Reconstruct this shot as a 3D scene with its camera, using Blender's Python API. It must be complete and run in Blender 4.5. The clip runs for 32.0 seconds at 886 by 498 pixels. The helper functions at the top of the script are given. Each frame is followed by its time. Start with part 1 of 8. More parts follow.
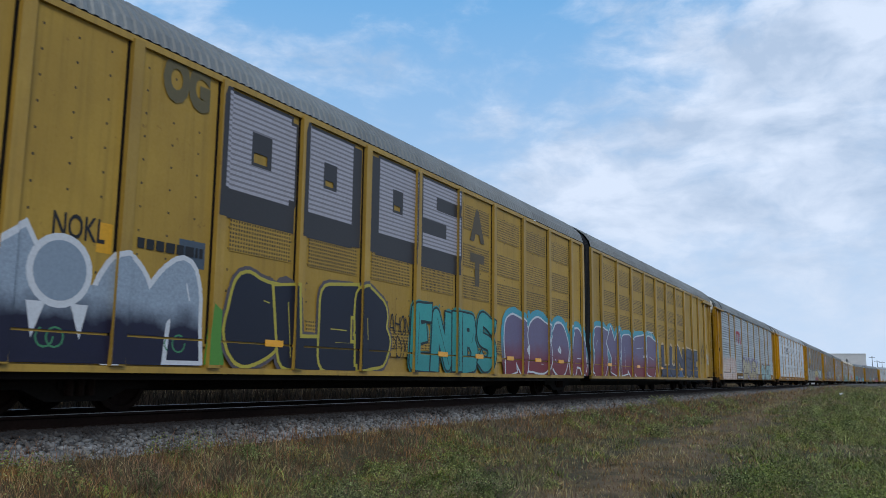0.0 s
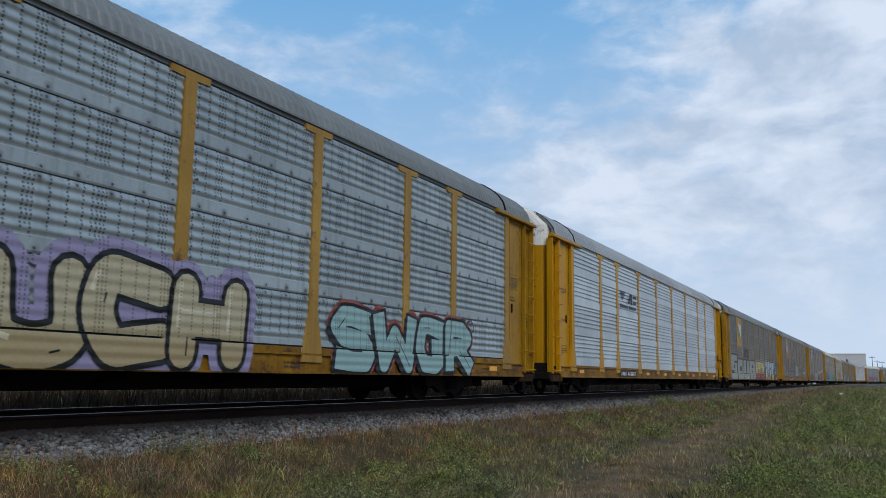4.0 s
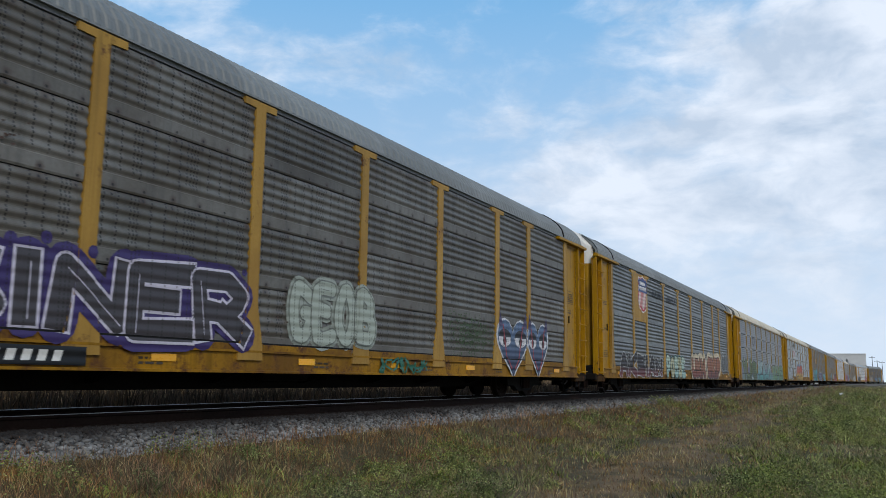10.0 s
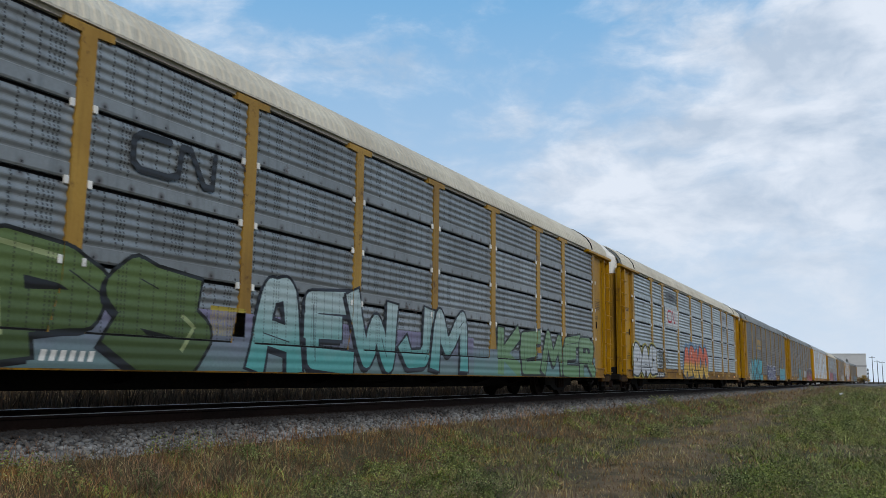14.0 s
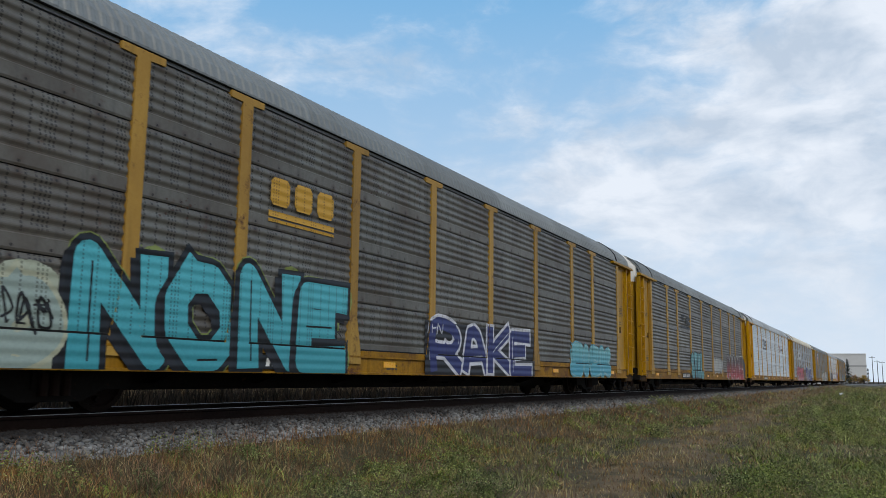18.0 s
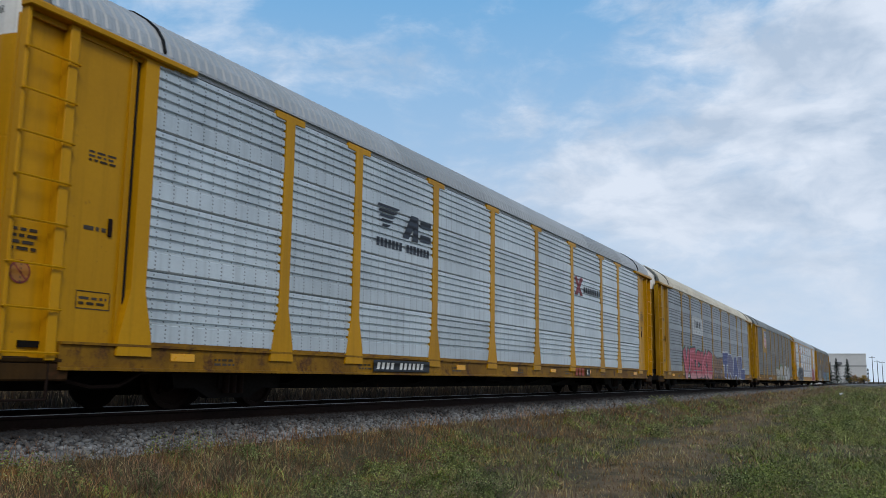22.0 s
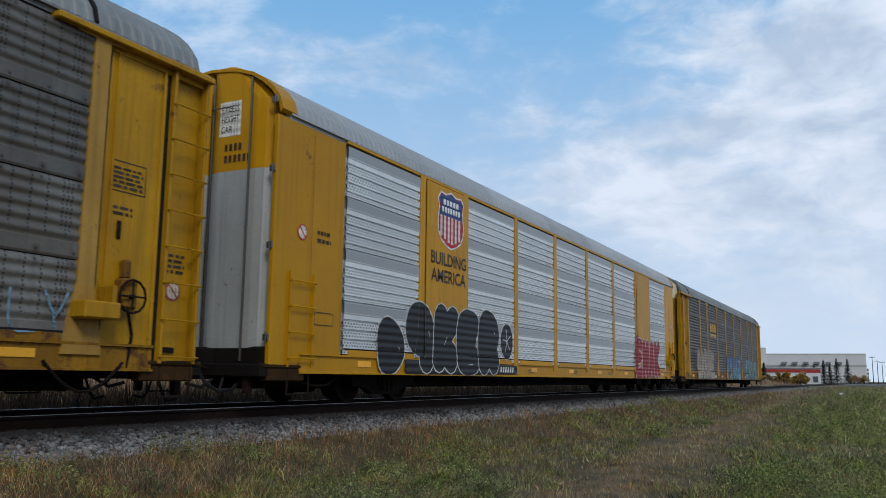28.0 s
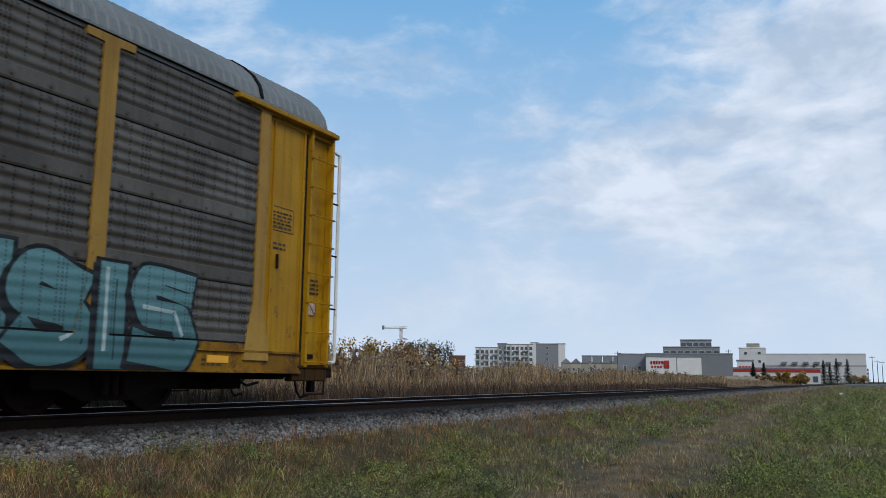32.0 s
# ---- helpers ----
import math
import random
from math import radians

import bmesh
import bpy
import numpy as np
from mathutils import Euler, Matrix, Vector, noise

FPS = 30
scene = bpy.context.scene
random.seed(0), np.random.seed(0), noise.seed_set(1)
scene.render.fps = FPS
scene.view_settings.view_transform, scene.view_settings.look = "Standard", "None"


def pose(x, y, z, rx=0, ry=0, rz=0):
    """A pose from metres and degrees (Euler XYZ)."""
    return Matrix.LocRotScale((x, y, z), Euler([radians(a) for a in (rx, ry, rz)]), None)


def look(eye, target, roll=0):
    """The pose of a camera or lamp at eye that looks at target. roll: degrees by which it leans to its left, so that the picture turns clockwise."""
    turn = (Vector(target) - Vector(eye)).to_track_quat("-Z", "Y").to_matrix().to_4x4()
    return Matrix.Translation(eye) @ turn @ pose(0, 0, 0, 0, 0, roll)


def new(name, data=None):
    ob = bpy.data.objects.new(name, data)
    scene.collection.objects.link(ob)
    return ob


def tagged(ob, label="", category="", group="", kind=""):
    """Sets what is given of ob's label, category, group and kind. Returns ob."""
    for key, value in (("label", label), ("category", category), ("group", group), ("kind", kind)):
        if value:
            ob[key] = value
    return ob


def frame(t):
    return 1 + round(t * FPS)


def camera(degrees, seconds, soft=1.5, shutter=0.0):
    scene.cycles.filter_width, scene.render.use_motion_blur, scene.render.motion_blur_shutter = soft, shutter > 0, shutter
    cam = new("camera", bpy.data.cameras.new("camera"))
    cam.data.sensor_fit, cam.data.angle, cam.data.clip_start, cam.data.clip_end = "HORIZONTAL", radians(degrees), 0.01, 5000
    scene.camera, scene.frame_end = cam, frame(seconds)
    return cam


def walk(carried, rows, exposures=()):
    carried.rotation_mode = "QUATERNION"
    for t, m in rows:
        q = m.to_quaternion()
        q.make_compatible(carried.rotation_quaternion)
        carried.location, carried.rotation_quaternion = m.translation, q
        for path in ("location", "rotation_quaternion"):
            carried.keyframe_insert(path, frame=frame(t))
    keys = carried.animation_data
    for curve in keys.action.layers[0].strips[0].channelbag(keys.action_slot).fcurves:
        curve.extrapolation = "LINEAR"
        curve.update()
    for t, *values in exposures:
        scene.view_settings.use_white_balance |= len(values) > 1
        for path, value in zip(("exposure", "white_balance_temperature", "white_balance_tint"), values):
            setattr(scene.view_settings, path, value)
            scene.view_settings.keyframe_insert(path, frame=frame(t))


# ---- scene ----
# ---------------------------------------------------------------- camera
EYE = Vector((0.0, 0.0, 1.28))
VIEW = Vector((-0.45536, 0.87743, 0.15086))
cam = camera(55.82, 32.0, soft=0.3, shutter=0.06)
walk(cam, [(0.0, look(EYE, EYE + VIEW, 0.6875)), (32.0, look(EYE, EYE + VIEW, 0.6875))],
     exposures=[(0.0, -0.12, 5760, 10), (2.0, -0.12, 5790, 10), (3.0, -0.14, 5580, 10), (4.0, -0.19, 5900, 10), (7.0, -0.10, 6100, 10), (9.0, 0.0, 6200, 10), (10.0, 0.0, 6120, 10), (12.0, -0.02, 6080, 10), (13.0, -0.05, 6220, 10),
                (16.0, -0.18, 6140, 10), (18.0, -0.02, 6320, 10), (19.0, 0.03, 6420, 10), (20.0, 0.0, 6200, 10), (22.0, -0.16, 6060, 10), (23.0, -0.18, 6080, 10), (24.0, -0.10, 6250, 10), (27.0, 0.0, 6180, 10), (28.0, -0.12, 5980, 10), (29.0, -0.18, 6000, 10), (30.0, -0.14, 6250, 10), (31.0, 0.02, 6250, 10), (32.0, -0.15, 6000, 10)])

# the train: every car runs along the rails towards -y
SPEED = 13.987           # metres a second
PITCH = 2.1034           # seconds from car to car
FIRST = 3.862            # when the first standard car's front is abreast
BASE_Y = -5.488
RAIL_Z = 0.78
TRACK_X = -9.505
# how far each car stands from an even spacing, in metres
SLACK = {0: 0.0, 1: 0.09, 2: 0.09, 3: 0.10, 4: 0.11, 5: -0.05, 6: -0.05, 7: -0.11, 8: -0.14, 9: -0.19, 10: -0.04, 11: -0.08, 12: -0.13, 13: -0.03, 14: 0.0}


def bend(y):
    """How far the line has swung to the right at y: a slight drift, then a curve of 530 m radius."""
    y = np.asarray(y, float)
    d, e = np.maximum(y - 40.0, 0.0), np.maximum(y - 235.0, 0.0)
    return 0.0082 * d * d / (d + 25.0) + e * e / 1060.0


def on_line(y):
    """The pose of a car whose leading end is at y, carried by its two bogies."""
    a, b = TRACK_X + float(bend(y + 4.0)), TRACK_X + float(bend(y + 24.0))
    turn = math.atan2(a - b, 20.0)
    return Matrix.Translation((a, y + 4.0, RAIL_Z)) @ Matrix.Rotation(turn, 4, "Z") @ Matrix.Translation((0, -4.0, 0))


# ---------------------------------------------------------------- light
SUN_DIR = Vector((0.60, -0.54, 0.62)).normalized()
world = bpy.data.worlds.new("sky")
scene.world = world
world.use_nodes = True
wn, wl = world.node_tree.nodes, world.node_tree.links
wn.clear()
w_out = wn.new("ShaderNodeOutputWorld")
w_bg = wn.new("ShaderNodeBackground")
w_sky = wn.new("ShaderNodeTexSky")
w_sky.sky_type = "NISHITA"
w_sky.sun_disc = False
w_sky.sun_elevation = math.asin(SUN_DIR.z)
w_sky.sun_rotation = math.atan2(SUN_DIR.x, SUN_DIR.y)
w_sky.air_density = 1.2
w_sky.dust_density = 1.5
# broken cloud over the rest of the sky
w_co = wn.new("ShaderNodeTexCoord")
w_no = wn.new("ShaderNodeTexNoise")
w_no.inputs["Scale"].default_value = 2.2
w_no.inputs["Detail"].default_value = 6
w_rm = wn.new("ShaderNodeMapRange")
w_rm.inputs["From Min"].default_value = 0.38
w_rm.inputs["From Max"].default_value = 0.62
w_rm.inputs["To Min"].default_value = 0.25
w_rm.inputs["To Max"].default_value = 0.9
w_mx = wn.new("ShaderNodeMix")
w_mx.data_type = "RGBA"
w_mx.inputs[7].default_value = (6.6, 6.9, 7.4, 1)
wl.new(w_co.outputs["Generated"], w_no.inputs["Vector"])
wl.new(w_no.outputs[0], w_rm.inputs[0])
wl.new(w_rm.outputs[0], w_mx.inputs[0])
wl.new(w_sky.outputs[0], w_mx.inputs[6])
wl.new(w_mx.outputs[2], w_bg.inputs["Color"])
w_bg.inputs["Strength"].default_value = 0.062
wl.new(w_bg.outputs[0], w_out.inputs["Surface"])

sun_data = bpy.data.lights.new("sun", "SUN")
sun_data.energy = 1.6
sun_data.angle = radians(18)
sun_data.color = (1.0, 0.95, 0.88)
sun = new("sun", sun_data)
sun.matrix_world = look(SUN_DIR * 100, (0, 0, 0))


# ---------------------------------------------------------------- materials
def lin(r, g, b):
    """Linear colour from 0-255 display values."""
    def f(v):
        v /= 255.0
        return v / 12.92 if v <= 0.04045 else ((v + 0.055) / 1.055) ** 2.4
    return (f(r), f(g), f(b), 1.0)


class Net:
    """A small helper to wire a node material."""

    def __init__(self, name):
        self.mat = bpy.data.materials.new(name)
        self.mat.use_nodes = True
        self.tree = self.mat.node_tree
        self.bsdf = self.tree.nodes["Principled BSDF"]
        self.out = self.tree.nodes["Material Output"]

    def node(self, kind, **values):
        n = self.tree.nodes.new("ShaderNode" + kind)
        for key, v in values.items():
            self.put(n.inputs[key.replace("_", " ")], v)
        return n

    def put(self, socket, v):
        if isinstance(v, bpy.types.NodeSocket):
            self.tree.links.new(v, socket)
        else:
            socket.default_value = v

    def math(self, op, a, b=0.0, c=0.0):
        n = self.tree.nodes.new("ShaderNodeMath")
        n.operation = op
        for i, v in enumerate((a, b, c)):
            self.put(n.inputs[i], v)
        return n.outputs[0]

    def mix(self, fac, a, b, blend="MIX"):
        n = self.tree.nodes.new("ShaderNodeMix")
        n.data_type, n.blend_type = "RGBA", blend
        self.put(n.inputs[0], fac)
        self.put(n.inputs[6], a)
        self.put(n.inputs[7], b)
        return n.outputs[2]

    def ramp(self, v, lo, hi, to_lo=0.0, to_hi=1.0):
        n = self.tree.nodes.new("ShaderNodeMapRange")
        for i, q in enumerate((v, lo, hi, to_lo, to_hi)):
            self.put(n.inputs[i], q)
        return n.outputs[0]

    def where(self, per_object=True):
        co = self.tree.nodes.new("ShaderNodeTexCoord").outputs["Object"]
        if not per_object:
            return co
        rnd = self.tree.nodes.new("ShaderNodeObjectInfo").outputs["Random"]
        n = self.tree.nodes.new("ShaderNodeVectorMath")
        n.operation = "MULTIPLY_ADD"
        self.put(n.inputs[0], rnd)
        n.inputs[1].default_value = (37.0, 19.0, 53.0)
        self.put(n.inputs[2], co)
        return n.outputs[0]

    def scaled(self, vec, s):
        n = self.tree.nodes.new("ShaderNodeVectorMath")
        n.operation = "MULTIPLY"
        self.put(n.inputs[0], vec)
        n.inputs[1].default_value = s
        return n.outputs[0]

    def noise(self, vec, scale, detail=4.0, rough=0.55):
        n = self.node("TexNoise", Vector=vec, Scale=scale, Detail=detail, Roughness=rough)
        return n.outputs[0]

    def bump(self, height, strength, distance=0.01):
        n = self.node("Bump", Height=height, Strength=strength, Distance=distance)
        self.put(self.bsdf.inputs["Normal"], n.outputs[0])

    def axes(self, vec):
        n = self.tree.nodes.new("ShaderNodeSeparateXYZ")
        self.put(n.inputs[0], vec)
        return n.outputs


def paint(name, col, dark=None, rough=0.5, metal=0.0, vary=0.5, rust=0.0, streak=0.0, holes=None, bump=0.15, tone=0.12, spec=0.5, coat=0.0, soot_and_shade=False):
    """Weathered paint or metal: broad and fine variation, vertical streaks, rust patches, optional rows of small punched holes."""
    n = Net(name)
    co = n.where()
    dark = dark or tuple(c * 0.6 for c in col[:3]) + (1,)
    broad = n.ramp(n.noise(co, 0.9, 5), 0.35, 0.68)
    fine = n.noise(co, 22.0, 5, 0.65)
    c = n.mix(n.math("MULTIPLY", broad, vary), col, dark)
    c = n.mix(n.ramp(fine, 0.3, 0.75, 0.0, 0.35), c, dark)
    if streak:
        st = n.noise(n.scaled(co, (9.0, 9.0, 0.35)), 1.0, 5, 0.6)
        c = n.mix(n.ramp(st, 0.5, 0.72, 0.0, streak), c, tuple(q * 0.35 for q in col[:3]) + (1,))
    if rust:
        ru = n.ramp(n.math("ADD", n.noise(co, 2.6, 7, 0.7), n.math("MULTIPLY", fine, 0.25)), 0.78 - rust * 0.3, 0.9 - rust * 0.25)
        c = n.mix(ru, c, (0.085, 0.035, 0.016, 1))
    if soot_and_shade:
        # soot plus painted shade of the gap between cars, in uneven runs, darkest mid-door
        across = n.math("ABSOLUTE", n.axes(n.tree.nodes.new("ShaderNodeTexCoord").outputs["Object"])[0])
        runs = n.noise(n.scaled(co, (4.0, 4.0, 0.55)), 1.0, 5, 0.65)
        c = n.mix(n.ramp(n.math("ADD", across, n.math("MULTIPLY", runs, 1.3)), 0.62, 1.30, 0.88, 0.0), c, (0.030, 0.024, 0.018, 1))
    # every piece a little lighter or darker than its neighbour
    rnd = n.tree.nodes.new("ShaderNodeObjectInfo").outputs["Random"]
    hsv = n.node("HueSaturation", Color=c, Value=n.ramp(rnd, 0, 1, 1 - tone, 1 + tone))
    c = hsv.outputs[0]
    height = fine
    if holes:
        raw = n.axes(n.tree.nodes.new("ShaderNodeTexCoord").outputs["Object"])

        def near(v, step, at, half):
            """1 where v lies within half of the place at, counted in steps."""
            f = n.math("FRACT", n.math("ADD", n.math("DIVIDE", v, step), 0.5 - at / step))
            return n.math("LESS_THAN", n.math("ABSOLUTE", n.math("SUBTRACT", f, 0.5)), half / step)

        def any_of(first, *rest):
            for q in rest:
                first = n.math("MAXIMUM", first, q)
            return first

        if holes == "columns":
            # upright columns of small holes above a flat band, and rusty bolts along the seam
            cols = any_of(near(raw[1], 0.97, 0.06, 0.0115), near(raw[1], 0.97, 0.27, 0.0115), near(raw[1], 0.97, 0.47, 0.0115), near(raw[1], 0.97, 0.53, 0.0115),
                          near(raw[1], 0.97, 0.585, 0.0115), near(raw[1], 0.97, 0.80, 0.0115), near(raw[1], 2.1, 1.37, 0.0115))
            dot = n.math("MULTIPLY", near(raw[2], 0.048, 0.024, 0.0150), n.math("GREATER_THAN", raw[2], n.ramp(n.noise(n.scaled(raw[1].node.inputs[0].links[0].from_socket, (0, 9, 0)), 1.0, 0), 0.3, 0.7, 0.16, 0.36)))
            mark = n.math("MULTIPLY", cols, dot)
            ry = n.math("SUBTRACT", n.math("FRACT", n.math("DIVIDE", raw[1], 0.485)), 0.35)
            ry = n.math("MULTIPLY", ry, 0.485)
            rz = n.math("MINIMUM", n.math("ABSOLUTE", n.math("SUBTRACT", raw[2], 0.055)), n.math("ABSOLUTE", n.math("SUBTRACT", raw[2], 0.845)))
            far = n.math("SQRT", n.math("ADD", n.math("MULTIPLY", ry, ry), n.math("MULTIPLY", rz, rz)))
            c = n.mix(n.math("MULTIPLY", n.ramp(far, 0.015, 0.075, 1.0, 0.0), n.ramp(n.noise(co, 2.3, 3), 0.42, 0.6, 0.15, 0.8)), c, (0.050, 0.024, 0.014, 1))
            mark = n.math("MAXIMUM", mark, n.math("LESS_THAN", far, 0.018))
            mark = n.math("MULTIPLY", mark, 0.9)
        elif holes == "rows":
            # paired lines of larger holes between the grooves, and a dull flat band at the seam
            # the two lines of each pair are set half a step apart
            rows = n.math("MULTIPLY", near(raw[2], 0.165, 0.141, 0.015), near(raw[1], 0.088, 0.020, 0.019))
            dots = n.math("MULTIPLY", near(raw[2], 0.165, 0.189, 0.015), near(raw[1], 0.088, 0.064, 0.019))
            low = n.math("MULTIPLY", n.math("LESS_THAN", raw[2], 0.62), n.math("GREATER_THAN", raw[2], 0.02))
            mark = n.math("MULTIPLY", n.math("MAXIMUM", rows, dots), n.math("MULTIPLY", low, 0.92))
            c = n.mix(n.math("MULTIPLY", n.math("GREATER_THAN", raw[2], 0.70), 0.9), c, (0.25, 0.265, 0.27, 1))
        else:
            step_y, step_z, half_y, half_z = holes
            mark = n.math("MULTIPLY", n.math("MULTIPLY", near(raw[1], step_y, step_y / 2, half_y), near(raw[2], step_z, step_z / 2, half_z)), 0.9)
        c = n.mix(mark, c, (0.010, 0.009, 0.009, 1))
    n.put(n.bsdf.inputs["Base Color"], c)
    n.put(n.bsdf.inputs["Roughness"], n.ramp(fine, 0.2, 0.8, max(rough - 0.12, 0.05), min(rough + 0.15, 1)))
    n.bsdf.inputs["Metallic"].default_value = metal
    n.bsdf.inputs["Specular IOR Level"].default_value = spec
    n.bsdf.inputs["Coat Weight"].default_value = coat
    n.bsdf.inputs["Coat Roughness"].default_value = 0.28
    n.bump(height, bump, 0.006)
    return n.mat


YELLOW = paint("yellow_paint", (0.46, 0.255, 0.003, 1), (0.29, 0.145, 0.004, 1), 0.55, vary=0.9, streak=0.55, rust=0.2, spec=0.15, coat=0.12)
FADED = paint("faded_yellow_paint", (0.43, 0.262, 0.050, 1), (0.27, 0.150, 0.028, 1), 0.6, vary=0.8, streak=0.5, rust=0.25, spec=0.2, coat=0.1)
# end-door yellow with soot and the shade between the cars in its colour
SOOT_SHADED = paint("soot_shaded_yellow_paint", (0.44, 0.240, 0.004, 1), (0.120, 0.066, 0.010, 1), 0.5, vary=0.7, streak=0.4, rust=0.12, spec=0.15, coat=0.12, soot_and_shade=True)
GOLD = paint("bright_yellow_paint", (0.53, 0.272, 0.001, 1), (0.38, 0.185, 0.001, 1), 0.45, vary=0.5, streak=0.3, rust=0.05, spec=0.10, coat=0.12)
OCHRE = paint("faded_ochre_paint", (0.40, 0.262, 0.034, 1), (0.28, 0.170, 0.022, 1), 0.6, vary=0.7, streak=0.4, rust=0.05, coat=0.2)
VENT = paint("perforated_ochre_sheet", (0.39, 0.255, 0.034, 1), (0.28, 0.175, 0.022, 1), 0.6, vary=0.6, holes=(0.058, 0.058, 0.0165, 0.0165))
STUDDED = paint("studded_ochre_sheet", (0.40, 0.262, 0.034, 1), (0.29, 0.180, 0.022, 1), 0.6, vary=0.7, streak=0.35, rust=0.03, holes=(0.47, 0.30, 0.015, 0.015))
SILL = paint("rusty_yellow_paint", (0.36, 0.185, 0.006, 1), (0.13, 0.062, 0.010, 1), 0.65, vary=0.9, streak=0.65, rust=0.5, spec=0.15, coat=0.05)
WHITE = paint("dirty_white_paint", (0.84, 0.85, 0.83, 1), (0.58, 0.57, 0.52, 1), 0.5, vary=0.4, streak=0.2, rust=0.12)
CREAM = paint("yellowed_white_paint", (0.70, 0.66, 0.50, 1), (0.46, 0.40, 0.27, 1), 0.55, vary=0.6, streak=0.4, rust=0.2)
GRIMY = paint("grimy_yellow_paint", (0.075, 0.038, 0.008, 1), (0.018, 0.012, 0.008, 1), 0.8, vary=0.9, streak=0.7, rust=0.4, spec=0.1)
DARK_PANEL = paint("dark_weathered_steel", (0.170, 0.165, 0.148, 1), (0.080, 0.067, 0.052, 1), 0.6, 0.2, 0.9, streak=0.6, rust=0.07, holes="columns", tone=0.2, coat=0.2)
SLATE_PANEL = paint("slate_grey_steel", (0.165, 0.180, 0.182, 1), (0.095, 0.097, 0.090, 1), 0.58, 0.25, 0.85, streak=0.55, rust=0.04, holes="columns", tone=0.16, coat=0.3)
BROWN_PANEL = paint("brown_weathered_steel", (0.165, 0.166, 0.150, 1), (0.082, 0.066, 0.052, 1), 0.65, 0.2, 0.9, streak=0.6, rust=0.10, holes="columns", coat=0.2)
UMBER_PANEL = paint("umber_weathered_steel", (0.122, 0.116, 0.102, 1), (0.062, 0.049, 0.038, 1), 0.65, 0.2, 0.9, streak=0.6, rust=0.10, holes="columns", coat=0.15)
GREY_PANEL = paint("grey_galvanised_steel", (0.27, 0.30, 0.315, 1), (0.18, 0.19, 0.19, 1), 0.55, 0.3, 0.7, streak=0.5, rust=0.02, holes="columns", coat=0.3)
PALE_PANEL = paint("pale_galvanised_steel", (0.40, 0.46, 0.48, 1), (0.28, 0.32, 0.33, 1), 0.5, 0.3, 0.6, streak=0.45, rust=0.03, holes="columns", coat=0.3)
SILVER_PANEL = paint("new_galvanised_steel", (0.70, 0.73, 0.74, 1), (0.56, 0.59, 0.60, 1), 0.42, 0.2, 0.5, streak=0.15, holes="rows", coat=0.2)
GALV_PANEL = paint("spangled_galvanised_steel", (0.60, 0.66, 0.69, 1), (0.42, 0.47, 0.50, 1), 0.42, 0.2, 0.8, streak=0.3, holes=(0.24, 0.052, 0.009, 0.010), tone=0.10, coat=0.2)
ROOF_GREY = paint("grey_roof_sheet", (0.235, 0.255, 0.26, 1), (0.15, 0.16, 0.16, 1), 0.6, 0.1, 0.6, streak=0.3)
ROOF_PALE = paint("bright_roof_sheet", (0.40, 0.42, 0.435, 1), (0.26, 0.28, 0.29, 1), 0.5, 0.15, 0.5)
ROOF_WHITE = paint("cream_roof_sheet", (0.66, 0.63, 0.52, 1), (0.42, 0.38, 0.30, 1), 0.6, 0.0, 0.6, streak=0.3)
BLACK = paint("black_underframe", (0.012, 0.010, 0.009, 1), (0.006, 0.005, 0.004, 1), 0.8, 0.0, 0.7, rust=0.05, spec=0.12)
RUBBER = paint("black_rubber", (0.015, 0.015, 0.016, 1), rough=0.8, vary=0.3, spec=0.2)
STEEL = paint("polished_wheel_steel", (0.18, 0.17, 0.16, 1), rough=0.35, metal=0.8, vary=0.5)
RUST = paint("rusted_steel", (0.020, 0.011, 0.008, 1), (0.009, 0.005, 0.004, 1), 0.8, 0.1, 0.8, spec=0.15)
RAIL_TOP = paint("worn_rail_head", (0.42, 0.42, 0.43, 1), (0.28, 0.26, 0.25, 1), 0.42, 0.9, 0.4)


# ---------------------------------------------------------------- mesh helpers
MESHES = {}


def part(name, key, build, material, parent, at=None, label="", smooth=False):
    """One mesh object under a thing or a part. Alike pieces (same key and material) share their mesh."""
    full = (key, material.name if material else "")
    if key is None or full not in MESHES:
        bm = bmesh.new()
        build(bm)
        me = bpy.data.meshes.new(name)
        bm.to_mesh(me)
        bm.free()
        if material:
            me.materials.append(material)
        if smooth:
            me.polygons.foreach_set("use_smooth", [True] * len(me.polygons))
        if key is not None:
            MESHES[full] = me
    else:
        me = MESHES[full]
    ob = new(name, me)
    ob.parent = parent
    if at is not None:
        ob.matrix_basis = at
    if label:
        ob["label"] = label
    return ob


def empty(name, at, label, category, group="", kind=""):
    ob = new(name)
    ob.empty_display_size = 0.2
    ob.matrix_basis = at
    return tagged(ob, label, category, group, kind)


def box(bm, x0, x1, y0, y1, z0, z1, bev=0.0):
    """A box, its edges rounded where bev is given."""
    r = bmesh.ops.create_cube(bm, size=1.0)["verts"]
    bmesh.ops.scale(bm, verts=r, vec=(x1 - x0, y1 - y0, z1 - z0))
    bmesh.ops.translate(bm, verts=r, vec=((x0 + x1) / 2, (y0 + y1) / 2, (z0 + z1) / 2))
    if bev:
        es = list({e for v in r for e in v.link_edges})
        bmesh.ops.bevel(bm, geom=es, offset=bev, segments=1, affect="EDGES")


def tube(bm, p, q, r, seg=6):
    """A round bar from p to q."""
    p, q = Vector(p), Vector(q)
    d = q - p
    m = Matrix.Translation((p + q) / 2) @ d.to_track_quat("Z", "Y").to_matrix().to_4x4()
    bmesh.ops.create_cone(bm, cap_ends=True, segments=seg, radius1=r, radius2=r, depth=d.length, matrix=m)


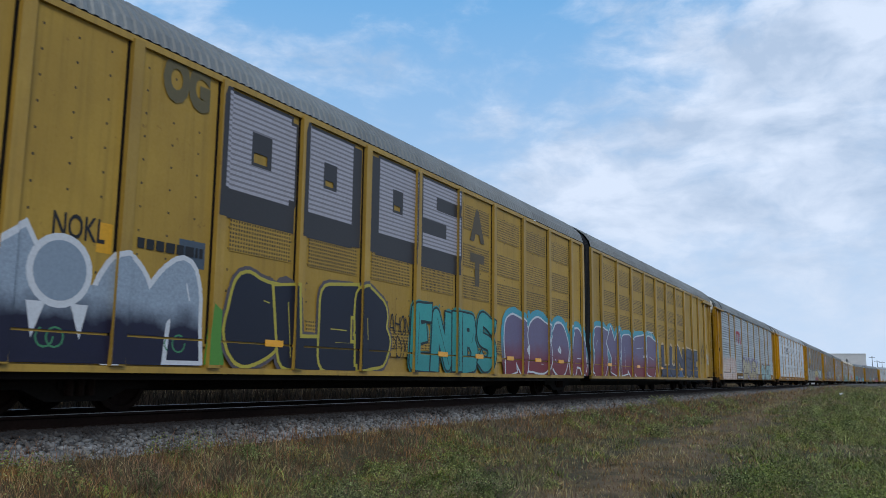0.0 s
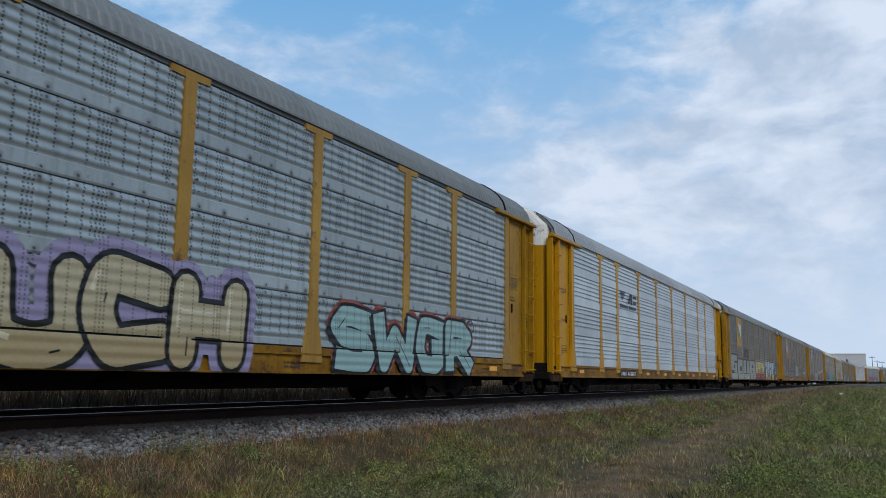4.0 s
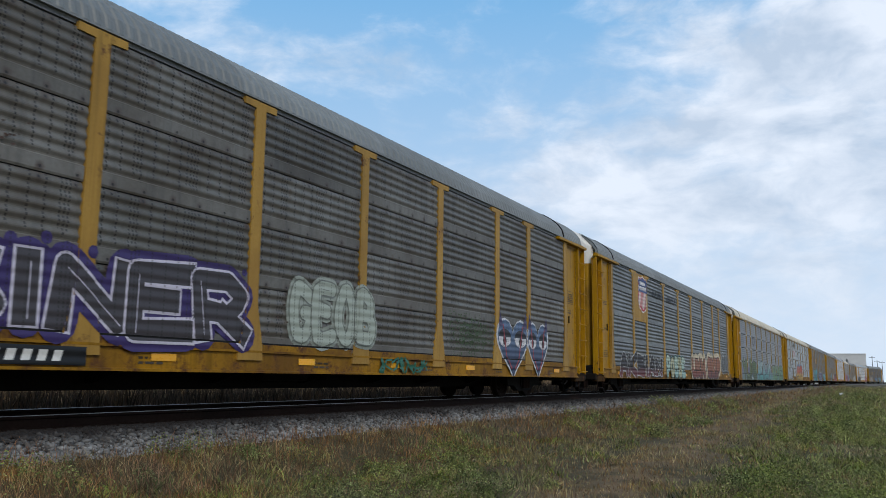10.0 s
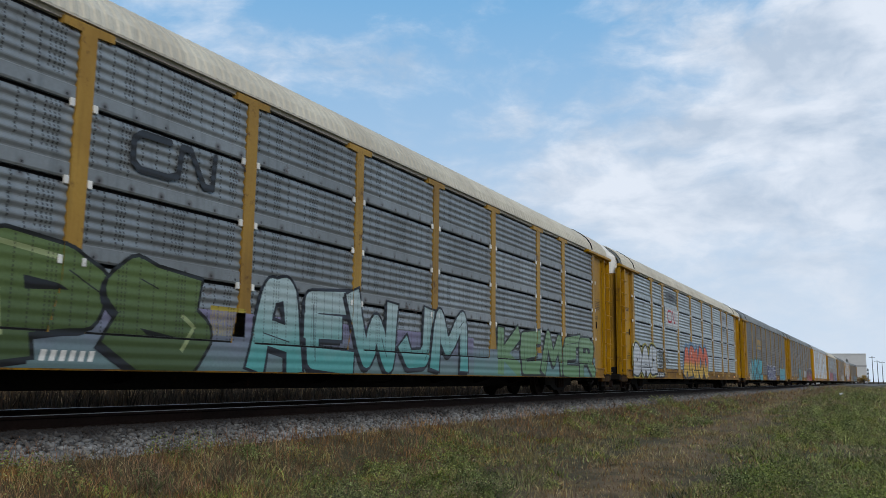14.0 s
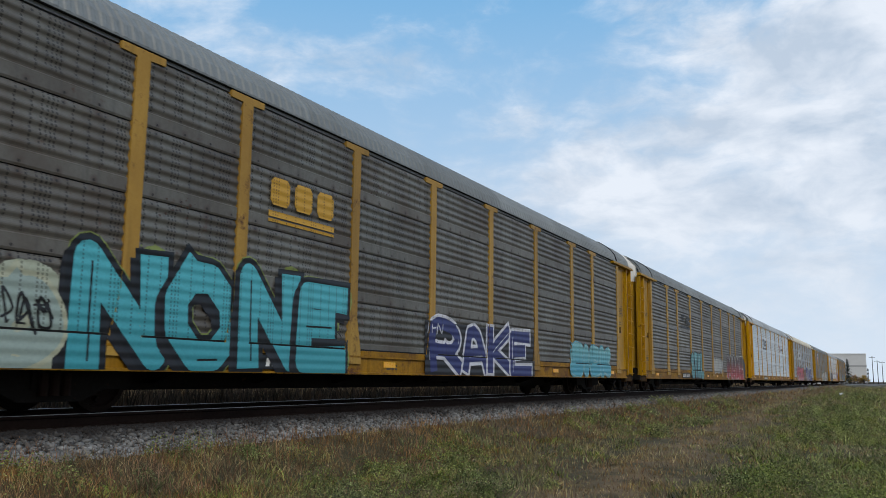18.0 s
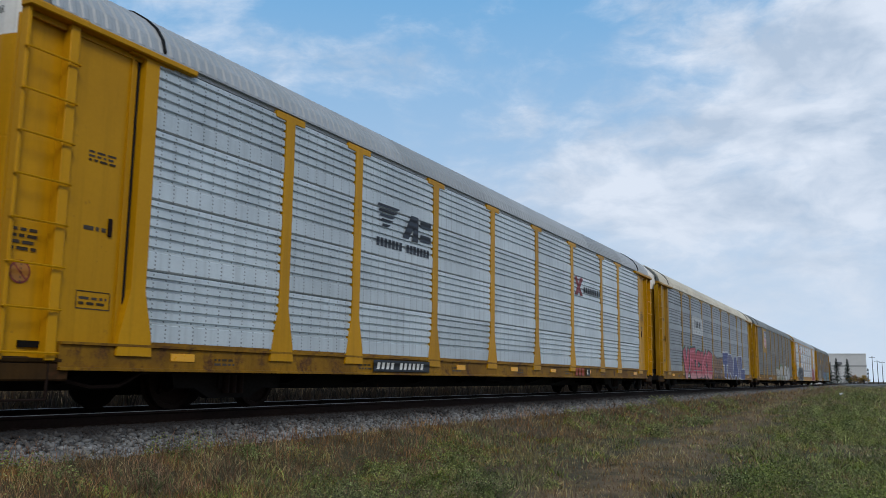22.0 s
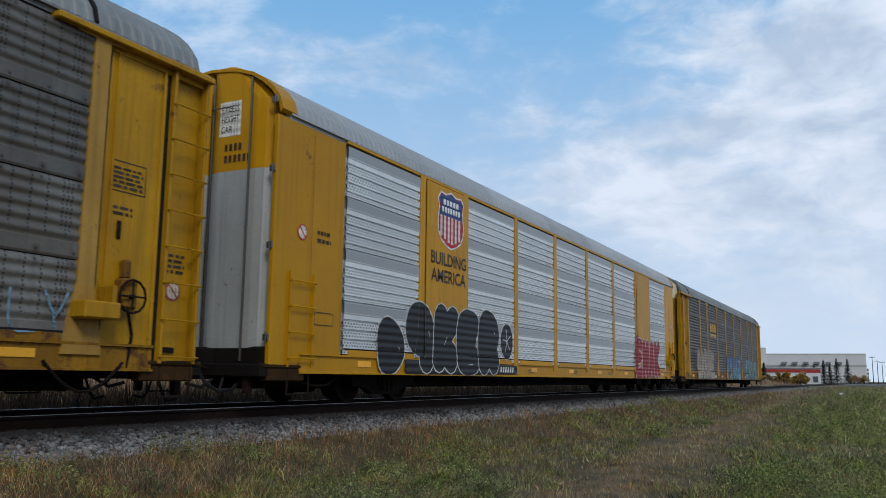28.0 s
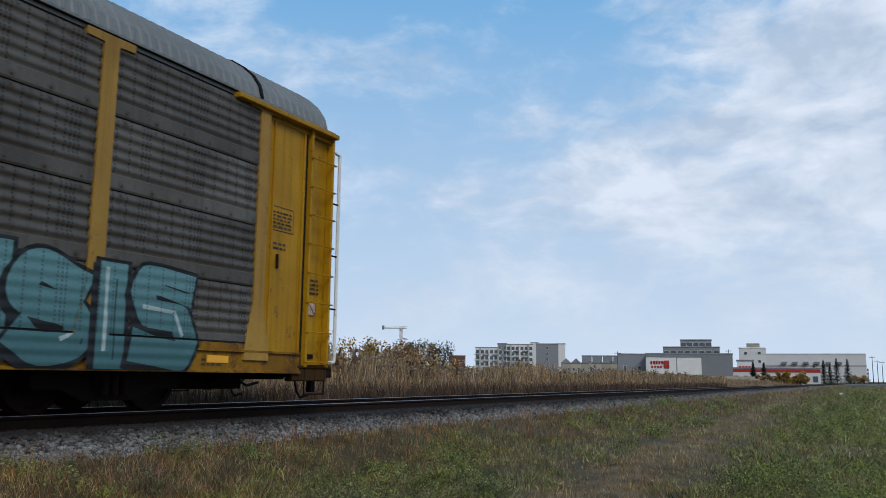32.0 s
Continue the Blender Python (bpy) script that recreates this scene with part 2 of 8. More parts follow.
def bent(bm, pts, r, seg=5):
    for a, b in zip(pts, pts[1:]):
        tube(bm, a, b, r, seg)


def prism(bm, outline, axis, lo, hi):
    """A flat outline (pairs) drawn out along an axis: 0 x (pairs y, z), 1 y (pairs x, z), 2 z (pairs x, y)."""
    def place(a, b, c):
        return ((c, a, b), (a, c, b), (a, b, c))[axis]
    v0 = [bm.verts.new(place(a, b, lo)) for a, b in outline]
    v1 = [bm.verts.new(place(a, b, hi)) for a, b in outline]
    bm.faces.new(v0)
    bm.faces.new(v1[::-1])
    n = len(outline)
    for i in range(n):
        bm.faces.new((v0[i], v1[i], v1[(i + 1) % n], v0[(i + 1) % n]))
    bmesh.ops.recalc_face_normals(bm, faces=bm.faces)


def mesh_from_arrays(name, verts, faces, material):
    """verts (n, 3) and faces (m, 3 or 4) as arrays, in one go."""
    me = bpy.data.meshes.new(name)
    k = faces.shape[1]
    me.vertices.add(len(verts))
    me.vertices.foreach_set("co", verts.astype(np.float32).ravel())
    me.loops.add(faces.size)
    me.loops.foreach_set("vertex_index", faces.astype(np.int32).ravel())
    me.polygons.add(len(faces))
    me.polygons.foreach_set("loop_start", np.arange(0, faces.size, k, dtype=np.int32))
    me.update(calc_edges=True)
    me.materials.append(material)
    return me


rng = np.random.default_rng(7)

# ---------------------------------------------------------------- sky with drifting cloud
def sky_material():
    n = Net("cloudy_sky")
    co = n.tree.nodes.new("ShaderNodeTexCoord").outputs["Object"]
    nv = n.tree.nodes.new("ShaderNodeVectorMath")
    nv.operation = "NORMALIZE"
    n.put(nv.inputs[0], co)
    x, y, z = n.axes(nv.outputs[0])
    az = n.math("ARCTAN2", x, y)          # to the right of +y
    el = n.math("ARCSINE", z)

    def blob(a, e, wa, we, k):
        da = n.math("DIVIDE", n.math("SUBTRACT", az, a), wa)
        de = n.math("DIVIDE", n.math("SUBTRACT", el, e), we)
        q = n.math("ADD", n.math("MULTIPLY", da, da), n.math("MULTIPLY", de, de))
        return n.math("MULTIPLY", n.math("EXPONENT", n.math("MULTIPLY", q, -1.0)), k)

    # the large cloud bank, its foot along the horizon, and the loose wisps beside it
    banks = ((-0.10, 0.30, 0.24, 0.13, 0.60), (0.02, 0.44, 0.16, 0.16, 0.60), (-0.02, 0.17, 0.40, 0.08, 0.42), (-0.33, 0.215, 0.16, 0.045, 0.34),
             (-0.60, 0.355, 0.15, 0.05, 0.36), (-0.80, 0.45, 0.10, 0.07, 0.42), (-0.66, 0.23, 0.25, 0.05, 0.20), (-0.40, 0.305, 0.05, 0.018, 0.28),
             (-0.9, 0.25, 0.2, 0.12, 0.3), (0.5, 0.3, 0.3, 0.3, 0.5), (-0.3, 0.06, 0.8, 0.07, 0.30))
    d = blob(*banks[0])
    for q in banks[1:]:
        d = n.math("ADD", d, blob(*q))
    cv = n.tree.nodes.new("ShaderNodeCombineXYZ")
    n.put(cv.inputs[0], az)
    n.put(cv.inputs[1], n.math("MULTIPLY", el, 1.9))
    warp = n.node("TexNoise", Vector=cv.outputs[0], Scale=5.0, Detail=3.0)
    wv = n.tree.nodes.new("ShaderNodeVectorMath")
    wv.operation = "MULTIPLY_ADD"
    n.put(wv.inputs[0], warp.outputs[1])
    wv.inputs[1].default_value = (0.10, 0.10, 0.0)
    n.put(wv.inputs[2], cv.outputs[0])
    mid = n.noise(wv.outputs[0], 6.5, 9.0, 0.60)
    puff = n.noise(wv.outputs[0], 15.0, 8.0, 0.62)
    shade = n.noise(wv.outputs[0], 7.5, 6.0, 0.55)
    tex = n.math("ADD", n.math("MULTIPLY", n.math("SUBTRACT", mid, 0.5), 1.7), n.math("MULTIPLY", n.math("SUBTRACT", puff, 0.5), 0.55))
    cover = n.ramp(n.math("ADD", d, tex), 0.05, 0.80)
    cover.node.interpolation_type = "SMOOTHSTEP"
    blue = n.mix(n.ramp(el, 0.02, 0.46), lin(216, 229, 242), lin(124, 180, 224))
    white = n.mix(n.ramp(shade, 0.38, 0.60), lin(196, 209, 224), lin(238, 243, 250))
    white = n.mix(n.ramp(el, 0.03, 0.20), lin(226, 233, 241), white)
    c = n.mix(n.math("MULTIPLY", cover, 0.95), blue, white)
    em = n.tree.nodes.new("ShaderNodeEmission")
    n.put(em.inputs[0], c)
    em.inputs[1].default_value = 1.0
    n.tree.links.new(em.outputs[0], n.out.inputs["Surface"])
    return n.mat


def sky_backdrop():
    r, verts, faces = 4200.0, [], []
    az = np.radians(np.linspace(-60, 114, 30))      # from +y towards -x
    el = np.radians(np.linspace(-3.0, 62.0, 14))
    for e in el:
        for a in az:
            verts.append((-math.sin(a) * math.cos(e) * r, math.cos(a) * math.cos(e) * r, math.sin(e) * r))
    m = len(az)
    for j in range(len(el) - 1):
        for i in range(m - 1):
            faces.append((j * m + i, j * m + i + 1, (j + 1) * m + i + 1, (j + 1) * m + i))
    me = mesh_from_arrays("backdrop", np.array(verts), np.array(faces), sky_material())
    return tagged(new("backdrop", me), "pale blue autumn sky with broken white cloud", "sky", kind="structure")


backdrop = sky_backdrop()


# ---------------------------------------------------------------- ground
def ground_height(x, y):
    """Field level, the low bank that carries the ballast, and small unevenness."""
    x, y = np.asarray(x, float), np.asarray(y, float)
    across = x - bend(y)
    bank = np.clip((across + 5.8) / -1.9, 0, 1) * np.clip((across + 14.2) / 1.6, 0, 1)
    bank = bank * bank * (3 - 2 * bank) * 0.38
    far = np.clip((-across - 13.0) / 10.0, 0, 1) * 0.15
    rut = -0.05 * np.exp(-((x + 2.2 + 0.055 * (y - 10)) / 0.28) ** 2) - 0.05 * np.exp(-((x + 3.8 + 0.055 * (y - 10)) / 0.28) ** 2)
    wob = 0.035 * np.sin(x * 1.7 + 0.6 * np.sin(y * 0.8)) * np.sin(y * 0.9 + 1.3) + 0.02 * np.sin(x * 4.1 + y * 2.3)
    near = np.exp(-((across + 9.5) / 3.2) ** 4)
    return bank + far + (wob + rut) * (1 - near)


def ground_material():
    n = Net("autumn_field_soil")
    co = n.where(False)
    x, y, z = n.axes(co)
    patch = n.noise(co, 0.35, 5)
    fine = n.noise(co, 9.0, 6, 0.7)
    c = n.mix(n.ramp(patch, 0.42, 0.6), (0.080, 0.074, 0.026, 1), (0.105, 0.074, 0.032, 1))
    c = n.mix(n.ramp(fine, 0.38, 0.68, 0, 0.8), c, (0.026, 0.021, 0.010, 1))
    # the worn track
    path = n.math("ADD", x, n.math("MULTIPLY", n.math("SUBTRACT", y, 10.0), 0.055))
    on = n.math("ABSOLUTE", n.math("ADD", path, 3.0))
    wear = n.math("MULTIPLY", n.ramp(on, 0.35, 1.0, 1.0, 0.0), n.ramp(n.noise(co, 1.3, 5), 0.35, 0.6))
    c = n.mix(n.math("MULTIPLY", wear, 0.8), c, (0.245, 0.165, 0.088, 1))
    n.put(n.bsdf.inputs["Base Color"], c)
    n.bsdf.inputs["Roughness"].default_value = 0.95
    n.bump(fine, 0.9, 0.06)
    return n.mat


def ground_sheet():
    xs = np.unique(np.concatenate([np.linspace(-40, 40, 161), np.linspace(-7, -5.4, 9), -40 - np.geomspace(1, 4960, 22), 40 + np.geomspace(1, 4960, 22)]))
    ys = np.unique(np.concatenate([np.linspace(-30, 110, 200), -30 - np.geomspace(1, 4970, 20), 110 + np.geomspace(1, 4890, 26)]))
    gx, gy = np.meshgrid(xs, ys)
    gz = ground_height(gx, gy)
    verts = np.stack([gx.ravel(), gy.ravel(), gz.ravel()], 1)
    w, h = len(xs), len(ys)
    i, j = np.meshgrid(np.arange(w - 1), np.arange(h - 1))
    a = (j * w + i).ravel()
    faces = np.stack([a, a + 1, a + 1 + w, a + w], 1)
    me = mesh_from_arrays("ground", verts, faces, ground_material())
    me.polygons.foreach_set("use_smooth", [True] * len(me.polygons))
    return tagged(new("ground", me), "uneven autumn field with a worn dirt track", "ground", kind="structure")


ground_sheet()


# ---------------------------------------------------------------- railway track
def ballast_material():
    n = Net("grey_ballast_stone")
    co = n.where(False)
    isl = n.tree.nodes.new("ShaderNodeNewGeometry").outputs["Random Per Island"]
    c = n.mix(n.ramp(isl, 0, 1), (0.030, 0.032, 0.034, 1), (0.36, 0.37, 0.365, 1))
    c = n.mix(n.math("MULTIPLY", n.ramp(n.math("FRACT", n.math("MULTIPLY", isl, 17.3)), 0.55, 1.0), 0.4), c, (0.16, 0.135, 0.11, 1))
    c = n.mix(n.ramp(n.noise(co, 30, 4), 0.35, 0.7, 0, 0.5), c, (0.105, 0.092, 0.08, 1))
    x, y, z = n.axes(co)
    # dirt and the shade under the train, both painted black between and beside the rails
    grime_and_shade = n.math("MULTIPLY", n.ramp(n.math("ADD", x, n.math("MULTIPLY", n.noise(co, 1.4, 5), 0.5)), -7.78, -7.46, 1.0, 0.0), 0.96)
    c = n.mix(grime_and_shade, c, (0.009, 0.006, 0.005, 1))
    n.put(n.bsdf.inputs["Base Color"], c)
    n.bsdf.inputs["Roughness"].default_value = 0.9
    n.bump(n.noise(co, 60, 4), 0.4, 0.01)
    return n.mat


BALLAST = ballast_material()


def ballast_profile(x):
    """Top of the stone bed across the track."""
    d = np.abs(np.asarray(x, float) - TRACK_X)
    return np.where(d < 1.45, 0.60, 0.60 - (d - 1.45) * 0.48)


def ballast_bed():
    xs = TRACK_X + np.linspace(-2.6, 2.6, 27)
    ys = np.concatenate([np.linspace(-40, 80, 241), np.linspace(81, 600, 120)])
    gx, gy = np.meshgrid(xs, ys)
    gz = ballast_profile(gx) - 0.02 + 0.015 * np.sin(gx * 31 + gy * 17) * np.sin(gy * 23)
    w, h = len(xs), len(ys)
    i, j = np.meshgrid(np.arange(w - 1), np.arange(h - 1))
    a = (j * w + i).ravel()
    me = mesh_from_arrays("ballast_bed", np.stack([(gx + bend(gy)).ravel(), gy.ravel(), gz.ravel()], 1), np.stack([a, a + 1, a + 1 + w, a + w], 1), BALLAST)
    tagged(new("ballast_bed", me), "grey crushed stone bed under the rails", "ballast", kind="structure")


def scatter_stones():
    """Loose stones on the near shoulder of the bed."""
    base = np.array([(1, 0, -0.3), (-0.4, 0.9, -0.3), (-0.6, -0.8, -0.3), (0.5, 0.55, 0.5), (-0.7, 0.1, 0.6), (0.45, -0.6, 0.55)])
    tri = np.array([(0, 3, 5), (0, 1, 3), (1, 4, 3), (1, 2, 4), (2, 5, 4), (2, 0, 5), (3, 4, 5), (0, 2, 1)])
    n = 70000
    y = 4.0 + 56.0 * rng.random(n) ** 1.9
    x = TRACK_X + 0.95 + 1.75 * rng.random(n)
    s = rng.uniform(0.013, 0.046, n)
    a, b = rng.uniform(0, 6.28, n), rng.uniform(-0.7, 0.7, n)
    v = base[None] * rng.uniform(0.55, 1.45, (n, 6, 1)) * rng.uniform(0.6, 1.3, (n, 1, 3)) * s[:, None, None]
    ca, sa, cb, sb = np.cos(a)[:, None], np.sin(a)[:, None], np.cos(b)[:, None], np.sin(b)[:, None]
    vx, vy, vz = v[..., 0], v[..., 1], v[..., 2]
    vy, vz = vy * cb - vz * sb, vy * sb + vz * cb
    vx, vy = vx * ca - vy * sa, vx * sa + vy * ca
    z = ballast_profile(x) + 0.005
    p = np.stack([vx + (x + bend(y))[:, None], vy + y[:, None], vz + z[:, None]], -1).reshape(-1, 3)
    f = (tri[None] + 6 * np.arange(n)[:, None, None]).reshape(-1, 3)
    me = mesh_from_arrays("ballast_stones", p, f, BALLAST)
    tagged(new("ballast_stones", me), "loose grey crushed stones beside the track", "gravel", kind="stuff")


def sweep(bm, outline):
    """An outline (x, z) drawn out along the line of the track."""
    rows = [[bm.verts.new((x + float(bend(y)), y, z)) for x, z in outline] for y in (-60.0, 0.0, *range(20, 600, 8))]
    n = len(outline)
    for a, b in zip(rows, rows[1:]):
        for i in range(n):
            bm.faces.new((a[i], a[(i + 1) % n], b[(i + 1) % n], b[i]))
    bm.faces.new(rows[0])
    bm.faces.new(rows[-1][::-1])
    bmesh.ops.recalc_face_normals(bm, faces=bm.faces)


def rails():
    prof = [(-0.07, -0.17), (0.07, -0.17), (0.07, -0.155), (0.012, -0.135), (0.012, -0.05), (0.036, -0.035), (0.036, -0.006),
            (-0.036, -0.006), (-0.036, -0.035), (-0.012, -0.05), (-0.012, -0.135), (-0.07, -0.155)]
    for side in (0.753, -0.753):
        r = empty("rail", Matrix.Translation((TRACK_X + side, 0, RAIL_Z)), "brown steel rail with a worn shiny head", "rail", "rails of the track")
        part("web", "rail_web", lambda bm: sweep(bm, prof), RUST, r)
        part("head", "rail_head", lambda bm: sweep(bm, [(-0.026, -0.006), (0.026, -0.006), (0.026, 0.0), (-0.026, 0.0)]), RAIL_TOP, r, label="shiny worn running surface")


def sleepers():
    t = empty("sleepers", Matrix.Translation((TRACK_X, 0, 0)), "dark creosoted wooden sleepers under the rails", "sleepers", kind="structure")
    for i in range(190):
        y = -20 + i * 0.5
        part("sleeper", "sleeper", lambda bm: box(bm, -1.3, 1.3, -0.11, 0.11, 0.46, 0.625, 0.012), SLEEPER, t, Matrix.Translation((rng.uniform(-0.03, 0.03) + float(bend(y)), y, 0)))


SLEEPER = paint("creosoted_wood", (0.030, 0.022, 0.017, 1), (0.014, 0.010, 0.008, 1), 0.9, 0, 0.7)
ballast_bed()
scatter_stones()
rails()
sleepers()


# ---------------------------------------------------------------- grass
def grass_material(name, a, b, c3, seed):
    n = Net(name)
    isl = n.tree.nodes.new("ShaderNodeNewGeometry").outputs["Random Per Island"]
    co = n.where(False)
    patch = n.noise(n.scaled(co, (0.8, 0.5, 0.1)), 0.55 + seed * 0.1, 4)
    c = n.mix(n.ramp(patch, 0.44, 0.56), a, b)
    c = n.mix(n.math("MULTIPLY", isl, 0.75), c, c3)
    # every blade its own tone
    tone = n.node("HueSaturation", Color=c, Value=n.ramp(n.math("FRACT", n.math("MULTIPLY", isl, 13.7)), 0, 1, 0.32, 1.65))
    # tufts lighter and darker than their neighbours
    tuft = n.node("HueSaturation", Color=tone.outputs[0], Value=n.ramp(n.noise(co, 2.4, 4, 0.65), 0.36, 0.64, 0.42, 1.5), Saturation=n.ramp(n.noise(co, 1.1, 3), 0.35, 0.65, 0.85, 1.2))
    c = tuft.outputs[0]
    n.put(n.bsdf.inputs["Base Color"], c)
    n.bsdf.inputs["Roughness"].default_value = 0.7
    tr = n.tree.nodes.new("ShaderNodeBsdfTranslucent")
    n.put(tr.inputs[0], c)
    mx = n.tree.nodes.new("ShaderNodeMixShader")
    mx.inputs[0].default_value = 0.3
    n.tree.links.new(n.bsdf.outputs[0], mx.inputs[1])
    n.tree.links.new(tr.outputs[0], mx.inputs[2])
    n.tree.links.new(mx.outputs[0], n.out.inputs["Surface"])
    return n.mat


def blades(name, x, y, height, width, lean, material, label, category, z=None):
    """Bent blades, three triangles each (a quad below, a tip above)."""
    n = len(x)
    z = ground_height(x, y) - 0.02 if z is None else z
    a = rng.uniform(0, 2 * np.pi, n)
    b = rng.uniform(0, 2 * np.pi, n)
    dx, dy = np.cos(a) * width / 2, np.sin(a) * width / 2
    lx, ly = np.cos(b) * lean * height, np.sin(b) * lean * height
    o = np.zeros((n, 5, 3))
    o[:, 0] = np.stack([x - dx, y - dy, z], 1)
    o[:, 1] = np.stack([x + dx, y + dy, z], 1)
    o[:, 2] = np.stack([x + dx * 0.8 + lx * 0.35, y + dy * 0.8 + ly * 0.35, z + height * 0.55], 1)
    o[:, 3] = np.stack([x - dx * 0.8 + lx * 0.35, y - dy * 0.8 + ly * 0.35, z + height * 0.55], 1)
    o[:, 4] = np.stack([x + lx, y + ly, z + height], 1)
    f = np.array([(0, 1, 2), (0, 2, 3), (3, 2, 4)])
    f = (f[None] + 5 * np.arange(n)[:, None, None]).reshape(-1, 3)
    me = mesh_from_arrays(name, o.reshape(-1, 3), f, material)
    return tagged(new(name, me), label, category, kind="stuff")


AHEAD = np.array([-0.4606, 0.8876])
ACROSS = np.array([0.8876, 0.4606])


def field_points(n, near=6.4, far=170.0):
    """Points over the field, as many near as far for their apparent size; the bed of the track is left out."""
    d = near * (far / near) ** rng.random(n)
    u = rng.uniform(-0.66, 0.66, n) * d
    x, y = d * AHEAD[0] + u * ACROSS[0], d * AHEAD[1] + u * ACROSS[1]
    keep = x > -8.2
    return x[keep], y[keep], d[keep]


def path_wear(x, y):
    on = np.abs(x + 3.0 + 0.055 * (y - 10))
    return np.clip(0.95 - on, 0, 1)


GREEN = grass_material("green_grass", (0.185, 0.198, 0.060, 1), (0.320, 0.255, 0.110, 1), (0.480, 0.405, 0.215, 1), 0)
DRY = grass_material("dry_grass", (0.235, 0.128, 0.052, 1), (0.170, 0.080, 0.036, 1), (0.360, 0.245, 0.118, 1), 1)
REED = grass_material("brown_reeds", (0.300, 0.185, 0.095, 1), (0.225, 0.155, 0.088, 1), (0.450, 0.330, 0.195, 1), 2)


def patches(x, y, a, b):
    """Slow uneven drifts over the field, about -1 to 1."""
    return np.sin(x * 1.3 * a + b + np.sin(y * 0.9 * a)) * np.sin(y * 1.1 * a + x * 0.7 + b) + 0.5 * np.sin(x * 4.7 * a + y * 3.1) * np.sin(y * 3.7 + b)


DRIFTS = ((-7.25, 7.5, 0.12, 7), (-6.9, 8.2, 0.10, 4), (-7.1, 5.5, 0.10, 4), (-5.56, 9.76, 0.22, 8), (-5.7, 11.6, 0.30, 12), (-5.25, 7.98, 0.20, 8), (-7.2, 32.7, 0.25, 10),
          (-6.75, 26.7, 0.25, 7), (-6.6, 20.7, 0.20, 7), (-4.67, 25.2, 0.35, 8), (-1.27, 23.8, 0.45, 22), (-0.97, 28.5, 0.55, 22), (-0.33, 36.5, 0.9, 24), (-0.05, 23.4, 0.45, 16), (-2.33, 35.3, 0.5, 12),
          (-1.42, 80.0, 2.0, 20), (-5.1, 22.2, 0.3, 6), (-1.41, 11.1, 0.25, 5), (-3.6, 9.3, 0.2, 3))


def foreground_grass():
    # low green tufts
    x, y, d = field_points(460000)
    clump = patches(x, y, 1.0, 0.4)
    lush = np.clip((x + 2.2 + 0.03 * y + rng.normal(0, 0.6, len(x))) / 3.0, 0, 1)
    keep = (rng.random(len(x)) < 0.20 + 0.42 * (clump > 0.05) + 0.18 * lush) & (rng.random(len(x)) > path_wear(x, y) * 0.45) & (x > -7.15 - 0.5 * rng.random(len(x)))
    x, y, d, clump, lush = x[keep], y[keep], d[keep], clump[keep], lush[keep]
    h = rng.uniform(0.02, 0.085, len(x)) * (1 + 0.5 * (clump > 0.3) + 0.5 * lush) * (1 + d / 60)
    blades("grass", x, y, h, rng.uniform(0.004, 0.009, len(x)) * (d / 9) ** 0.68, rng.uniform(0.1, 1.1, len(x)), GREEN, "short green autumn grass in uneven tufts", "grass")
    # dry stalks, thickest along the ballast
    x, y, d = field_points(340000)
    verge = np.clip((-x - 5.0) / 1.4, 0, 1)
    clump = patches(x, y, 0.8, 2.0)
    keep = (rng.random(len(x)) < 0.30 + 0.36 * (clump > 0.0) + 0.36 * verge) & (x > -7.42 - 0.35 * rng.random(len(x)) - 0.5 * rng.random(len(x)) ** 2 * (np.sin(y * 0.7) + np.sin(y * 2.9 + 1) > 0.2))
    x, y, d, verge = x[keep], y[keep], d[keep], verge[keep]
    h = rng.uniform(0.02, 0.095, len(x)) * (1 + 1.5 * verge * rng.random(len(x))) * (1 + d / 70)
    blades("dry_grass", x, y, h, rng.uniform(0.003, 0.007, len(x)) * (d / 9) ** 0.70, rng.uniform(0.1, 1.1, len(x)), DRY, "dry straw-coloured grass along the ballast edge", "grass")
    # brown seed stalks
    x, y, d = field_points(40000, 6.4, 90.0)
    verge = np.clip((-x - 4.8) / 1.4, 0, 1)
    keep = (rng.random(len(x)) < 0.20 + 0.6 * verge * (patches(x, y, 1.2, 1.0) > -0.1)) & (path_wear(x, y) < 0.4) & (x > -7.9)
    x, y, d, verge = x[keep], y[keep], d[keep], verge[keep]
    blades("seed_stalks", x, y, rng.uniform(0.06, 0.17, len(x)) * (1 + 0.9 * verge), rng.uniform(0.004, 0.007, len(x)) * (d / 9) ** 0.8, rng.uniform(0.0, 0.7, len(x)), STALK, "thin brown seed stalks above the grass", "grass")
    # broad weeds, in drifts away from the track and in a few clumps near it
    cx, cy, d = field_points(5000, 6.4, 90.0)
    lush = np.clip((cx + 1.8 + 0.03 * cy + rng.normal(0, 0.5, len(cx))) / 2.5, 0, 1)
    n = len(cx)
    keep = (rng.random(n) < 0.22 + 0.22 * lush + 0.40 * (patches(cx, cy, 0.7, 0.9) > 0.30)) & (cx > -6.9) & (path_wear(cx, cy) < 0.3)
    cx, cy, d, lush = cx[keep], cy[keep], d[keep], lush[keep]
    k = rng.integers(16, 46, len(cx))
    sp = np.repeat(0.06 + 0.006 * d, k)
    x = np.repeat(cx, k) + rng.normal(0, 1, k.sum()) * sp
    y = np.repeat(cy, k) + rng.normal(0, 1, k.sum()) * sp
    dd = np.repeat(d, k)
    tall = np.repeat(1 + 0.8 * lush, k)
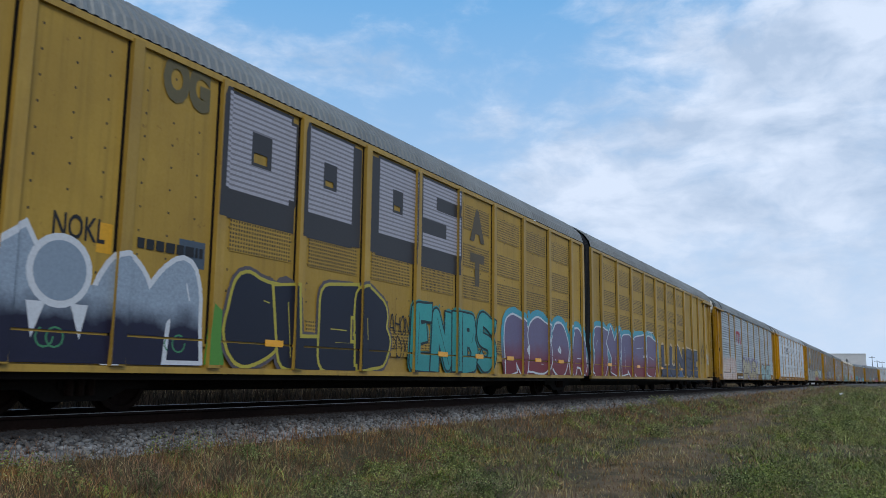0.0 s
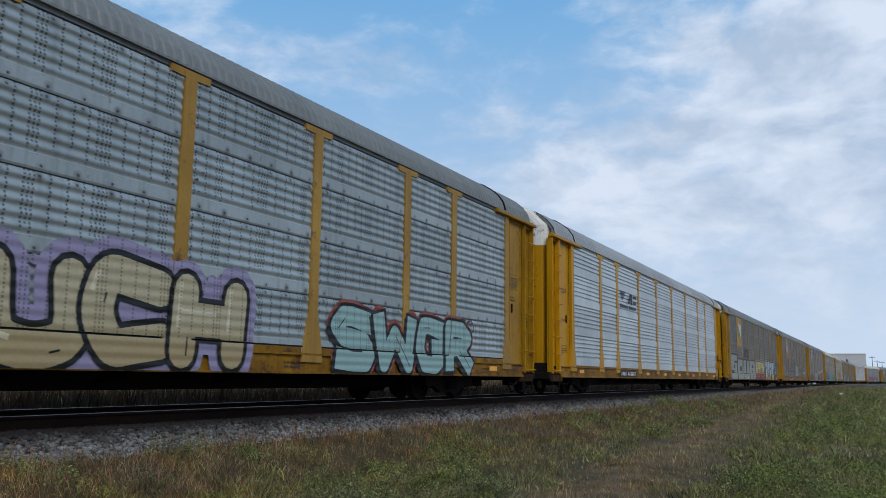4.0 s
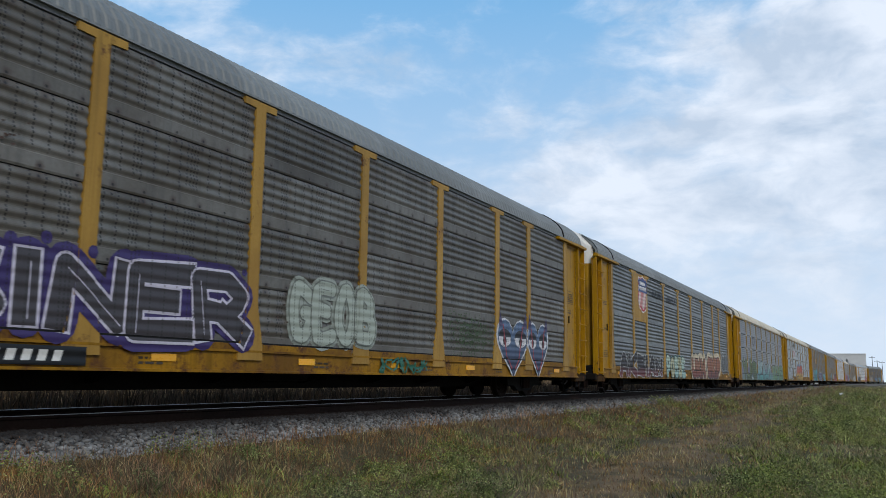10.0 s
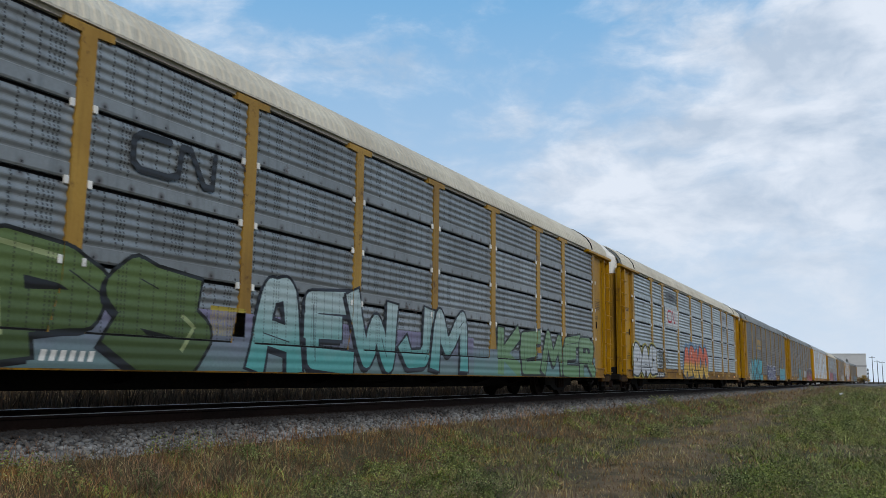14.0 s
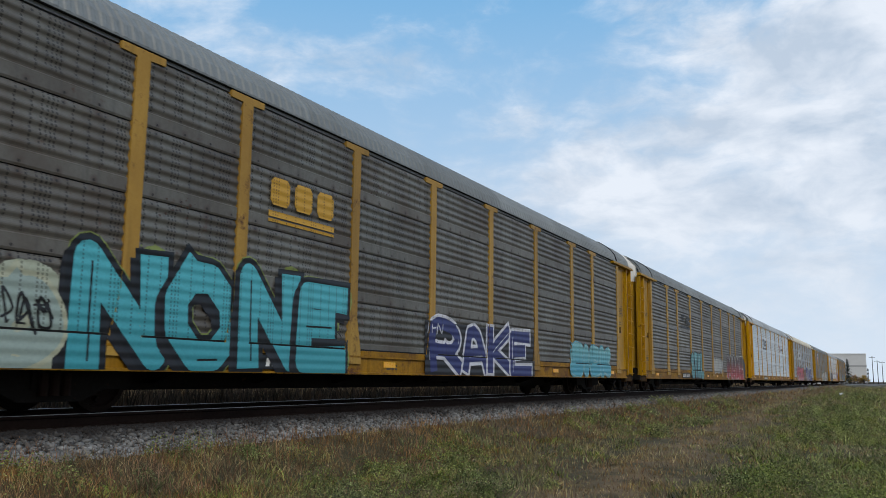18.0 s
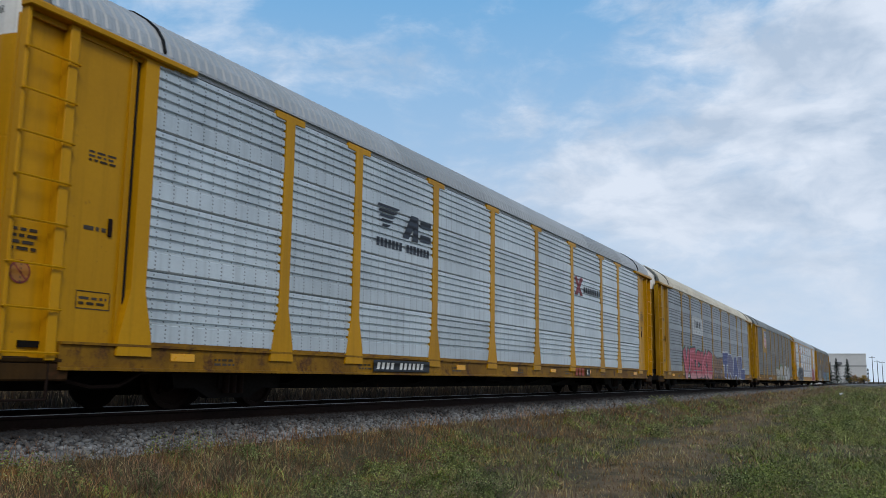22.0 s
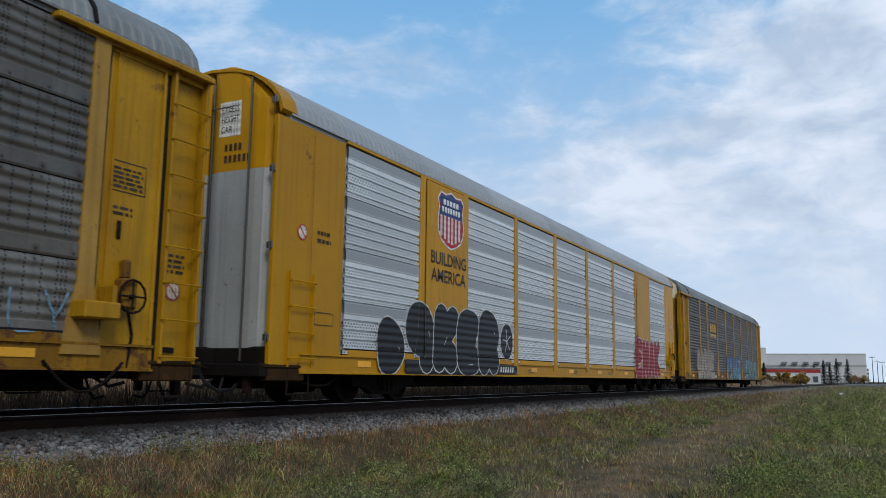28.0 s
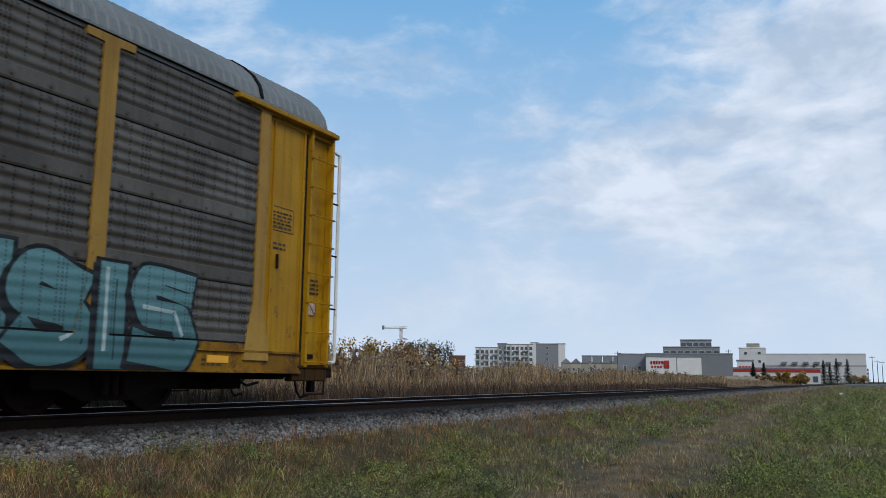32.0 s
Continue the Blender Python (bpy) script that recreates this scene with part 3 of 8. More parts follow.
    blades("weeds", x, y, rng.uniform(0.03, 0.12, len(x)) * tall * (1 + dd / 60), rng.uniform(0.010, 0.022, len(x)) * (dd / 9) ** 0.45, rng.uniform(0.3, 1.2, len(x)), WEED, "broad-leaved green weeds in clumps", "weeds")
    # bushy leafy weeds: small leaves heaped in low domes, thick away from the path and in a few clumps by the stones
    cx, cy, d = field_points(9000, 6.4, 110.0)
    lush = np.clip((cx + 2.0 + 0.035 * cy + rng.normal(0, 0.5, len(cx))) / 2.4, 0, 1)
    drift = patches(cx, cy, 0.55, 2.6)
    n = len(cx)
    keep = (rng.random(n) < 0.03 + 0.02 * lush + 0.20 * lush * (drift > 0.25) + 0.42 * (drift > 0.60)) & (cx > -7.2) & (path_wear(cx, cy) < 0.15)
    cx, cy, d, lush = cx[keep], cy[keep], d[keep], lush[keep]
    # dense dark-green drifts at the edge of the field, by the stones and beside the path
    for px, py, spread, count in DRIFTS:
        cx = np.append(cx, px + rng.normal(0, spread, count))
        cy = np.append(cy, py + rng.normal(0, spread * 1.6, count))
        d = np.append(d, np.full(count, math.hypot(px, py)))
        lush = np.append(lush, np.zeros(count))
    k = rng.integers(90, 220, len(cx))
    rad = np.repeat(rng.uniform(0.08, 0.22, len(cx)) * (1 + 0.5 * lush) * (1 + d / 50), k)
    m = k.sum()
    a, q = rng.uniform(0, 6.283, m), np.sqrt(rng.random(m))
    x, y = np.repeat(cx, k) + np.cos(a) * q * rad, np.repeat(cy, k) + np.sin(a) * q * rad
    z = ground_height(x, y) + np.sqrt(np.maximum(1 - q * q, 0.02)) * rad * 1.15 * rng.random(m) ** 0.5
    size = rng.uniform(0.007, 0.018, m) * np.repeat((d / 9) ** 0.5, k)
    u = rng.normal(size=(m, 3)) * np.array([1, 1, 0.6])
    u /= np.linalg.norm(u, axis=1)[:, None]
    v = np.cross(u, rng.normal(size=(m, 3)))
    v /= np.linalg.norm(v, axis=1)[:, None]
    p = np.stack([x, y, z], 1)
    q4 = np.stack([p - u * size[:, None], p - v * size[:, None] * 0.5, p + u * size[:, None], p + v * size[:, None] * 0.5], 1).reshape(-1, 3)
    me = mesh_from_arrays("leafy_weeds", q4, np.arange(m * 4).reshape(-1, 4), WEED)
    tagged(new("leafy_weeds", me), "bushy green weeds in low uneven heaps", "weeds", kind="stuff")
    # fallen leaves and pale bits of litter
    x, y, d = field_points(1400, 6.4, 40.0)
    keep = x > -7.3
    x, y = x[keep], y[keep]
    blades("fallen_leaves", x, y, rng.uniform(0.012, 0.03, len(x)), rng.uniform(0.015, 0.03, len(x)), rng.uniform(0.8, 2.0, len(x)), LEAF, "scattered pale and brown fallen leaves", "leaves", ground_height(x, y) + 0.03)


STALK = grass_material("brown_stalks", (0.240, 0.105, 0.055, 1), (0.180, 0.080, 0.045, 1), (0.340, 0.200, 0.110, 1), 1)
LEAF = grass_material("fallen_leaf", (0.36, 0.27, 0.12, 1), (0.24, 0.13, 0.05, 1), (0.55, 0.48, 0.33, 1), 0)
WEED = grass_material("weed_leaves", (0.100, 0.150, 0.030, 1), (0.180, 0.205, 0.056, 1), (0.330, 0.345, 0.130, 1), 1)


def far_reeds():
    n = 120000
    y = 2 + 180 * rng.random(n) ** 1.5
    x = -12.9 + bend(y) - 38 * rng.random(n) ** 1.5 * (0.5 + y / 90)
    tall = 1.45 + 1.05 * np.clip(1 - (y - 35) / 110, 0, 1)
    h = rng.uniform(0.4, 0.9, n) * tall * (1 + 0.18 * np.sin(x * 0.7 + y * 0.31)) * np.clip((-x + bend(y) - 12.2) / 4.5, 0.35, 1)
    blades("reeds", x, y, h, rng.uniform(0.014, 0.034, n) * (1 + y / 55), rng.uniform(0.0, 0.4, n), REED, "tall brown dead grass beyond the track", "grass")


def undergrowth():
    """Dead growth added at the foot of the reeds, close behind the track; its dark colour stands in for shade."""
    n = 50000
    y = 2 + 75 * rng.random(n) ** 3.2
    x = -11.7 - 2.6 * rng.random(n)
    blades("undergrowth", x, y, rng.uniform(0.25, 0.85, n), rng.uniform(0.012, 0.03, n) * (1 + y / 60), rng.uniform(0.0, 0.5, n), UNDER, "dead brown growth darkened for the shade behind the track", "grass")


# brown kept dark to paint in the shade seen beneath the cars
UNDER = grass_material("shade_dark_dead_growth", (0.082, 0.050, 0.030, 1), (0.062, 0.040, 0.026, 1), (0.150, 0.095, 0.058, 1), 1)
foreground_grass()
undergrowth()
far_reeds()


# ---------------------------------------------------------------- autorack cars
# Car space: x to the near side (face at 1.52), y from the leading end (0) to the trailing end, z from the rail head.
BODY = 28.0
POSTS = (1.78, 4.62, 6.60, 9.53, 12.43, 15.34, 18.27, 21.25, 23.28, 26.18)
SIDE = 1.508
LOW, HIGH = 0.86, 4.48           # panels from sill to eave
TIERS = 4
ROOF = ((1.50, 4.58), (1.44, 4.78), (1.31, 4.96), (1.12, 5.12), (0.88, 5.27), (0.54, 5.38), (0.0, 5.44))


def sheet(bm, w, h, kind):
    """A corrugated side sheet, w wide and h high, its face near x = 0."""
    pts = []
    if kind == "wave":
        # a flat band below, five soft ridges above
        pts = [(0.0, 0.0), (0.012, h * 0.03), (0.012, h * 0.20)]
        n = 40
        for i in range(n + 1):
            t = i / n
            pts.append((-0.0125 * math.cos(t * 5 * 2 * math.pi), h * (0.22 + 0.78 * t)))
    elif kind == "plain":
        pts = [(0.0, 0.0), (0.0, h)]
    elif kind == "line":
        # a flat band below, five narrow grooves above
        pts = [(0.004, 0.0), (0.022, 0.02), (0.022, h * 0.26), (0.012, h * 0.27)]
        for i in range(5):
            z = h * (0.32 + 0.145 * i)
            pts += [(0.014, z - 0.022), (-0.022, z - 0.012), (-0.022, z + 0.012), (0.016, z + 0.022)]
        pts.append((0.012, h))
    else:
        room = h * 0.74
        pts.append((0.012, 0.0))
        for i in range(4):
            z = room * (i + 0.5) / 4
            pts += [(0.016, z - 0.030), (-0.030, z - 0.016), (-0.030, z + 0.006), (0.016, z + 0.014)]
        pts += [(0.016, room + 0.01), (0.026, room + 0.03), (0.026, h - 0.03), (0.004, h)]
    rows = []
    for x, z in pts:
        rows.append((bm.verts.new((x, 0, z)), bm.verts.new((x, w, z))))
    for a, b in zip(rows, rows[1:]):
        bm.faces.new((a[0], a[1], b[1], b[0]))
    back = [bm.verts.new(c) for c in ((-0.05, 0, 0), (-0.05, w, 0), (-0.05, w, h), (-0.05, 0, h))]
    bm.faces.new(back[::-1])
    bm.faces.new((rows[0][0], back[0], back[1], rows[0][1]))
    bm.faces.new((rows[-1][0], rows[-1][1], back[2], back[3]))


def roof_sheet(bm, length, rib=0.2, deep=0.015):
    """A stretch of arched roof with crosswise ribs."""
    half = [(x, z) for x, z in ROOF]
    prof = half + [(-x, z) for x, z in half[-2::-1]]
    steps = []
    for i in range(int(round(length / rib))):
        steps += [(i * rib, 0.0), (i * rib + rib * 0.34, 0.0), (i * rib + rib * 0.5, deep), (i * rib + rib * 0.84, deep)]
    steps.append((length, 0.0))
    rows = []
    for y, d in steps:
        rows.append([bm.verts.new((x * (1 + d / 1.6), y, z + d * (z - 4.3))) for x, z in prof])
    for a, b in zip(rows, rows[1:]):
        for i in range(len(prof) - 1):
            bm.faces.new((a[i], a[i + 1], b[i + 1], b[i]))


def post_outline(kind):
    t = [(0.11, 4.42), (0.36, 4.43), (0.36, 4.53), (-0.36, 4.53), (-0.36, 4.43), (-0.11, 4.42)]
    if kind == "slim":
        return [(-0.17, 0.70), (0.17, 0.70), (0.12, 1.0), (0.11, 4.52), (-0.11, 4.52), (-0.12, 1.0)]
    if kind == "flared":
        return [(-0.27, 0.70), (0.27, 0.70), (0.25, 0.92), (0.115, 1.5)] + t + [(-0.115, 1.5), (-0.25, 0.92)]
    return [(-0.13, 0.78), (0.13, 0.78), (0.11, 1.0)] + t + [(-0.11, 1.0)]


def bogie(car, y):
    b = part("bogie", "bogie_bolster", lambda bm: (box(bm, -1.1, 1.1, -0.18, 0.18, 0.36, 0.66, 0.03), box(bm, -0.4, 0.4, -0.3, 0.3, 0.6, 0.75)), BLACK, car, Matrix.Translation((0, y, 0)))
    frame_side = [(-1.15, 0.50), (-1.10, 0.30), (-0.72, 0.30), (-0.42, 0.16), (0.42, 0.16), (0.72, 0.30), (1.10, 0.30), (1.15, 0.50), (1.02, 0.60), (0.62, 0.64), (0.34, 0.80), (-0.34, 0.80), (-0.62, 0.64), (-1.02, 0.60)]
    for x in (1.0, -1.0):
        part("side_frame", "side_frame", lambda bm: (prism(bm, frame_side, 0, -0.07, 0.07), box(bm, 0.07, 0.10, -0.28, 0.28, 0.30, 0.66)), BLACK, b, Matrix.Translation((x, 0, 0)))
        for dy in (-0.15, 0.0, 0.15):
            part("spring", "spring", lambda bm: bmesh.ops.create_cone(bm, cap_ends=True, segments=8, radius1=0.055, radius2=0.055, depth=0.26), RUST, b, Matrix.Translation((x + (0.12 if x > 0 else -0.12), dy, 0.36)))
    for dy in (-0.89, 0.89):
        ws = part("wheelset", "axle", lambda bm: tube(bm, (-0.95, 0, 0), (0.95, 0, 0), 0.085, 10), BLACK, b, Matrix.Translation((0, dy, 0.42)))
        WHEELS.append(ws)
        for x, s in ((0.75, 1), (-0.75, -1)):
            part("wheel", "wheel", wheel_mesh, RUST, ws, pose(x, 0, 0, 0, 0, 0 if s > 0 else 180), smooth=False)
    return b


WHEELS = []


def wheel_mesh(bm):
    """Rolling-stock wheel: flange inside, tread, dished web with a hub, and a few cast marks."""
    prof = [(-0.07, 0.0), (-0.075, 0.445), (-0.05, 0.455), (-0.035, 0.42), (0.06, 0.412), (0.062, 0.35), (0.02, 0.33), (-0.01, 0.18), (0.045, 0.14), (0.05, 0.0)]
    n = 20
    rings = []
    for x, r in prof:
        if r == 0.0:
            rings.append([bm.verts.new((x, 0, 0))])
        else:
            rings.append([bm.verts.new((x, r * math.cos(2 * math.pi * i / n), r * math.sin(2 * math.pi * i / n))) for i in range(n)])
    for a, b in zip(rings, rings[1:]):
        for i in range(n):
            j = (i + 1) % n
            if len(a) == 1:
                bm.faces.new((a[0], b[i], b[j]))
            elif len(b) == 1:
                bm.faces.new((a[j], a[i], b[0]))
            else:
                bm.faces.new((a[i], b[i], b[j], a[j]))
    for k in range(3):
        a = k * 2.1
        c = Vector((0.035, 0.25 * math.cos(a), 0.25 * math.sin(a)))
        r = bmesh.ops.create_cube(bm, size=0.06)["verts"]
        bmesh.ops.translate(bm, verts=r, vec=c)
    bmesh.ops.recalc_face_normals(bm, faces=bm.faces)


def end_pose(y, rear):
    """Pieces of the trailing end are the leading end's, turned round."""
    return Matrix.Translation((0, y, 0)) @ (Matrix.Rotation(math.pi, 4, "Z") if rear else Matrix.Identity(4))


DOOR_PLAN = ((0.045, 0.14), (0.14, 0.09), (0.26, 0.07), (1.0, 0.07), (1.15, 0.10), (1.27, 0.17), (1.335, 0.30), (1.335, 0.45), (0.045, 0.45))
DOOR_TOP = ((4.24, 1.0), (4.84, 1.0), (5.05, 0.83), (5.25, 0.68), (5.45, 0.40))


def door_leaf(bm, side, levels):
    """One leaf of an end door, its outer corner rounded; levels of height and width."""
    rings = [[bm.verts.new((side * x * k, y, z)) for x, y in DOOR_PLAN] for z, k in levels]
    n = len(DOOR_PLAN)
    for a, b in zip(rings, rings[1:]):
        for i in range(n):
            bm.faces.new((a[i], a[(i + 1) % n], b[(i + 1) % n], b[i]))
    bm.faces.new(rings[0])
    bm.faces.new(rings[-1][::-1])
    bmesh.ops.recalc_face_normals(bm, faces=bm.faces)


def roof_arch(bm, grow, y0, y1, lift=0.0, thick=0.03):
    """A band laid over the roof's arch."""
    half = [(x * grow, z + lift) for x, z in ROOF]
    out = half + [(-x, z) for x, z in half[-2::-1]]
    inner = [(x * (1 - thick / 1.5), z - thick) for x, z in out[::-1]]
    prism(bm, out + inner, 1, y0, y1)


def car_end(car, rear, length, colour, white, style="ladder"):
    """Corner ladders, pocket panels, headers and the two folding end doors."""
    m = end_pose(length, rear)
    gap = 0.14 if rear and style == "ladder" else 0.0
    wide = 0.56 if rear else 0.70
    for side in (1, -1):
        def sx(a, b):
            return (a, b) if side > 0 else (-b, -a)

        tag = ("near" if side > 0 else "far") + ("_rear" if rear else "") + style
        if style == "plain":
            # flat corner sheet with a short ladder and a seam
            cp = part("corner_panel", "corner_" + tag, lambda bm: (box(bm, *sx(1.36, 1.46), 0.03, 1.895, 0.62, 4.52, 0.02), box(bm, *sx(1.46, 1.466), 0.98, 0.99, 0.7, 4.4)), colour, car, m)
            lad = part("ladder", "ladder_rail_" + tag, lambda bm: (box(bm, *sx(1.46, 1.50), 0.42, 0.45, 0.62, 2.10), box(bm, *sx(1.46, 1.50), 1.03, 1.06, 0.62, 2.10)), colour, car, m)
            zs = (0.75, 1.15, 1.55, 1.95)
            lo, hi = 0.42, 1.06
        else:
            lo, hi = (0.02, 0.65) if rear else (0.0, 0.68)
            lad = part("ladder", "ladder_rail_" + tag, lambda bm: (box(bm, *sx(1.38, 1.51), lo, lo + 0.05, 0.62, 4.46, 0.008), box(bm, *sx(1.38, 1.51), hi - (0.05 if rear else 0.13), hi, 0.62, 4.46, 0.008), box(bm, *sx(1.34, 1.37), lo, hi, 0.60, 4.40)), colour, car, m)
            zs = tuple(0.70 + i * 0.47 for i in range(8))
            start = 0.735 if rear else 0.69
            part("corner_panel", "corner_" + tag, lambda bm: (box(bm, *sx(1.34, 1.42), start, 1.62, 0.66, 4.42, 0.015), box(bm, *sx(1.40, 1.445), start, start + 0.05, 0.66, 4.42), box(bm, *sx(1.40, 1.45), 1.50, 1.53, 0.66, 4.42)), colour, car, m)
            # solid black fillers give the corner gaps their shade
            part("door_gap", "door_gap_" + tag, lambda bm: box(bm, *sx(1.24, 1.332), 0.46, 1.62, 0.62, 4.46), RUBBER, car, m)
            if rear:
                part("door_gap", "wide_gap_" + tag, lambda bm: box(bm, *sx(1.30, 1.425), 0.652, 0.733, 0.64, 4.44), RUBBER, car, m, "black strip for the shade in the gap beside the ladder")
            part("seam", "seam_" + tag, lambda bm: box(bm, *sx(1.34, 1.425), 1.622, 1.645, 0.66, 4.42), RUBBER, car, m)
            part("header", "header_" + tag, lambda bm: (box(bm, *sx(1.40, 1.58), lo - 0.03, 2.50, 4.45, 4.53, 0.012), box(bm, *sx(1.40, 1.52), lo, 0.8, 4.53, 4.57, 0.01), box(bm, *sx(1.40, 1.44), lo, 2.50, 4.38, 4.45)), colour, car, m)
            part("latch", "latch_" + tag, lambda bm: box(bm, *sx(1.42, 1.45), 1.32, 1.38, 2.1, 2.32, 0.01), RUST, car, m)
        for z in zs:
            part("rung", "rung_" + tag, lambda bm: bent(bm, [(side * 1.49, lo, 0), (side * 1.55, lo, 0), (side * 1.55, hi, 0), (side * 1.49, hi, 0)], 0.013), colour, lad, Matrix.Translation((0, 0, z)))
        part("stirrup", "stirrup_" + tag, lambda bm: bent(bm, [(side * 1.46, lo + 0.05, 0.66), (side * 1.46, lo + 0.05, 0.20), (side * 1.46, hi - 0.05, 0.20), (side * 1.46, hi - 0.05, 0.66)], 0.016), RUST, car, m)
        if style == "plain":
            d = part("end_door", "end_leaf_" + tag, lambda bm: door_leaf(bm, side, ((0.66, 1.0), (3.70, 1.0))), SILVER_DOOR, car, m, "bare silver lower part of the end door")
            part("upper_leaf", "end_top_" + tag, lambda bm: door_leaf(bm, side, ((3.70, 1.0),) + DOOR_TOP[1:]), colour, d)
            for xx in (0.10, 0.88):
                part("door_rod", "door_rod_" + tag, lambda bm: tube(bm, (0, 0.05, 0.70), (0, 0.05, 5.2), 0.02), STEEL, d, Matrix.Translation((side * xx, 0, 0)))
        else:
            d = part("end_door", "end_leaf_" + tag, lambda bm: door_leaf(bm, side, ((0.92, 1.0), (3.04, 1.0), (3.045, 0.992), (3.06, 0.992), (3.065, 1.0), (4.24, 1.0))), SOOT_SHADED if colour is YELLOW else colour, car, m)
            part("upper_leaf", "end_top_" + tag, lambda bm: door_leaf(bm, side, DOOR_TOP), white, d, label="pale upper part of the end door")
            part("door_rod", "door_bar_" + tag, lambda bm: (tube(bm, (0, 0.075, 0.95), (0, 0.075, 5.25), 0.016), box(bm, -0.035, 0.035, 0.045, 0.12, 1.2, 1.6, 0.01), box(bm, -0.035, 0.035, 0.045, 0.12, 1.95, 2.3, 0.01), box(bm, -0.035, 0.035, 0.045, 0.12, 3.85, 4.22, 0.01)), RUST, d, Matrix.Translation((side * 0.075, 0, 0)))
            part("door_rod", "short_bar_" + tag, lambda bm: tube(bm, (side * 0.48, 0.055, 4.78), (side * 0.48, 0.055, 5.36), 0.011), STEEL, d)
            part("seam", "door_seam_" + tag, lambda bm: box(bm, *sx(0.25, 1.0), 0.067, 0.071, 3.046, 3.058), RUBBER, d)
        part("grab_iron", "grab_iron_" + tag, lambda bm: bent(bm, [(side * 0.10, 0.10, 4.74), (side * 0.10, -0.01, 4.74), (side * 0.46, -0.01, 4.74), (side * 0.46, 0.08, 4.74)], 0.012), STEEL, d)
        for z in (1.0, 2.4, 3.6, 4.7) if style == "plain" else ():
            part("hinge", "hinge_" + tag, lambda bm: (box(bm, *sx(1.33, 1.44), 0.0, 0.03, 0, 0.10, 0.006), tube(bm, (side * 1.40, 0.0, -0.03), (side * 1.40, 0.0, 0.13), 0.014)), STEEL, d, Matrix.Translation((0, 0, z)))
    part("door_slot", "door_slot", lambda bm: box(bm, -0.043, 0.043, 0.16, 0.40, 0.66, 5.40), RUBBER, car, m)
    if style == "plain":
        part("roof_cap", "roof_cap", lambda bm: roof_arch(bm, 1.01, 0.05, 0.42, 0.02, 0.05), colour, car, m, "yellow roof end cap")
    else:
        part("roof_cap", "roof_end_gap", lambda bm: roof_arch(bm, 0.985, 0.20, 0.30, -0.012, 0.04), ROOF_GREY, car, m, "grey folded end of the roof sheet")
    # coupler, draft gear and hoses
    cp = part("coupler", "coupler", lambda bm: (box(bm, -0.11, 0.11, -0.60, 1.2, 0.55, 0.80, 0.03), box(bm, -0.2, 0.14, -0.72, -0.45, 0.52, 0.84, 0.05)), BLACK, car, m)
    part("hose", "hose", lambda bm: bent(bm, [(0.45, 0.15, 0.62), (0.5, -0.1, 0.42), (0.5, -0.35, 0.30), (0.45, -0.6, 0.36)], 0.025), RUBBER, cp)
    part("air_hose", "air_hose", lambda bm: bent(bm, [(0.9, 0.2, 0.60), (0.9, 0.05, 0.40), (0.92, -0.15, 0.27), (0.9, -0.4, 0.25), (0.85, -0.62, 0.36), (0.8, -0.7, 0.50)], 0.028), RUBBER, cp)
    part("brake_pipe", "brake_pipe", lambda bm: bent(bm, [(1.30, 0.75, 0.56), (1.30, 1.0, 0.40), (1.30, 1.35, 0.33), (1.30, 1.75, 0.34), (1.30, 2.1, 0.50), (1.30, 2.6, 0.52)], 0.022), RUST, cp)
    part("uncoupling_lever", "uncoupling_lever", lambda bm: bent(bm, [(1.42, 0.02, 0.62), (1.42, -0.12, 0.50), (0.5, -0.12, 0.55), (0.15, -0.3, 0.7)], 0.016), RUST, cp)
    part("end_sill", "end_sill", lambda bm: (box(bm, -1.46, 1.46, -0.16, 0.42, 0.46, 0.66, 0.02), box(bm, -0.35, 0.35, -0.36, 0.5, 0.42, 0.9, 0.03), box(bm, -1.32, 1.32, 0.06, 0.44, 0.64, 0.918, 0.03)), BLACK, car, m)
    for side in (1, -1):
        part("bracket", "sooty_bracket", lambda bm: (box(bm, -0.05, 0.05, -0.10, 0.02, 0.22, 0.60, 0.01), box(bm, -0.11, 0.11, -0.14, -0.10, 0.50, 0.62, 0.008)), RUST, car, m @ Matrix.Translation((side * 1.12, 0, 0)))
        part("gladhand_hose", "gladhand_hose", lambda bm: bent(bm, [(0, 0.1, 0.58), (0, -0.12, 0.44), (0.02, -0.22, 0.24), (0, -0.30, 0.12), (-0.05, -0.44, 0.16)], 0.022), RUBBER, car, m @ Matrix.Translation((side * 0.72, 0, 0)))
    part("platform", "end_platform", lambda bm: (box(bm, -1.48, 1.48, -0.12, 0.80, 0.60, 0.65, 0.01), box(bm, 1.30, 1.47, 0.0, 0.9, 0.40, 0.60, 0.02), box(bm, -1.47, -1.30, 0.0, 0.9, 0.40, 0.60, 0.02)), GRIMY, car, m)


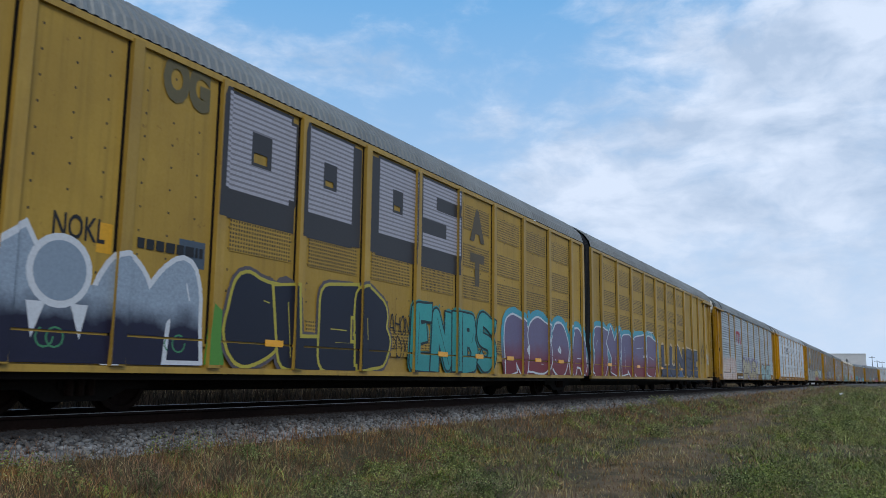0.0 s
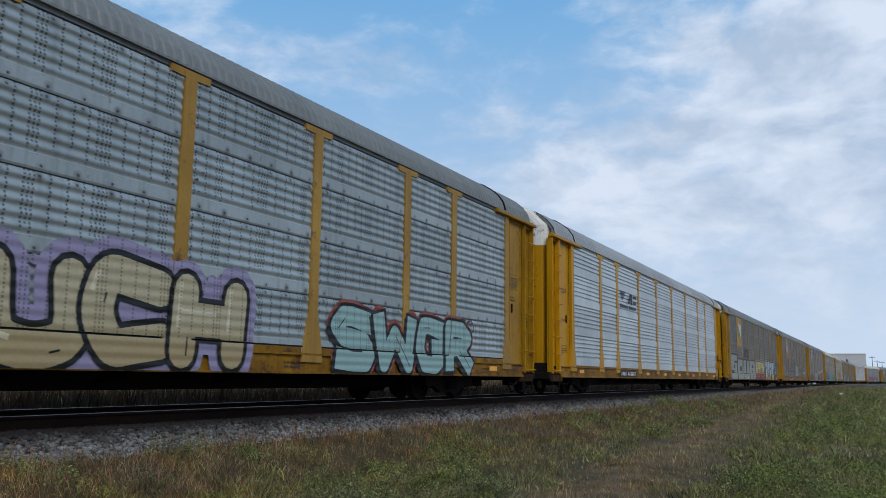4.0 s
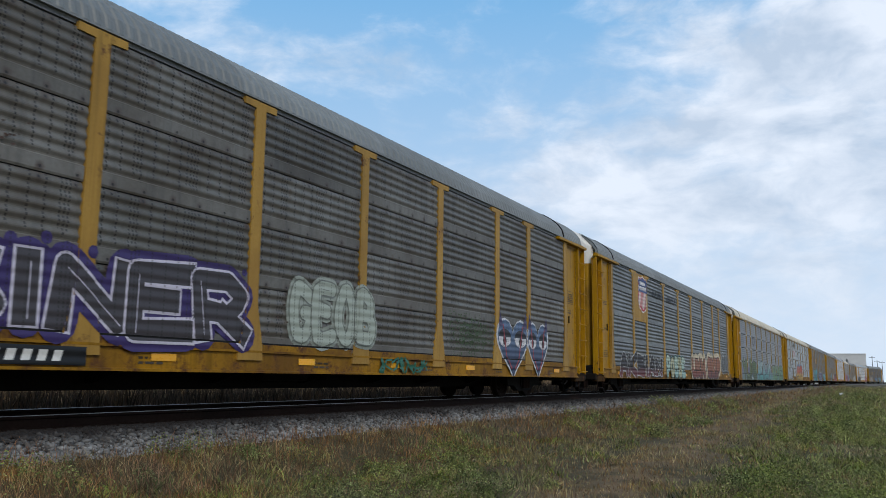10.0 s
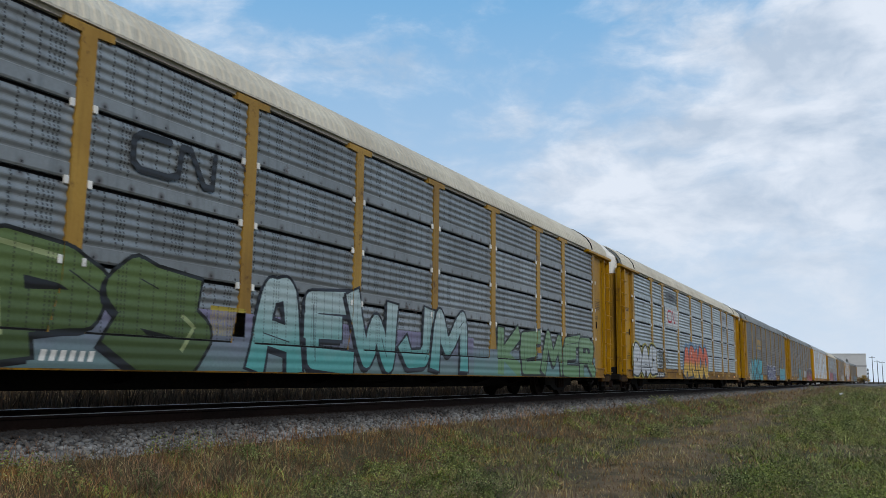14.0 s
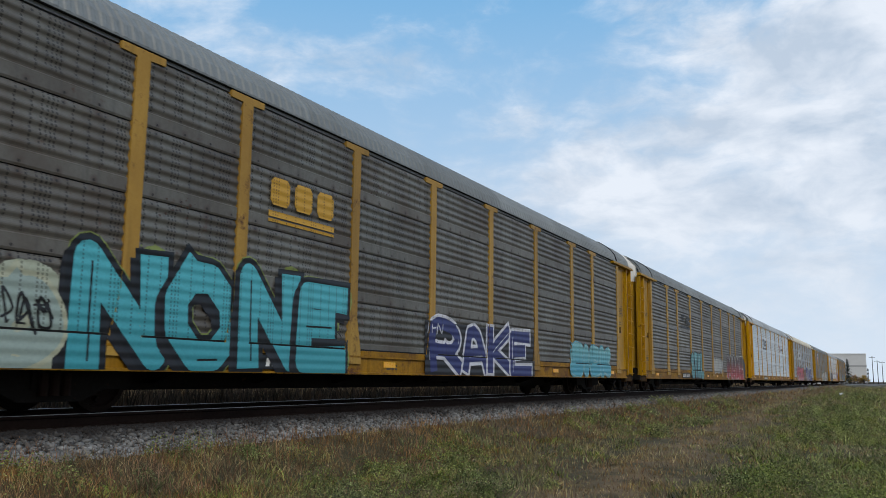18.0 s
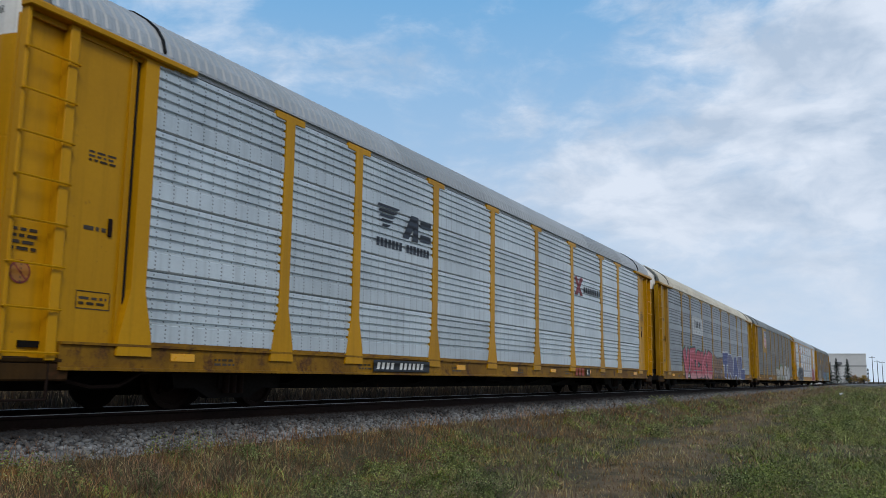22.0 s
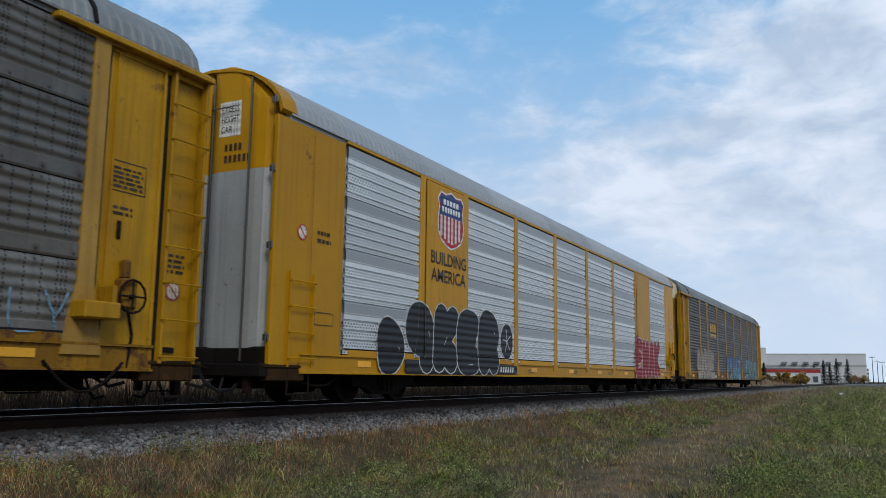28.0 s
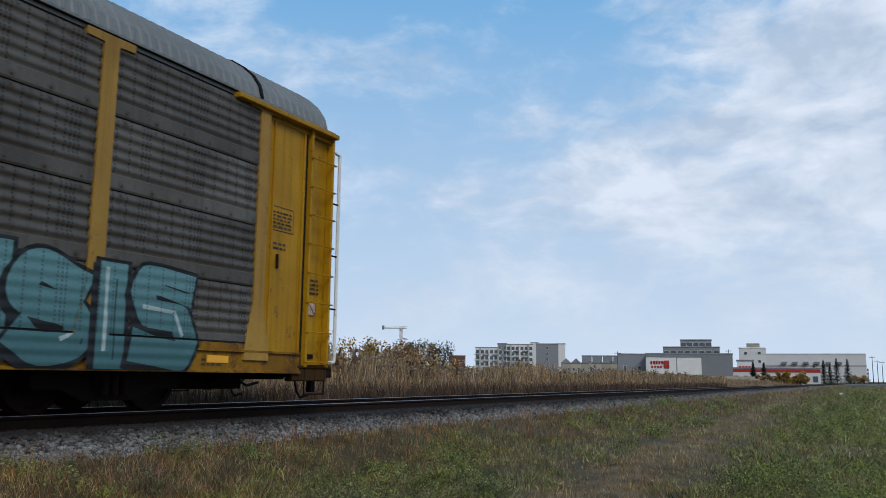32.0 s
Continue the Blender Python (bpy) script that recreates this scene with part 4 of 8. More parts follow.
def handbrake(car, y):
    """Brake housing with its wheel, rod and step on a corner panel."""
    h = part("handbrake", "handbrake_box", lambda bm: (box(bm, 1.42, 1.60, -0.12, 0.12, 1.25, 1.62, 0.03), box(bm, 1.42, 1.54, -0.05, 0.05, 1.62, 1.85, 0.02)), SILL, car, Matrix.Translation((0, y, 0)), "rusty handbrake housing")
    part("brake_wheel", "brake_wheel", lambda bm: (bent(bm, [(1.64, 0.2 * math.cos(i * 0.5236), 1.40 + 0.2 * math.sin(i * 0.5236)) for i in range(13)], 0.016), tube(bm, (1.58, 0, 1.4), (1.66, 0, 1.4), 0.03), tube(bm, (1.64, -0.2, 1.4), (1.64, 0.2, 1.4), 0.012), tube(bm, (1.64, 0, 1.2), (1.64, 0, 1.6), 0.012)), RUST, h)
    part("chain", "brake_chain", lambda bm: bent(bm, [(1.52, 0.02 - 0.12 * i, 0.62 - 0.34 * math.sin(math.pi * i / 9)) for i in range(10)], 0.02), RUST, h)
    part("brake_rod", "brake_rod", lambda bm: bent(bm, [(1.50, 0.05, 1.3), (1.50, 0.15, 0.95), (1.46, 0.12, 0.5)], 0.02), RUST, h)
    part("brake_step", "brake_step", lambda bm: (box(bm, 1.44, 1.75, -0.75, -0.25, 1.10, 1.30, 0.02), box(bm, 1.44, 1.70, -0.34, -0.28, 1.20, 1.50, 0.01)), YELLOW, h)


SILVER_DOOR = paint("bare_silver_door", (0.46, 0.48, 0.47, 1), (0.30, 0.31, 0.30, 1), 0.45, 0.3, 0.5, streak=0.4, rust=0.04)


def underframe(car, length, sill):
    part("centre_sill", ("centre_sill", length), lambda bm: (box(bm, -0.36, 0.36, 0.8, length - 0.8, 0.27, 0.86), box(bm, -1.40, 1.40, 0.3, length - 0.3, 0.76, 0.83)), BLACK, car)
    n = int(length / 2.3)
    for i in range(n):
        y = 1.6 + (length - 3.2) * i / (n - 1)
        part("crossbearer", "crossbearer", lambda bm: prism(bm, [(-1.38, 0.78), (1.38, 0.78), (1.38, 0.66), (0.5, 0.36), (-0.5, 0.36), (-1.38, 0.66)], 1, -0.05, 0.05), BLACK, car, Matrix.Translation((0, y, 0)))
    part("brake_gear", "brake_gear", lambda bm: (tube(bm, (0.75, -0.5, 0.55), (0.75, 0.7, 0.55), 0.16, 10), box(bm, 0.6, 0.95, 1.1, 1.5, 0.42, 0.76, 0.03), tube(bm, (0.85, -3.5, 0.60), (0.85, 3.5, 0.60), 0.025)), BLACK, car, Matrix.Translation((0, length / 2, 0)))
    for side in (1, -1):
        prof = [(1.40, 0.52), (1.51, 0.52), (1.51, 0.55), (1.475, 0.56), (1.475, 0.80), (1.51, 0.81), (1.51, 0.84), (1.40, 0.84)]
        part("side_sill", ("side_sill", length, side), lambda bm: prism(bm, [(side * u, v) for u, v in prof], 1, 0.75, length - 0.75), sill, car)



def standard_car(index, style):
    """One enclosed car-carrying waggon of the usual length."""
    t_front = FIRST + PITCH * (index - 1)
    car = empty("autorack_car", on_line(BASE_Y + SPEED * t_front + SLACK[index]), style["label"], "railway car", "cars of the train")
    MOVERS.append((car, t_front, SLACK[index]))
    colour, panel, roof = style.get("colour", YELLOW), style["panel"], style["roof"]
    white = style.get("white", WHITE)
    underframe(car, BODY, style.get("sill", SILL))
    bogie(car, 4.0)
    bogie(car, 24.0)
    for i in range(7):
        part("roof_panel", ("roof", style.get("rib", 0.17)), lambda bm: roof_sheet(bm, 27.44 / 7 + 0.02, (27.44 / 7 + 0.02) / round(3.94 / style.get("rib", 0.17))), roof, car, Matrix.Translation((0, 0.28 + i * 27.44 / 7, 0.0)))
    for y in (1.95, BODY - 1.95) if style.get("ends") != "plain" else ():
        part("roof_strap", "roof_strap", lambda bm: roof_arch(bm, 1.02, -0.02, 0.02, 0.03, 0.05), RUBBER, car, Matrix.Translation((0, y, 0)))
    for side in (1, -1):
        a, b = (1.36, 1.46) if side > 0 else (-1.46, -1.36)
        part("eave_rail", ("eave_rail", side), lambda bm: (box(bm, a, b, 0.3, BODY - 0.3, 4.50, 4.58), box(bm, a + 0.05 * (side > 0), b + 0.05 * side - 0.0 * side, 0.3, BODY - 0.3, 4.555, 4.585)), roof, car)
    # solid black strip that draws the shadow below the eave
    part("eave_gap", ("eave_gap", index in (8, 9, 14)), lambda bm: box(bm, 1.44, 1.503, 0.3, BODY - 0.3, 4.545 if index in (8, 9, 14) else 4.560, 4.579), RUBBER, car, label="black strip in place of the shadow under the roof edge")
    if style.get("ends") == "plain":
        part("eave_strip", "eave_strip", lambda bm: box(bm, 1.46, 1.505, 1.88, BODY - 1.88, 4.50, 4.565, 0.006), colour, car, label="yellow strip under the eave")
    h = (HIGH - LOW) / TIERS
    kind = style.get("kind", "wave")
    seam = style.get("seam", 0.012)
    plates = style.get("plates", {})
    for side in (1, -1):
        a, b = (1.36, 1.40) if side > 0 else (-1.40, -1.36)
        # added black sheet, so the slits beside the posts look like shadow
        part("inner_wall", ("inner_wall", side), lambda bm: box(bm, a, b, 1.6, BODY - 1.6, 0.84, 4.50), RUBBER, car, label="black backing that makes the shadow gaps round the panels")
    for i in range(len(POSTS) - 1):
        y0, w = POSTS[i] + 0.122, POSTS[i + 1] - POSTS[i] - 0.244
        for j in range(TIERS):
            if i in plates and j >= TIERS - plates[i]:
                wp, xp = (w + 0.22, 1.525) if plates[i] == TIERS else (w, 1.500)
                part("plate", ("sheet", round(wp, 2), "plain"), lambda bm: sheet(bm, wp, h, "plain"), colour, car, Matrix.Translation((xp, y0, LOW + j * h)), "yellow flat plate for the emblem")
            else:
                part("side_panel", ("sheet", round(w, 2), kind, seam), lambda bm: sheet(bm, w, h - seam, kind), panel, car, Matrix.Translation((1.48, y0, LOW + j * h)))
            part("side_panel", ("sheet", round(w, 2), kind, seam), lambda bm: sheet(bm, w, h - seam, kind), panel, car, pose(-1.48, y0 + w, LOW + j * h, 0, 0, 180))
    if seam > 0.03:
        for y in POSTS:
            for j in range(1, TIERS):
                for dy in (-0.19, 0.13):
                    part("clip", "panel_clip", lambda bm: box(bm, 1.475, 1.512, 0, 0.06, -0.05, 0.05, 0.006), WHITE, car, Matrix.Translation((0, y + dy, LOW + j * h - seam / 2)))
    for i in range(len(POSTS) - 1):
        w = POSTS[i + 1] - POSTS[i] - 0.56
        part("ledge", ("ledge", round(w, 2)), lambda bm: box(bm, 1.40, 1.50, 0, w, 0.82, 0.93, 0.008), style.get("sill", SILL), car, Matrix.Translation((0, POSTS[i] + 0.28, 0)))
        # black strip painting the line of shade where panel meets ledge
        part("drip_gap", ("drip_gap", round(w, 2)), lambda bm: box(bm, 1.42, 1.497, -0.05, w + 0.05, 0.932, 0.955), RUBBER, car, Matrix.Translation((0, POSTS[i] + 0.28, 0)))
    pk = style.get("post", "flared")
    for y in POSTS if style.get("ends") != "plain" else POSTS[1:-1]:
        part("post", ("post", pk), lambda bm: prism(bm, post_outline(pk), 0, 1.40, SIDE), FADED if colour is YELLOW else colour, car, Matrix.Translation((0, y, 0)))
        part("post", ("post", pk), lambda bm: prism(bm, post_outline(pk), 0, 1.40, SIDE), FADED if colour is YELLOW else colour, car, pose(0, y, 0, 0, 0, 180))
    ends = style.get("ends", "ladder")
    car_end(car, False, 0.0, colour, white, ends)
    car_end(car, True, BODY, colour, white, ends)
    if style.get("slots"):
        for a in (-0.92, 0.32):
            part("door_opening", "door_opening", lambda bm: box(bm, 0, 0.60, -0.306, -0.296, 3.02, 3.16), RUBBER, car, Matrix.Translation((a, 0, 0)), "black slot in the end door")
    if style.get("brake"):
        handbrake(car, 26.75 if ends == "ladder" else 26.95)
    return car


MOVERS = []


# the articulated pair at the head: two ochre bodies joined by a black bellows
def articulated_car():
    t_front = FIRST - PITCH
    car = empty("articulated_autorack_car", on_line(BASE_Y + SPEED * t_front), "long ochre articulated autorack car with vented panels and graffiti", "railway car", "cars of the train")
    MOVERS.append((car, t_front, SLACK[0]))
    up = 0.06
    bodies = (
        (-15.4, 5.78, (-15.2, -13.55, -12.02, -10.40, -8.54, -6.65, -4.76, -2.88, -1.00, 0.88, 2.77, 4.67, 5.72), range(3, 11)),
        (6.58, 28.06, (6.65, 7.76, 9.63, 11.53, 13.42, 15.32, 17.20, 19.09, 21.00, 22.83, 24.45, 26.10), range(1, 8)),
    )
    for y0, y1, posts, vented in bodies:
        n = int((y1 - y0) / 3.6)
        step = (y1 - y0) / n
        for i in range(n):
            part("roof_panel", ("tall_roof", round(step, 2)), lambda bm: roof_sheet(bm, step, step / round(step / 0.16), 0.018), ROOF_GREY, car, Matrix.Translation((0, y0 + i * step, up + 0.04)))
        for side in (1, -1):
            a, b = (1.40, 1.50) if side > 0 else (-1.50, -1.40)
            part("eave_rail", ("tall_eave", y0, side), lambda bm: box(bm, a, b, y0, y1, 4.58, 4.67), OCHRE, car)
            part("side_sill", ("tall_sill", y0, side), lambda bm: box(bm, a, b - 0.02 * side * (side > 0), y0, y1, 0.50, 0.58), OCHRE, car)
        for i in range(len(posts) - 1):
            w = posts[i + 1] - posts[i]
            part("side_panel", ("tall_panel", round(w, 2)), lambda bm: box(bm, 1.41, 1.455, 0, w, 0.86, 4.60), STUDDED, car, Matrix.Translation((0, posts[i], 0)))
            part("lower_panel", ("low_panel", round(w, 2)), lambda bm: box(bm, 1.36, 1.42, 0, w, 0.58, 0.86), OCHRE, car, Matrix.Translation((0, posts[i], 0)))
            part("side_panel", ("tall_panel", round(w, 2)), lambda bm: box(bm, 1.41, 1.455, 0, w, 0.86, 4.60), STUDDED, car, pose(0, posts[i] + w, 0, 0, 0, 180))
            if i in vented:
                for z0, z1 in ((1.02, 1.36), (2.22, 2.74), (2.93, 3.46), (3.78, 4.33)):
                    part("vent", ("vent", round(w, 2), round(z1 - z0, 2)), lambda bm: box(bm, 0, 0.010, 0.24, w - 0.24, 0, z1 - z0), VENT, car, Matrix.Translation((1.455, posts[i], z0)))
        for y in posts:
            part("post", "tall_post", lambda bm: prism(bm, [(-0.11, 0.58), (0.11, 0.58), (0.085, 1.1), (0.085, 4.62), (-0.085, 4.62), (-0.085, 1.1)], 0, 1.40, 1.53), OCHRE, car, Matrix.Translation((0, y, 0)))
            # black bar for the shadow line along one side of the post
            part("post_groove", "post_groove", lambda bm: box(bm, 1.44, 1.46, -0.13, -0.085, 0.9, 4.58), BLACK, car, Matrix.Translation((0, y, 0)))
            part("post", "tall_post", lambda bm: prism(bm, [(-0.11, 0.58), (0.11, 0.58), (0.085, 1.1), (0.085, 4.62), (-0.085, 4.62), (-0.085, 1.1)], 0, 1.40, 1.53), OCHRE, car, pose(0, y, 0, 0, 0, 180))
        part("centre_sill", ("tall_centre", y0), lambda bm: (box(bm, -0.4, 0.4, y0 + 0.4, y1 - 0.4, 0.26, 0.86), box(bm, -1.40, 1.40, y0 + 0.1, y1 - 0.1, 0.42, 0.52)), BLACK, car)
    prof = [(x * 0.98, z + up) for x, z in ROOF] + [(-x * 0.98, z + up) for x, z in ROOF[-2::-1]] + [(-1.46, 0.6), (1.46, 0.6)]
    bel = part("bellows", "bellows_core", lambda bm: prism(bm, [(x * 0.95, z - 0.04) for x, z in prof], 1, 5.76, 6.6), RUBBER, car, label="black rubber bellows between the bodies")
    for i in range(6):
        part("fold", "bellows_fold", lambda bm: prism(bm, prof, 1, -0.03, 0.03), RUBBER, bel, Matrix.Translation((0, 5.84 + i * 0.132, 0)))
    for y in (-12.2, 4.6, 22.6):
        bogie(car, y)
    car_end(car, False, -16.6, OCHRE, WHITE)
    car_end(car, True, 28.06, OCHRE, WHITE)
    return car


STYLES = {
    1: dict(label="autorack car with pale grey panels, yellow posts and graffiti", panel=PALE_PANEL, roof=ROOF_GREY, kind="wave"),
    2: dict(label="autorack car with silver panels and clean yellow posts", panel=GALV_PANEL, roof=ROOF_PALE, kind="line", colour=GOLD, brake=True),
    3: dict(label="autorack car with dark panels, yellow emblem plate and graffiti", panel=DARK_PANEL, roof=ROOF_GREY, kind="wave", plates={1: 2}),
    4: dict(label="autorack car with dark grey panels and a shield emblem", panel=DARK_PANEL, roof=ROOF_GREY, kind="wave", plates={1: 2}),
    5: dict(label="autorack car with grey panels, shield emblem and long graffiti", panel=SLATE_PANEL, roof=ROOF_GREY, kind="wave", plates={1: 2}),
    6: dict(label="autorack car with grey seamed panels and cream roof", panel=GREY_PANEL, roof=ROOF_WHITE, kind="wave", seam=0.05),
    7: dict(label="autorack car with pale seamed panels and cream roof", panel=PALE_PANEL, roof=ROOF_WHITE, kind="wave", seam=0.055),
    8: dict(label="autorack car with dark brown-grey panels and turquoise graffiti", panel=BROWN_PANEL, roof=ROOF_GREY, kind="wave"),
    9: dict(label="autorack car with dark panels and teal and red graffiti", panel=DARK_PANEL, roof=ROOF_GREY, kind="wave", post="flared"),
    10: dict(label="autorack car with clean silver panels and flared yellow posts", panel=GALV_PANEL, roof=ROOF_PALE, kind="line", post="flared", colour=GOLD),
    11: dict(label="autorack car with grey panels, cream roof and pink graffiti", panel=GREY_PANEL, roof=ROOF_WHITE, kind="line", post="flared", slots=True),
    12: dict(label="autorack car with dark panels, shield emblem and white graffiti", panel=DARK_PANEL, roof=ROOF_GREY, kind="wave", plates={1: 2}, brake=True),
    13: dict(label="bright yellow autorack car with white panels and a shield emblem", panel=SILVER_PANEL, roof=ROOF_PALE, kind="groove", colour=GOLD, plates={1: 4, 7: 4}, sill=GOLD, ends="plain", brake=True, post="slim"),
    14: dict(label="last autorack car with dark panels and blue graffiti", panel=UMBER_PANEL, roof=ROOF_GREY, kind="wave", white=CREAM),
}
CARS = {0: articulated_car()}
CARS.update({k: standard_car(k, s) for k, s in STYLES.items()})


# ---------------------------------------------------------------- lettering, emblems and graffiti on the cars
FACE = SIDE + 0.006


def spray(name, low, high, mid=1.2, span=0.5, rough=0.55, ribbed=True):
    """Sprayed paint that fades from one colour to another up the wall, over ribbed sheet."""
    n = Net(name)
    co = n.where(False)
    z = n.axes(co)[2]
    wob = n.noise(co, 2.0, 4)
    f = n.ramp(n.math("ADD", z, n.math("MULTIPLY", wob, 0.5)), mid + 0.25 - span, mid + 0.25 + span)
    c = n.mix(f, low, high)
    grain = n.noise(co, 26.0, 4, 0.7)
    c = n.mix(n.ramp(grain, 0.35, 0.75, 0, 0.35), c, tuple(v * 0.45 for v in low[:3]) + (1,))
    # the sheet's holes show through the paint
    y = n.axes(co)[1]
    cols = None
    for step, at in ((0.97, 0.06), (0.97, 0.27), (0.97, 0.47), (0.97, 0.53), (0.97, 0.585), (0.97, 0.80)):
        f = n.math("FRACT", n.math("ADD", n.math("DIVIDE", y, step), 0.5 - at / step))
        q = n.math("LESS_THAN", n.math("ABSOLUTE", n.math("SUBTRACT", f, 0.5)), 0.0095 / step)
        cols = q if cols is None else n.math("MAXIMUM", cols, q)
    f = n.math("LESS_THAN", n.math("FRACT", n.math("DIVIDE", z, 0.048)), 0.6)
    c = n.mix(n.math("MULTIPLY", n.math("MULTIPLY", cols, f), n.math("MULTIPLY", n.math("GREATER_THAN", z, 0.95), 0.7 if ribbed else 0.0)), c, (0.012, 0.011, 0.010, 1))
    n.put(n.bsdf.inputs["Base Color"], c)
    n.bsdf.inputs["Roughness"].default_value = rough
    wave = n.math("SINE", n.math("MULTIPLY", z, 2 * math.pi / 0.141))
    n.bump(n.math("ADD", wave, n.math("MULTIPLY", grain, 0.2)), 0.28 if ribbed else 0.0, 0.02)
    return n.mat


SPRAYS = {}
RIBBED = [False]         # whether the paint that follows lies on ribbed sheet


def colour(a, b=None, mid=1.2, span=0.45):
    key = (a, b or a, mid, span, RIBBED[0])
    if key not in SPRAYS:
        SPRAYS[key] = spray("spray_paint", lin(*a), lin(*(b or a)), mid, span, ribbed=RIBBED[0])
    return SPRAYS[key]


class Layer:
    """Flat shapes in car space (y along, z up), each a hair in front of the last."""

    def __init__(self):
        self.verts, self.faces, self.mats, self.slots = [], [], [], []
        self.x = 0.0

    def slot(self, m):
        if m not in self.slots:
            self.slots.append(m)
        return self.slots.index(m)

    def shape(self, pts, m, gap=0.0005):
        self.x += gap
        k = len(self.verts)
        self.verts += [(self.x, y, z) for y, z in pts]
        self.faces.append(tuple(range(k, k + len(pts))))
        self.mats.append(self.slot(m))

    def mesh(self, vs, fs, m, gap=0.001):
        self.x += gap
        k = len(self.verts)
        self.verts += [(self.x, y, z) for y, z in vs]
        self.faces += [tuple(i + k for i in f) for f in fs]
        self.mats += [self.slot(m)] * len(fs)

    def bar(self, y0, y1, z0, z1, m, slant=0.0):
        self.shape([(y0, z0), (y1, z0), (y1 + slant, z1), (y0 + slant, z1)], m)

    def ribbon(self, pts, w, m, gap=0.0004):
        """A thick round-ended stroke through the points."""
        p = [Vector(q) for q in pts]
        spot = [(math.cos(a * math.pi / 5) * w / 2, math.sin(a * math.pi / 5) * w / 2) for a in range(10)]
        for i, q in enumerate(p):
            self.shape([(q.x + u, q.y + v) for u, v in spot], m, 0.00006)
            if i + 1 < len(p) and (p[i + 1] - q).length > 1e-5:
                d = (p[i + 1] - q).normalized()
                n = Vector((-d.y, d.x)) * (w / 2)
                self.shape([tuple(q - n), tuple(p[i + 1] - n), tuple(p[i + 1] + n), tuple(q + n)], m, 0.00006)
        self.x += gap

    def wrap(self, tall, plates=(), wave=True):
        """Lay the paint on what it covers: sheets at the back, the sill in front of them, the posts foremost."""
        posts = TALL_POSTS if tall else POSTS
        base, post_x = (1.468, 1.534) if tall else (1.497 if wave else 1.507, 1.511)
        low_x = 1.470 if tall else 1.514
        verts, faces, mats = [], [], []

        def add(poly, x0, m):
            if len(poly) > 2:
                k = len(verts)
                verts.extend((x0 + d, y, z) for d, y, z in poly)
                faces.append(tuple(range(k, k + len(poly))))
                mats.append(m)

        for f, m in zip(self.faces, self.mats):
            poly = clip([self.verts[i] for i in f], 2, 0.585 if tall else 0.535, 9.0)
            if len(poly) < 3:
                continue
            lo, hi = min(v[1] for v in poly), max(v[1] for v in poly)
            zl, zh = min(v[2] for v in poly), max(v[2] for v in poly)
            add(poly if zl >= 0.958 else clip(poly, 2, 0.958, 9.0), base, m)
            if zl < 0.94:
                add(poly if zh <= 0.93 else clip(poly, 2, -9.0, 0.93), low_x, m)
            for p in posts:
                if p + 0.3 < lo or p - 0.3 > hi:
                    continue
                bands = ((0.58, 9.0, 0.10),) if tall else ((0.62, 0.92, 0.272), (0.92, 1.06, 0.235), (1.06, 1.21, 0.205), (1.21, 1.36, 0.172), (1.36, 1.5, 0.142), (1.5, 9.0, 0.120))
                for za, zb, half in bands:
                    add(clip(clip(poly, 1, p - half, p + half), 2, za, zb), post_x, m)
            for pa, pb in plates:
                if hi > pa and lo < pb:
                    add(clip(clip(poly, 1, pa, pb), 2, 0.86, 9.0), 1.530, m)
        self.verts, self.faces, self.mats = verts, faces, mats

    def stroke(self, pts, w, m, round_ends=False):
        """A thick stroke with square, slightly flared ends and filled joints."""
        p = [Vector(q) for q in pts]
        n = len(p)
        spot = [(math.cos(a * math.pi / 6) * w / 2, math.sin(a * math.pi / 6) * w / 2) for a in range(12)]
        for i in range(n - 1):
            d = p[i + 1] - p[i]
            if d.length < 1e-5:
                continue
            d.normalize()
            nrm = Vector((-d.y, d.x)) * (w / 2)
            a, b = p[i], p[i + 1]
            na, nb = nrm, nrm
            if i == 0 and not round_ends:
                a, na = a - d * w * 0.42, nrm * 1.15
            if i == n - 2 and not round_ends:
                b, nb = b + d * w * 0.42, nrm * 1.15
            self.shape([tuple(a - na), tuple(b - nb), tuple(b + nb), tuple(a + na)], m, 0.00003)
            if i or round_ends:
                self.shape([(p[i].x + u, p[i].y + v) for u, v in spot], m, 0.00003)
        if round_ends:
            self.shape([(p[-1].x + u, p[-1].y + v) for u, v in spot], m, 0.00003)

    def put(self, name, car, label="", x=FACE, at=None, wrap=False):
        if wrap:
            self.wrap(car is CARS[0], ((4.742, 6.70), (21.372, 23.38)) if car is CARS[13] else (), car is not CARS[11] and car is not CARS[13])
            at = Matrix.Identity(4)
        me = bpy.data.meshes.new(name)
        me.from_pydata(self.verts, [], self.faces)
        for m in self.slots:
            me.materials.append(m)
        me.polygons.foreach_set("material_index", self.mats)
        ob = new(name, me)
        ob.parent = car
        ob.matrix_basis = at if at is not None else Matrix.Translation((x, 0, 0))
        if label:
            ob["label"] = label
        if name in ("graffiti", "stencil", "lettering"):
            ob["kind"] = "stuff"
        return ob


TALL_POSTS = (-15.2, -13.55, -12.02, -10.40, -8.54, -6.65, -4.76, -2.88, -1.00, 0.88, 2.77, 4.67, 5.72, 6.65, 7.76, 9.63, 11.53, 13.42, 15.32, 17.20, 19.09, 21.00, 22.83, 24.45, 26.10)


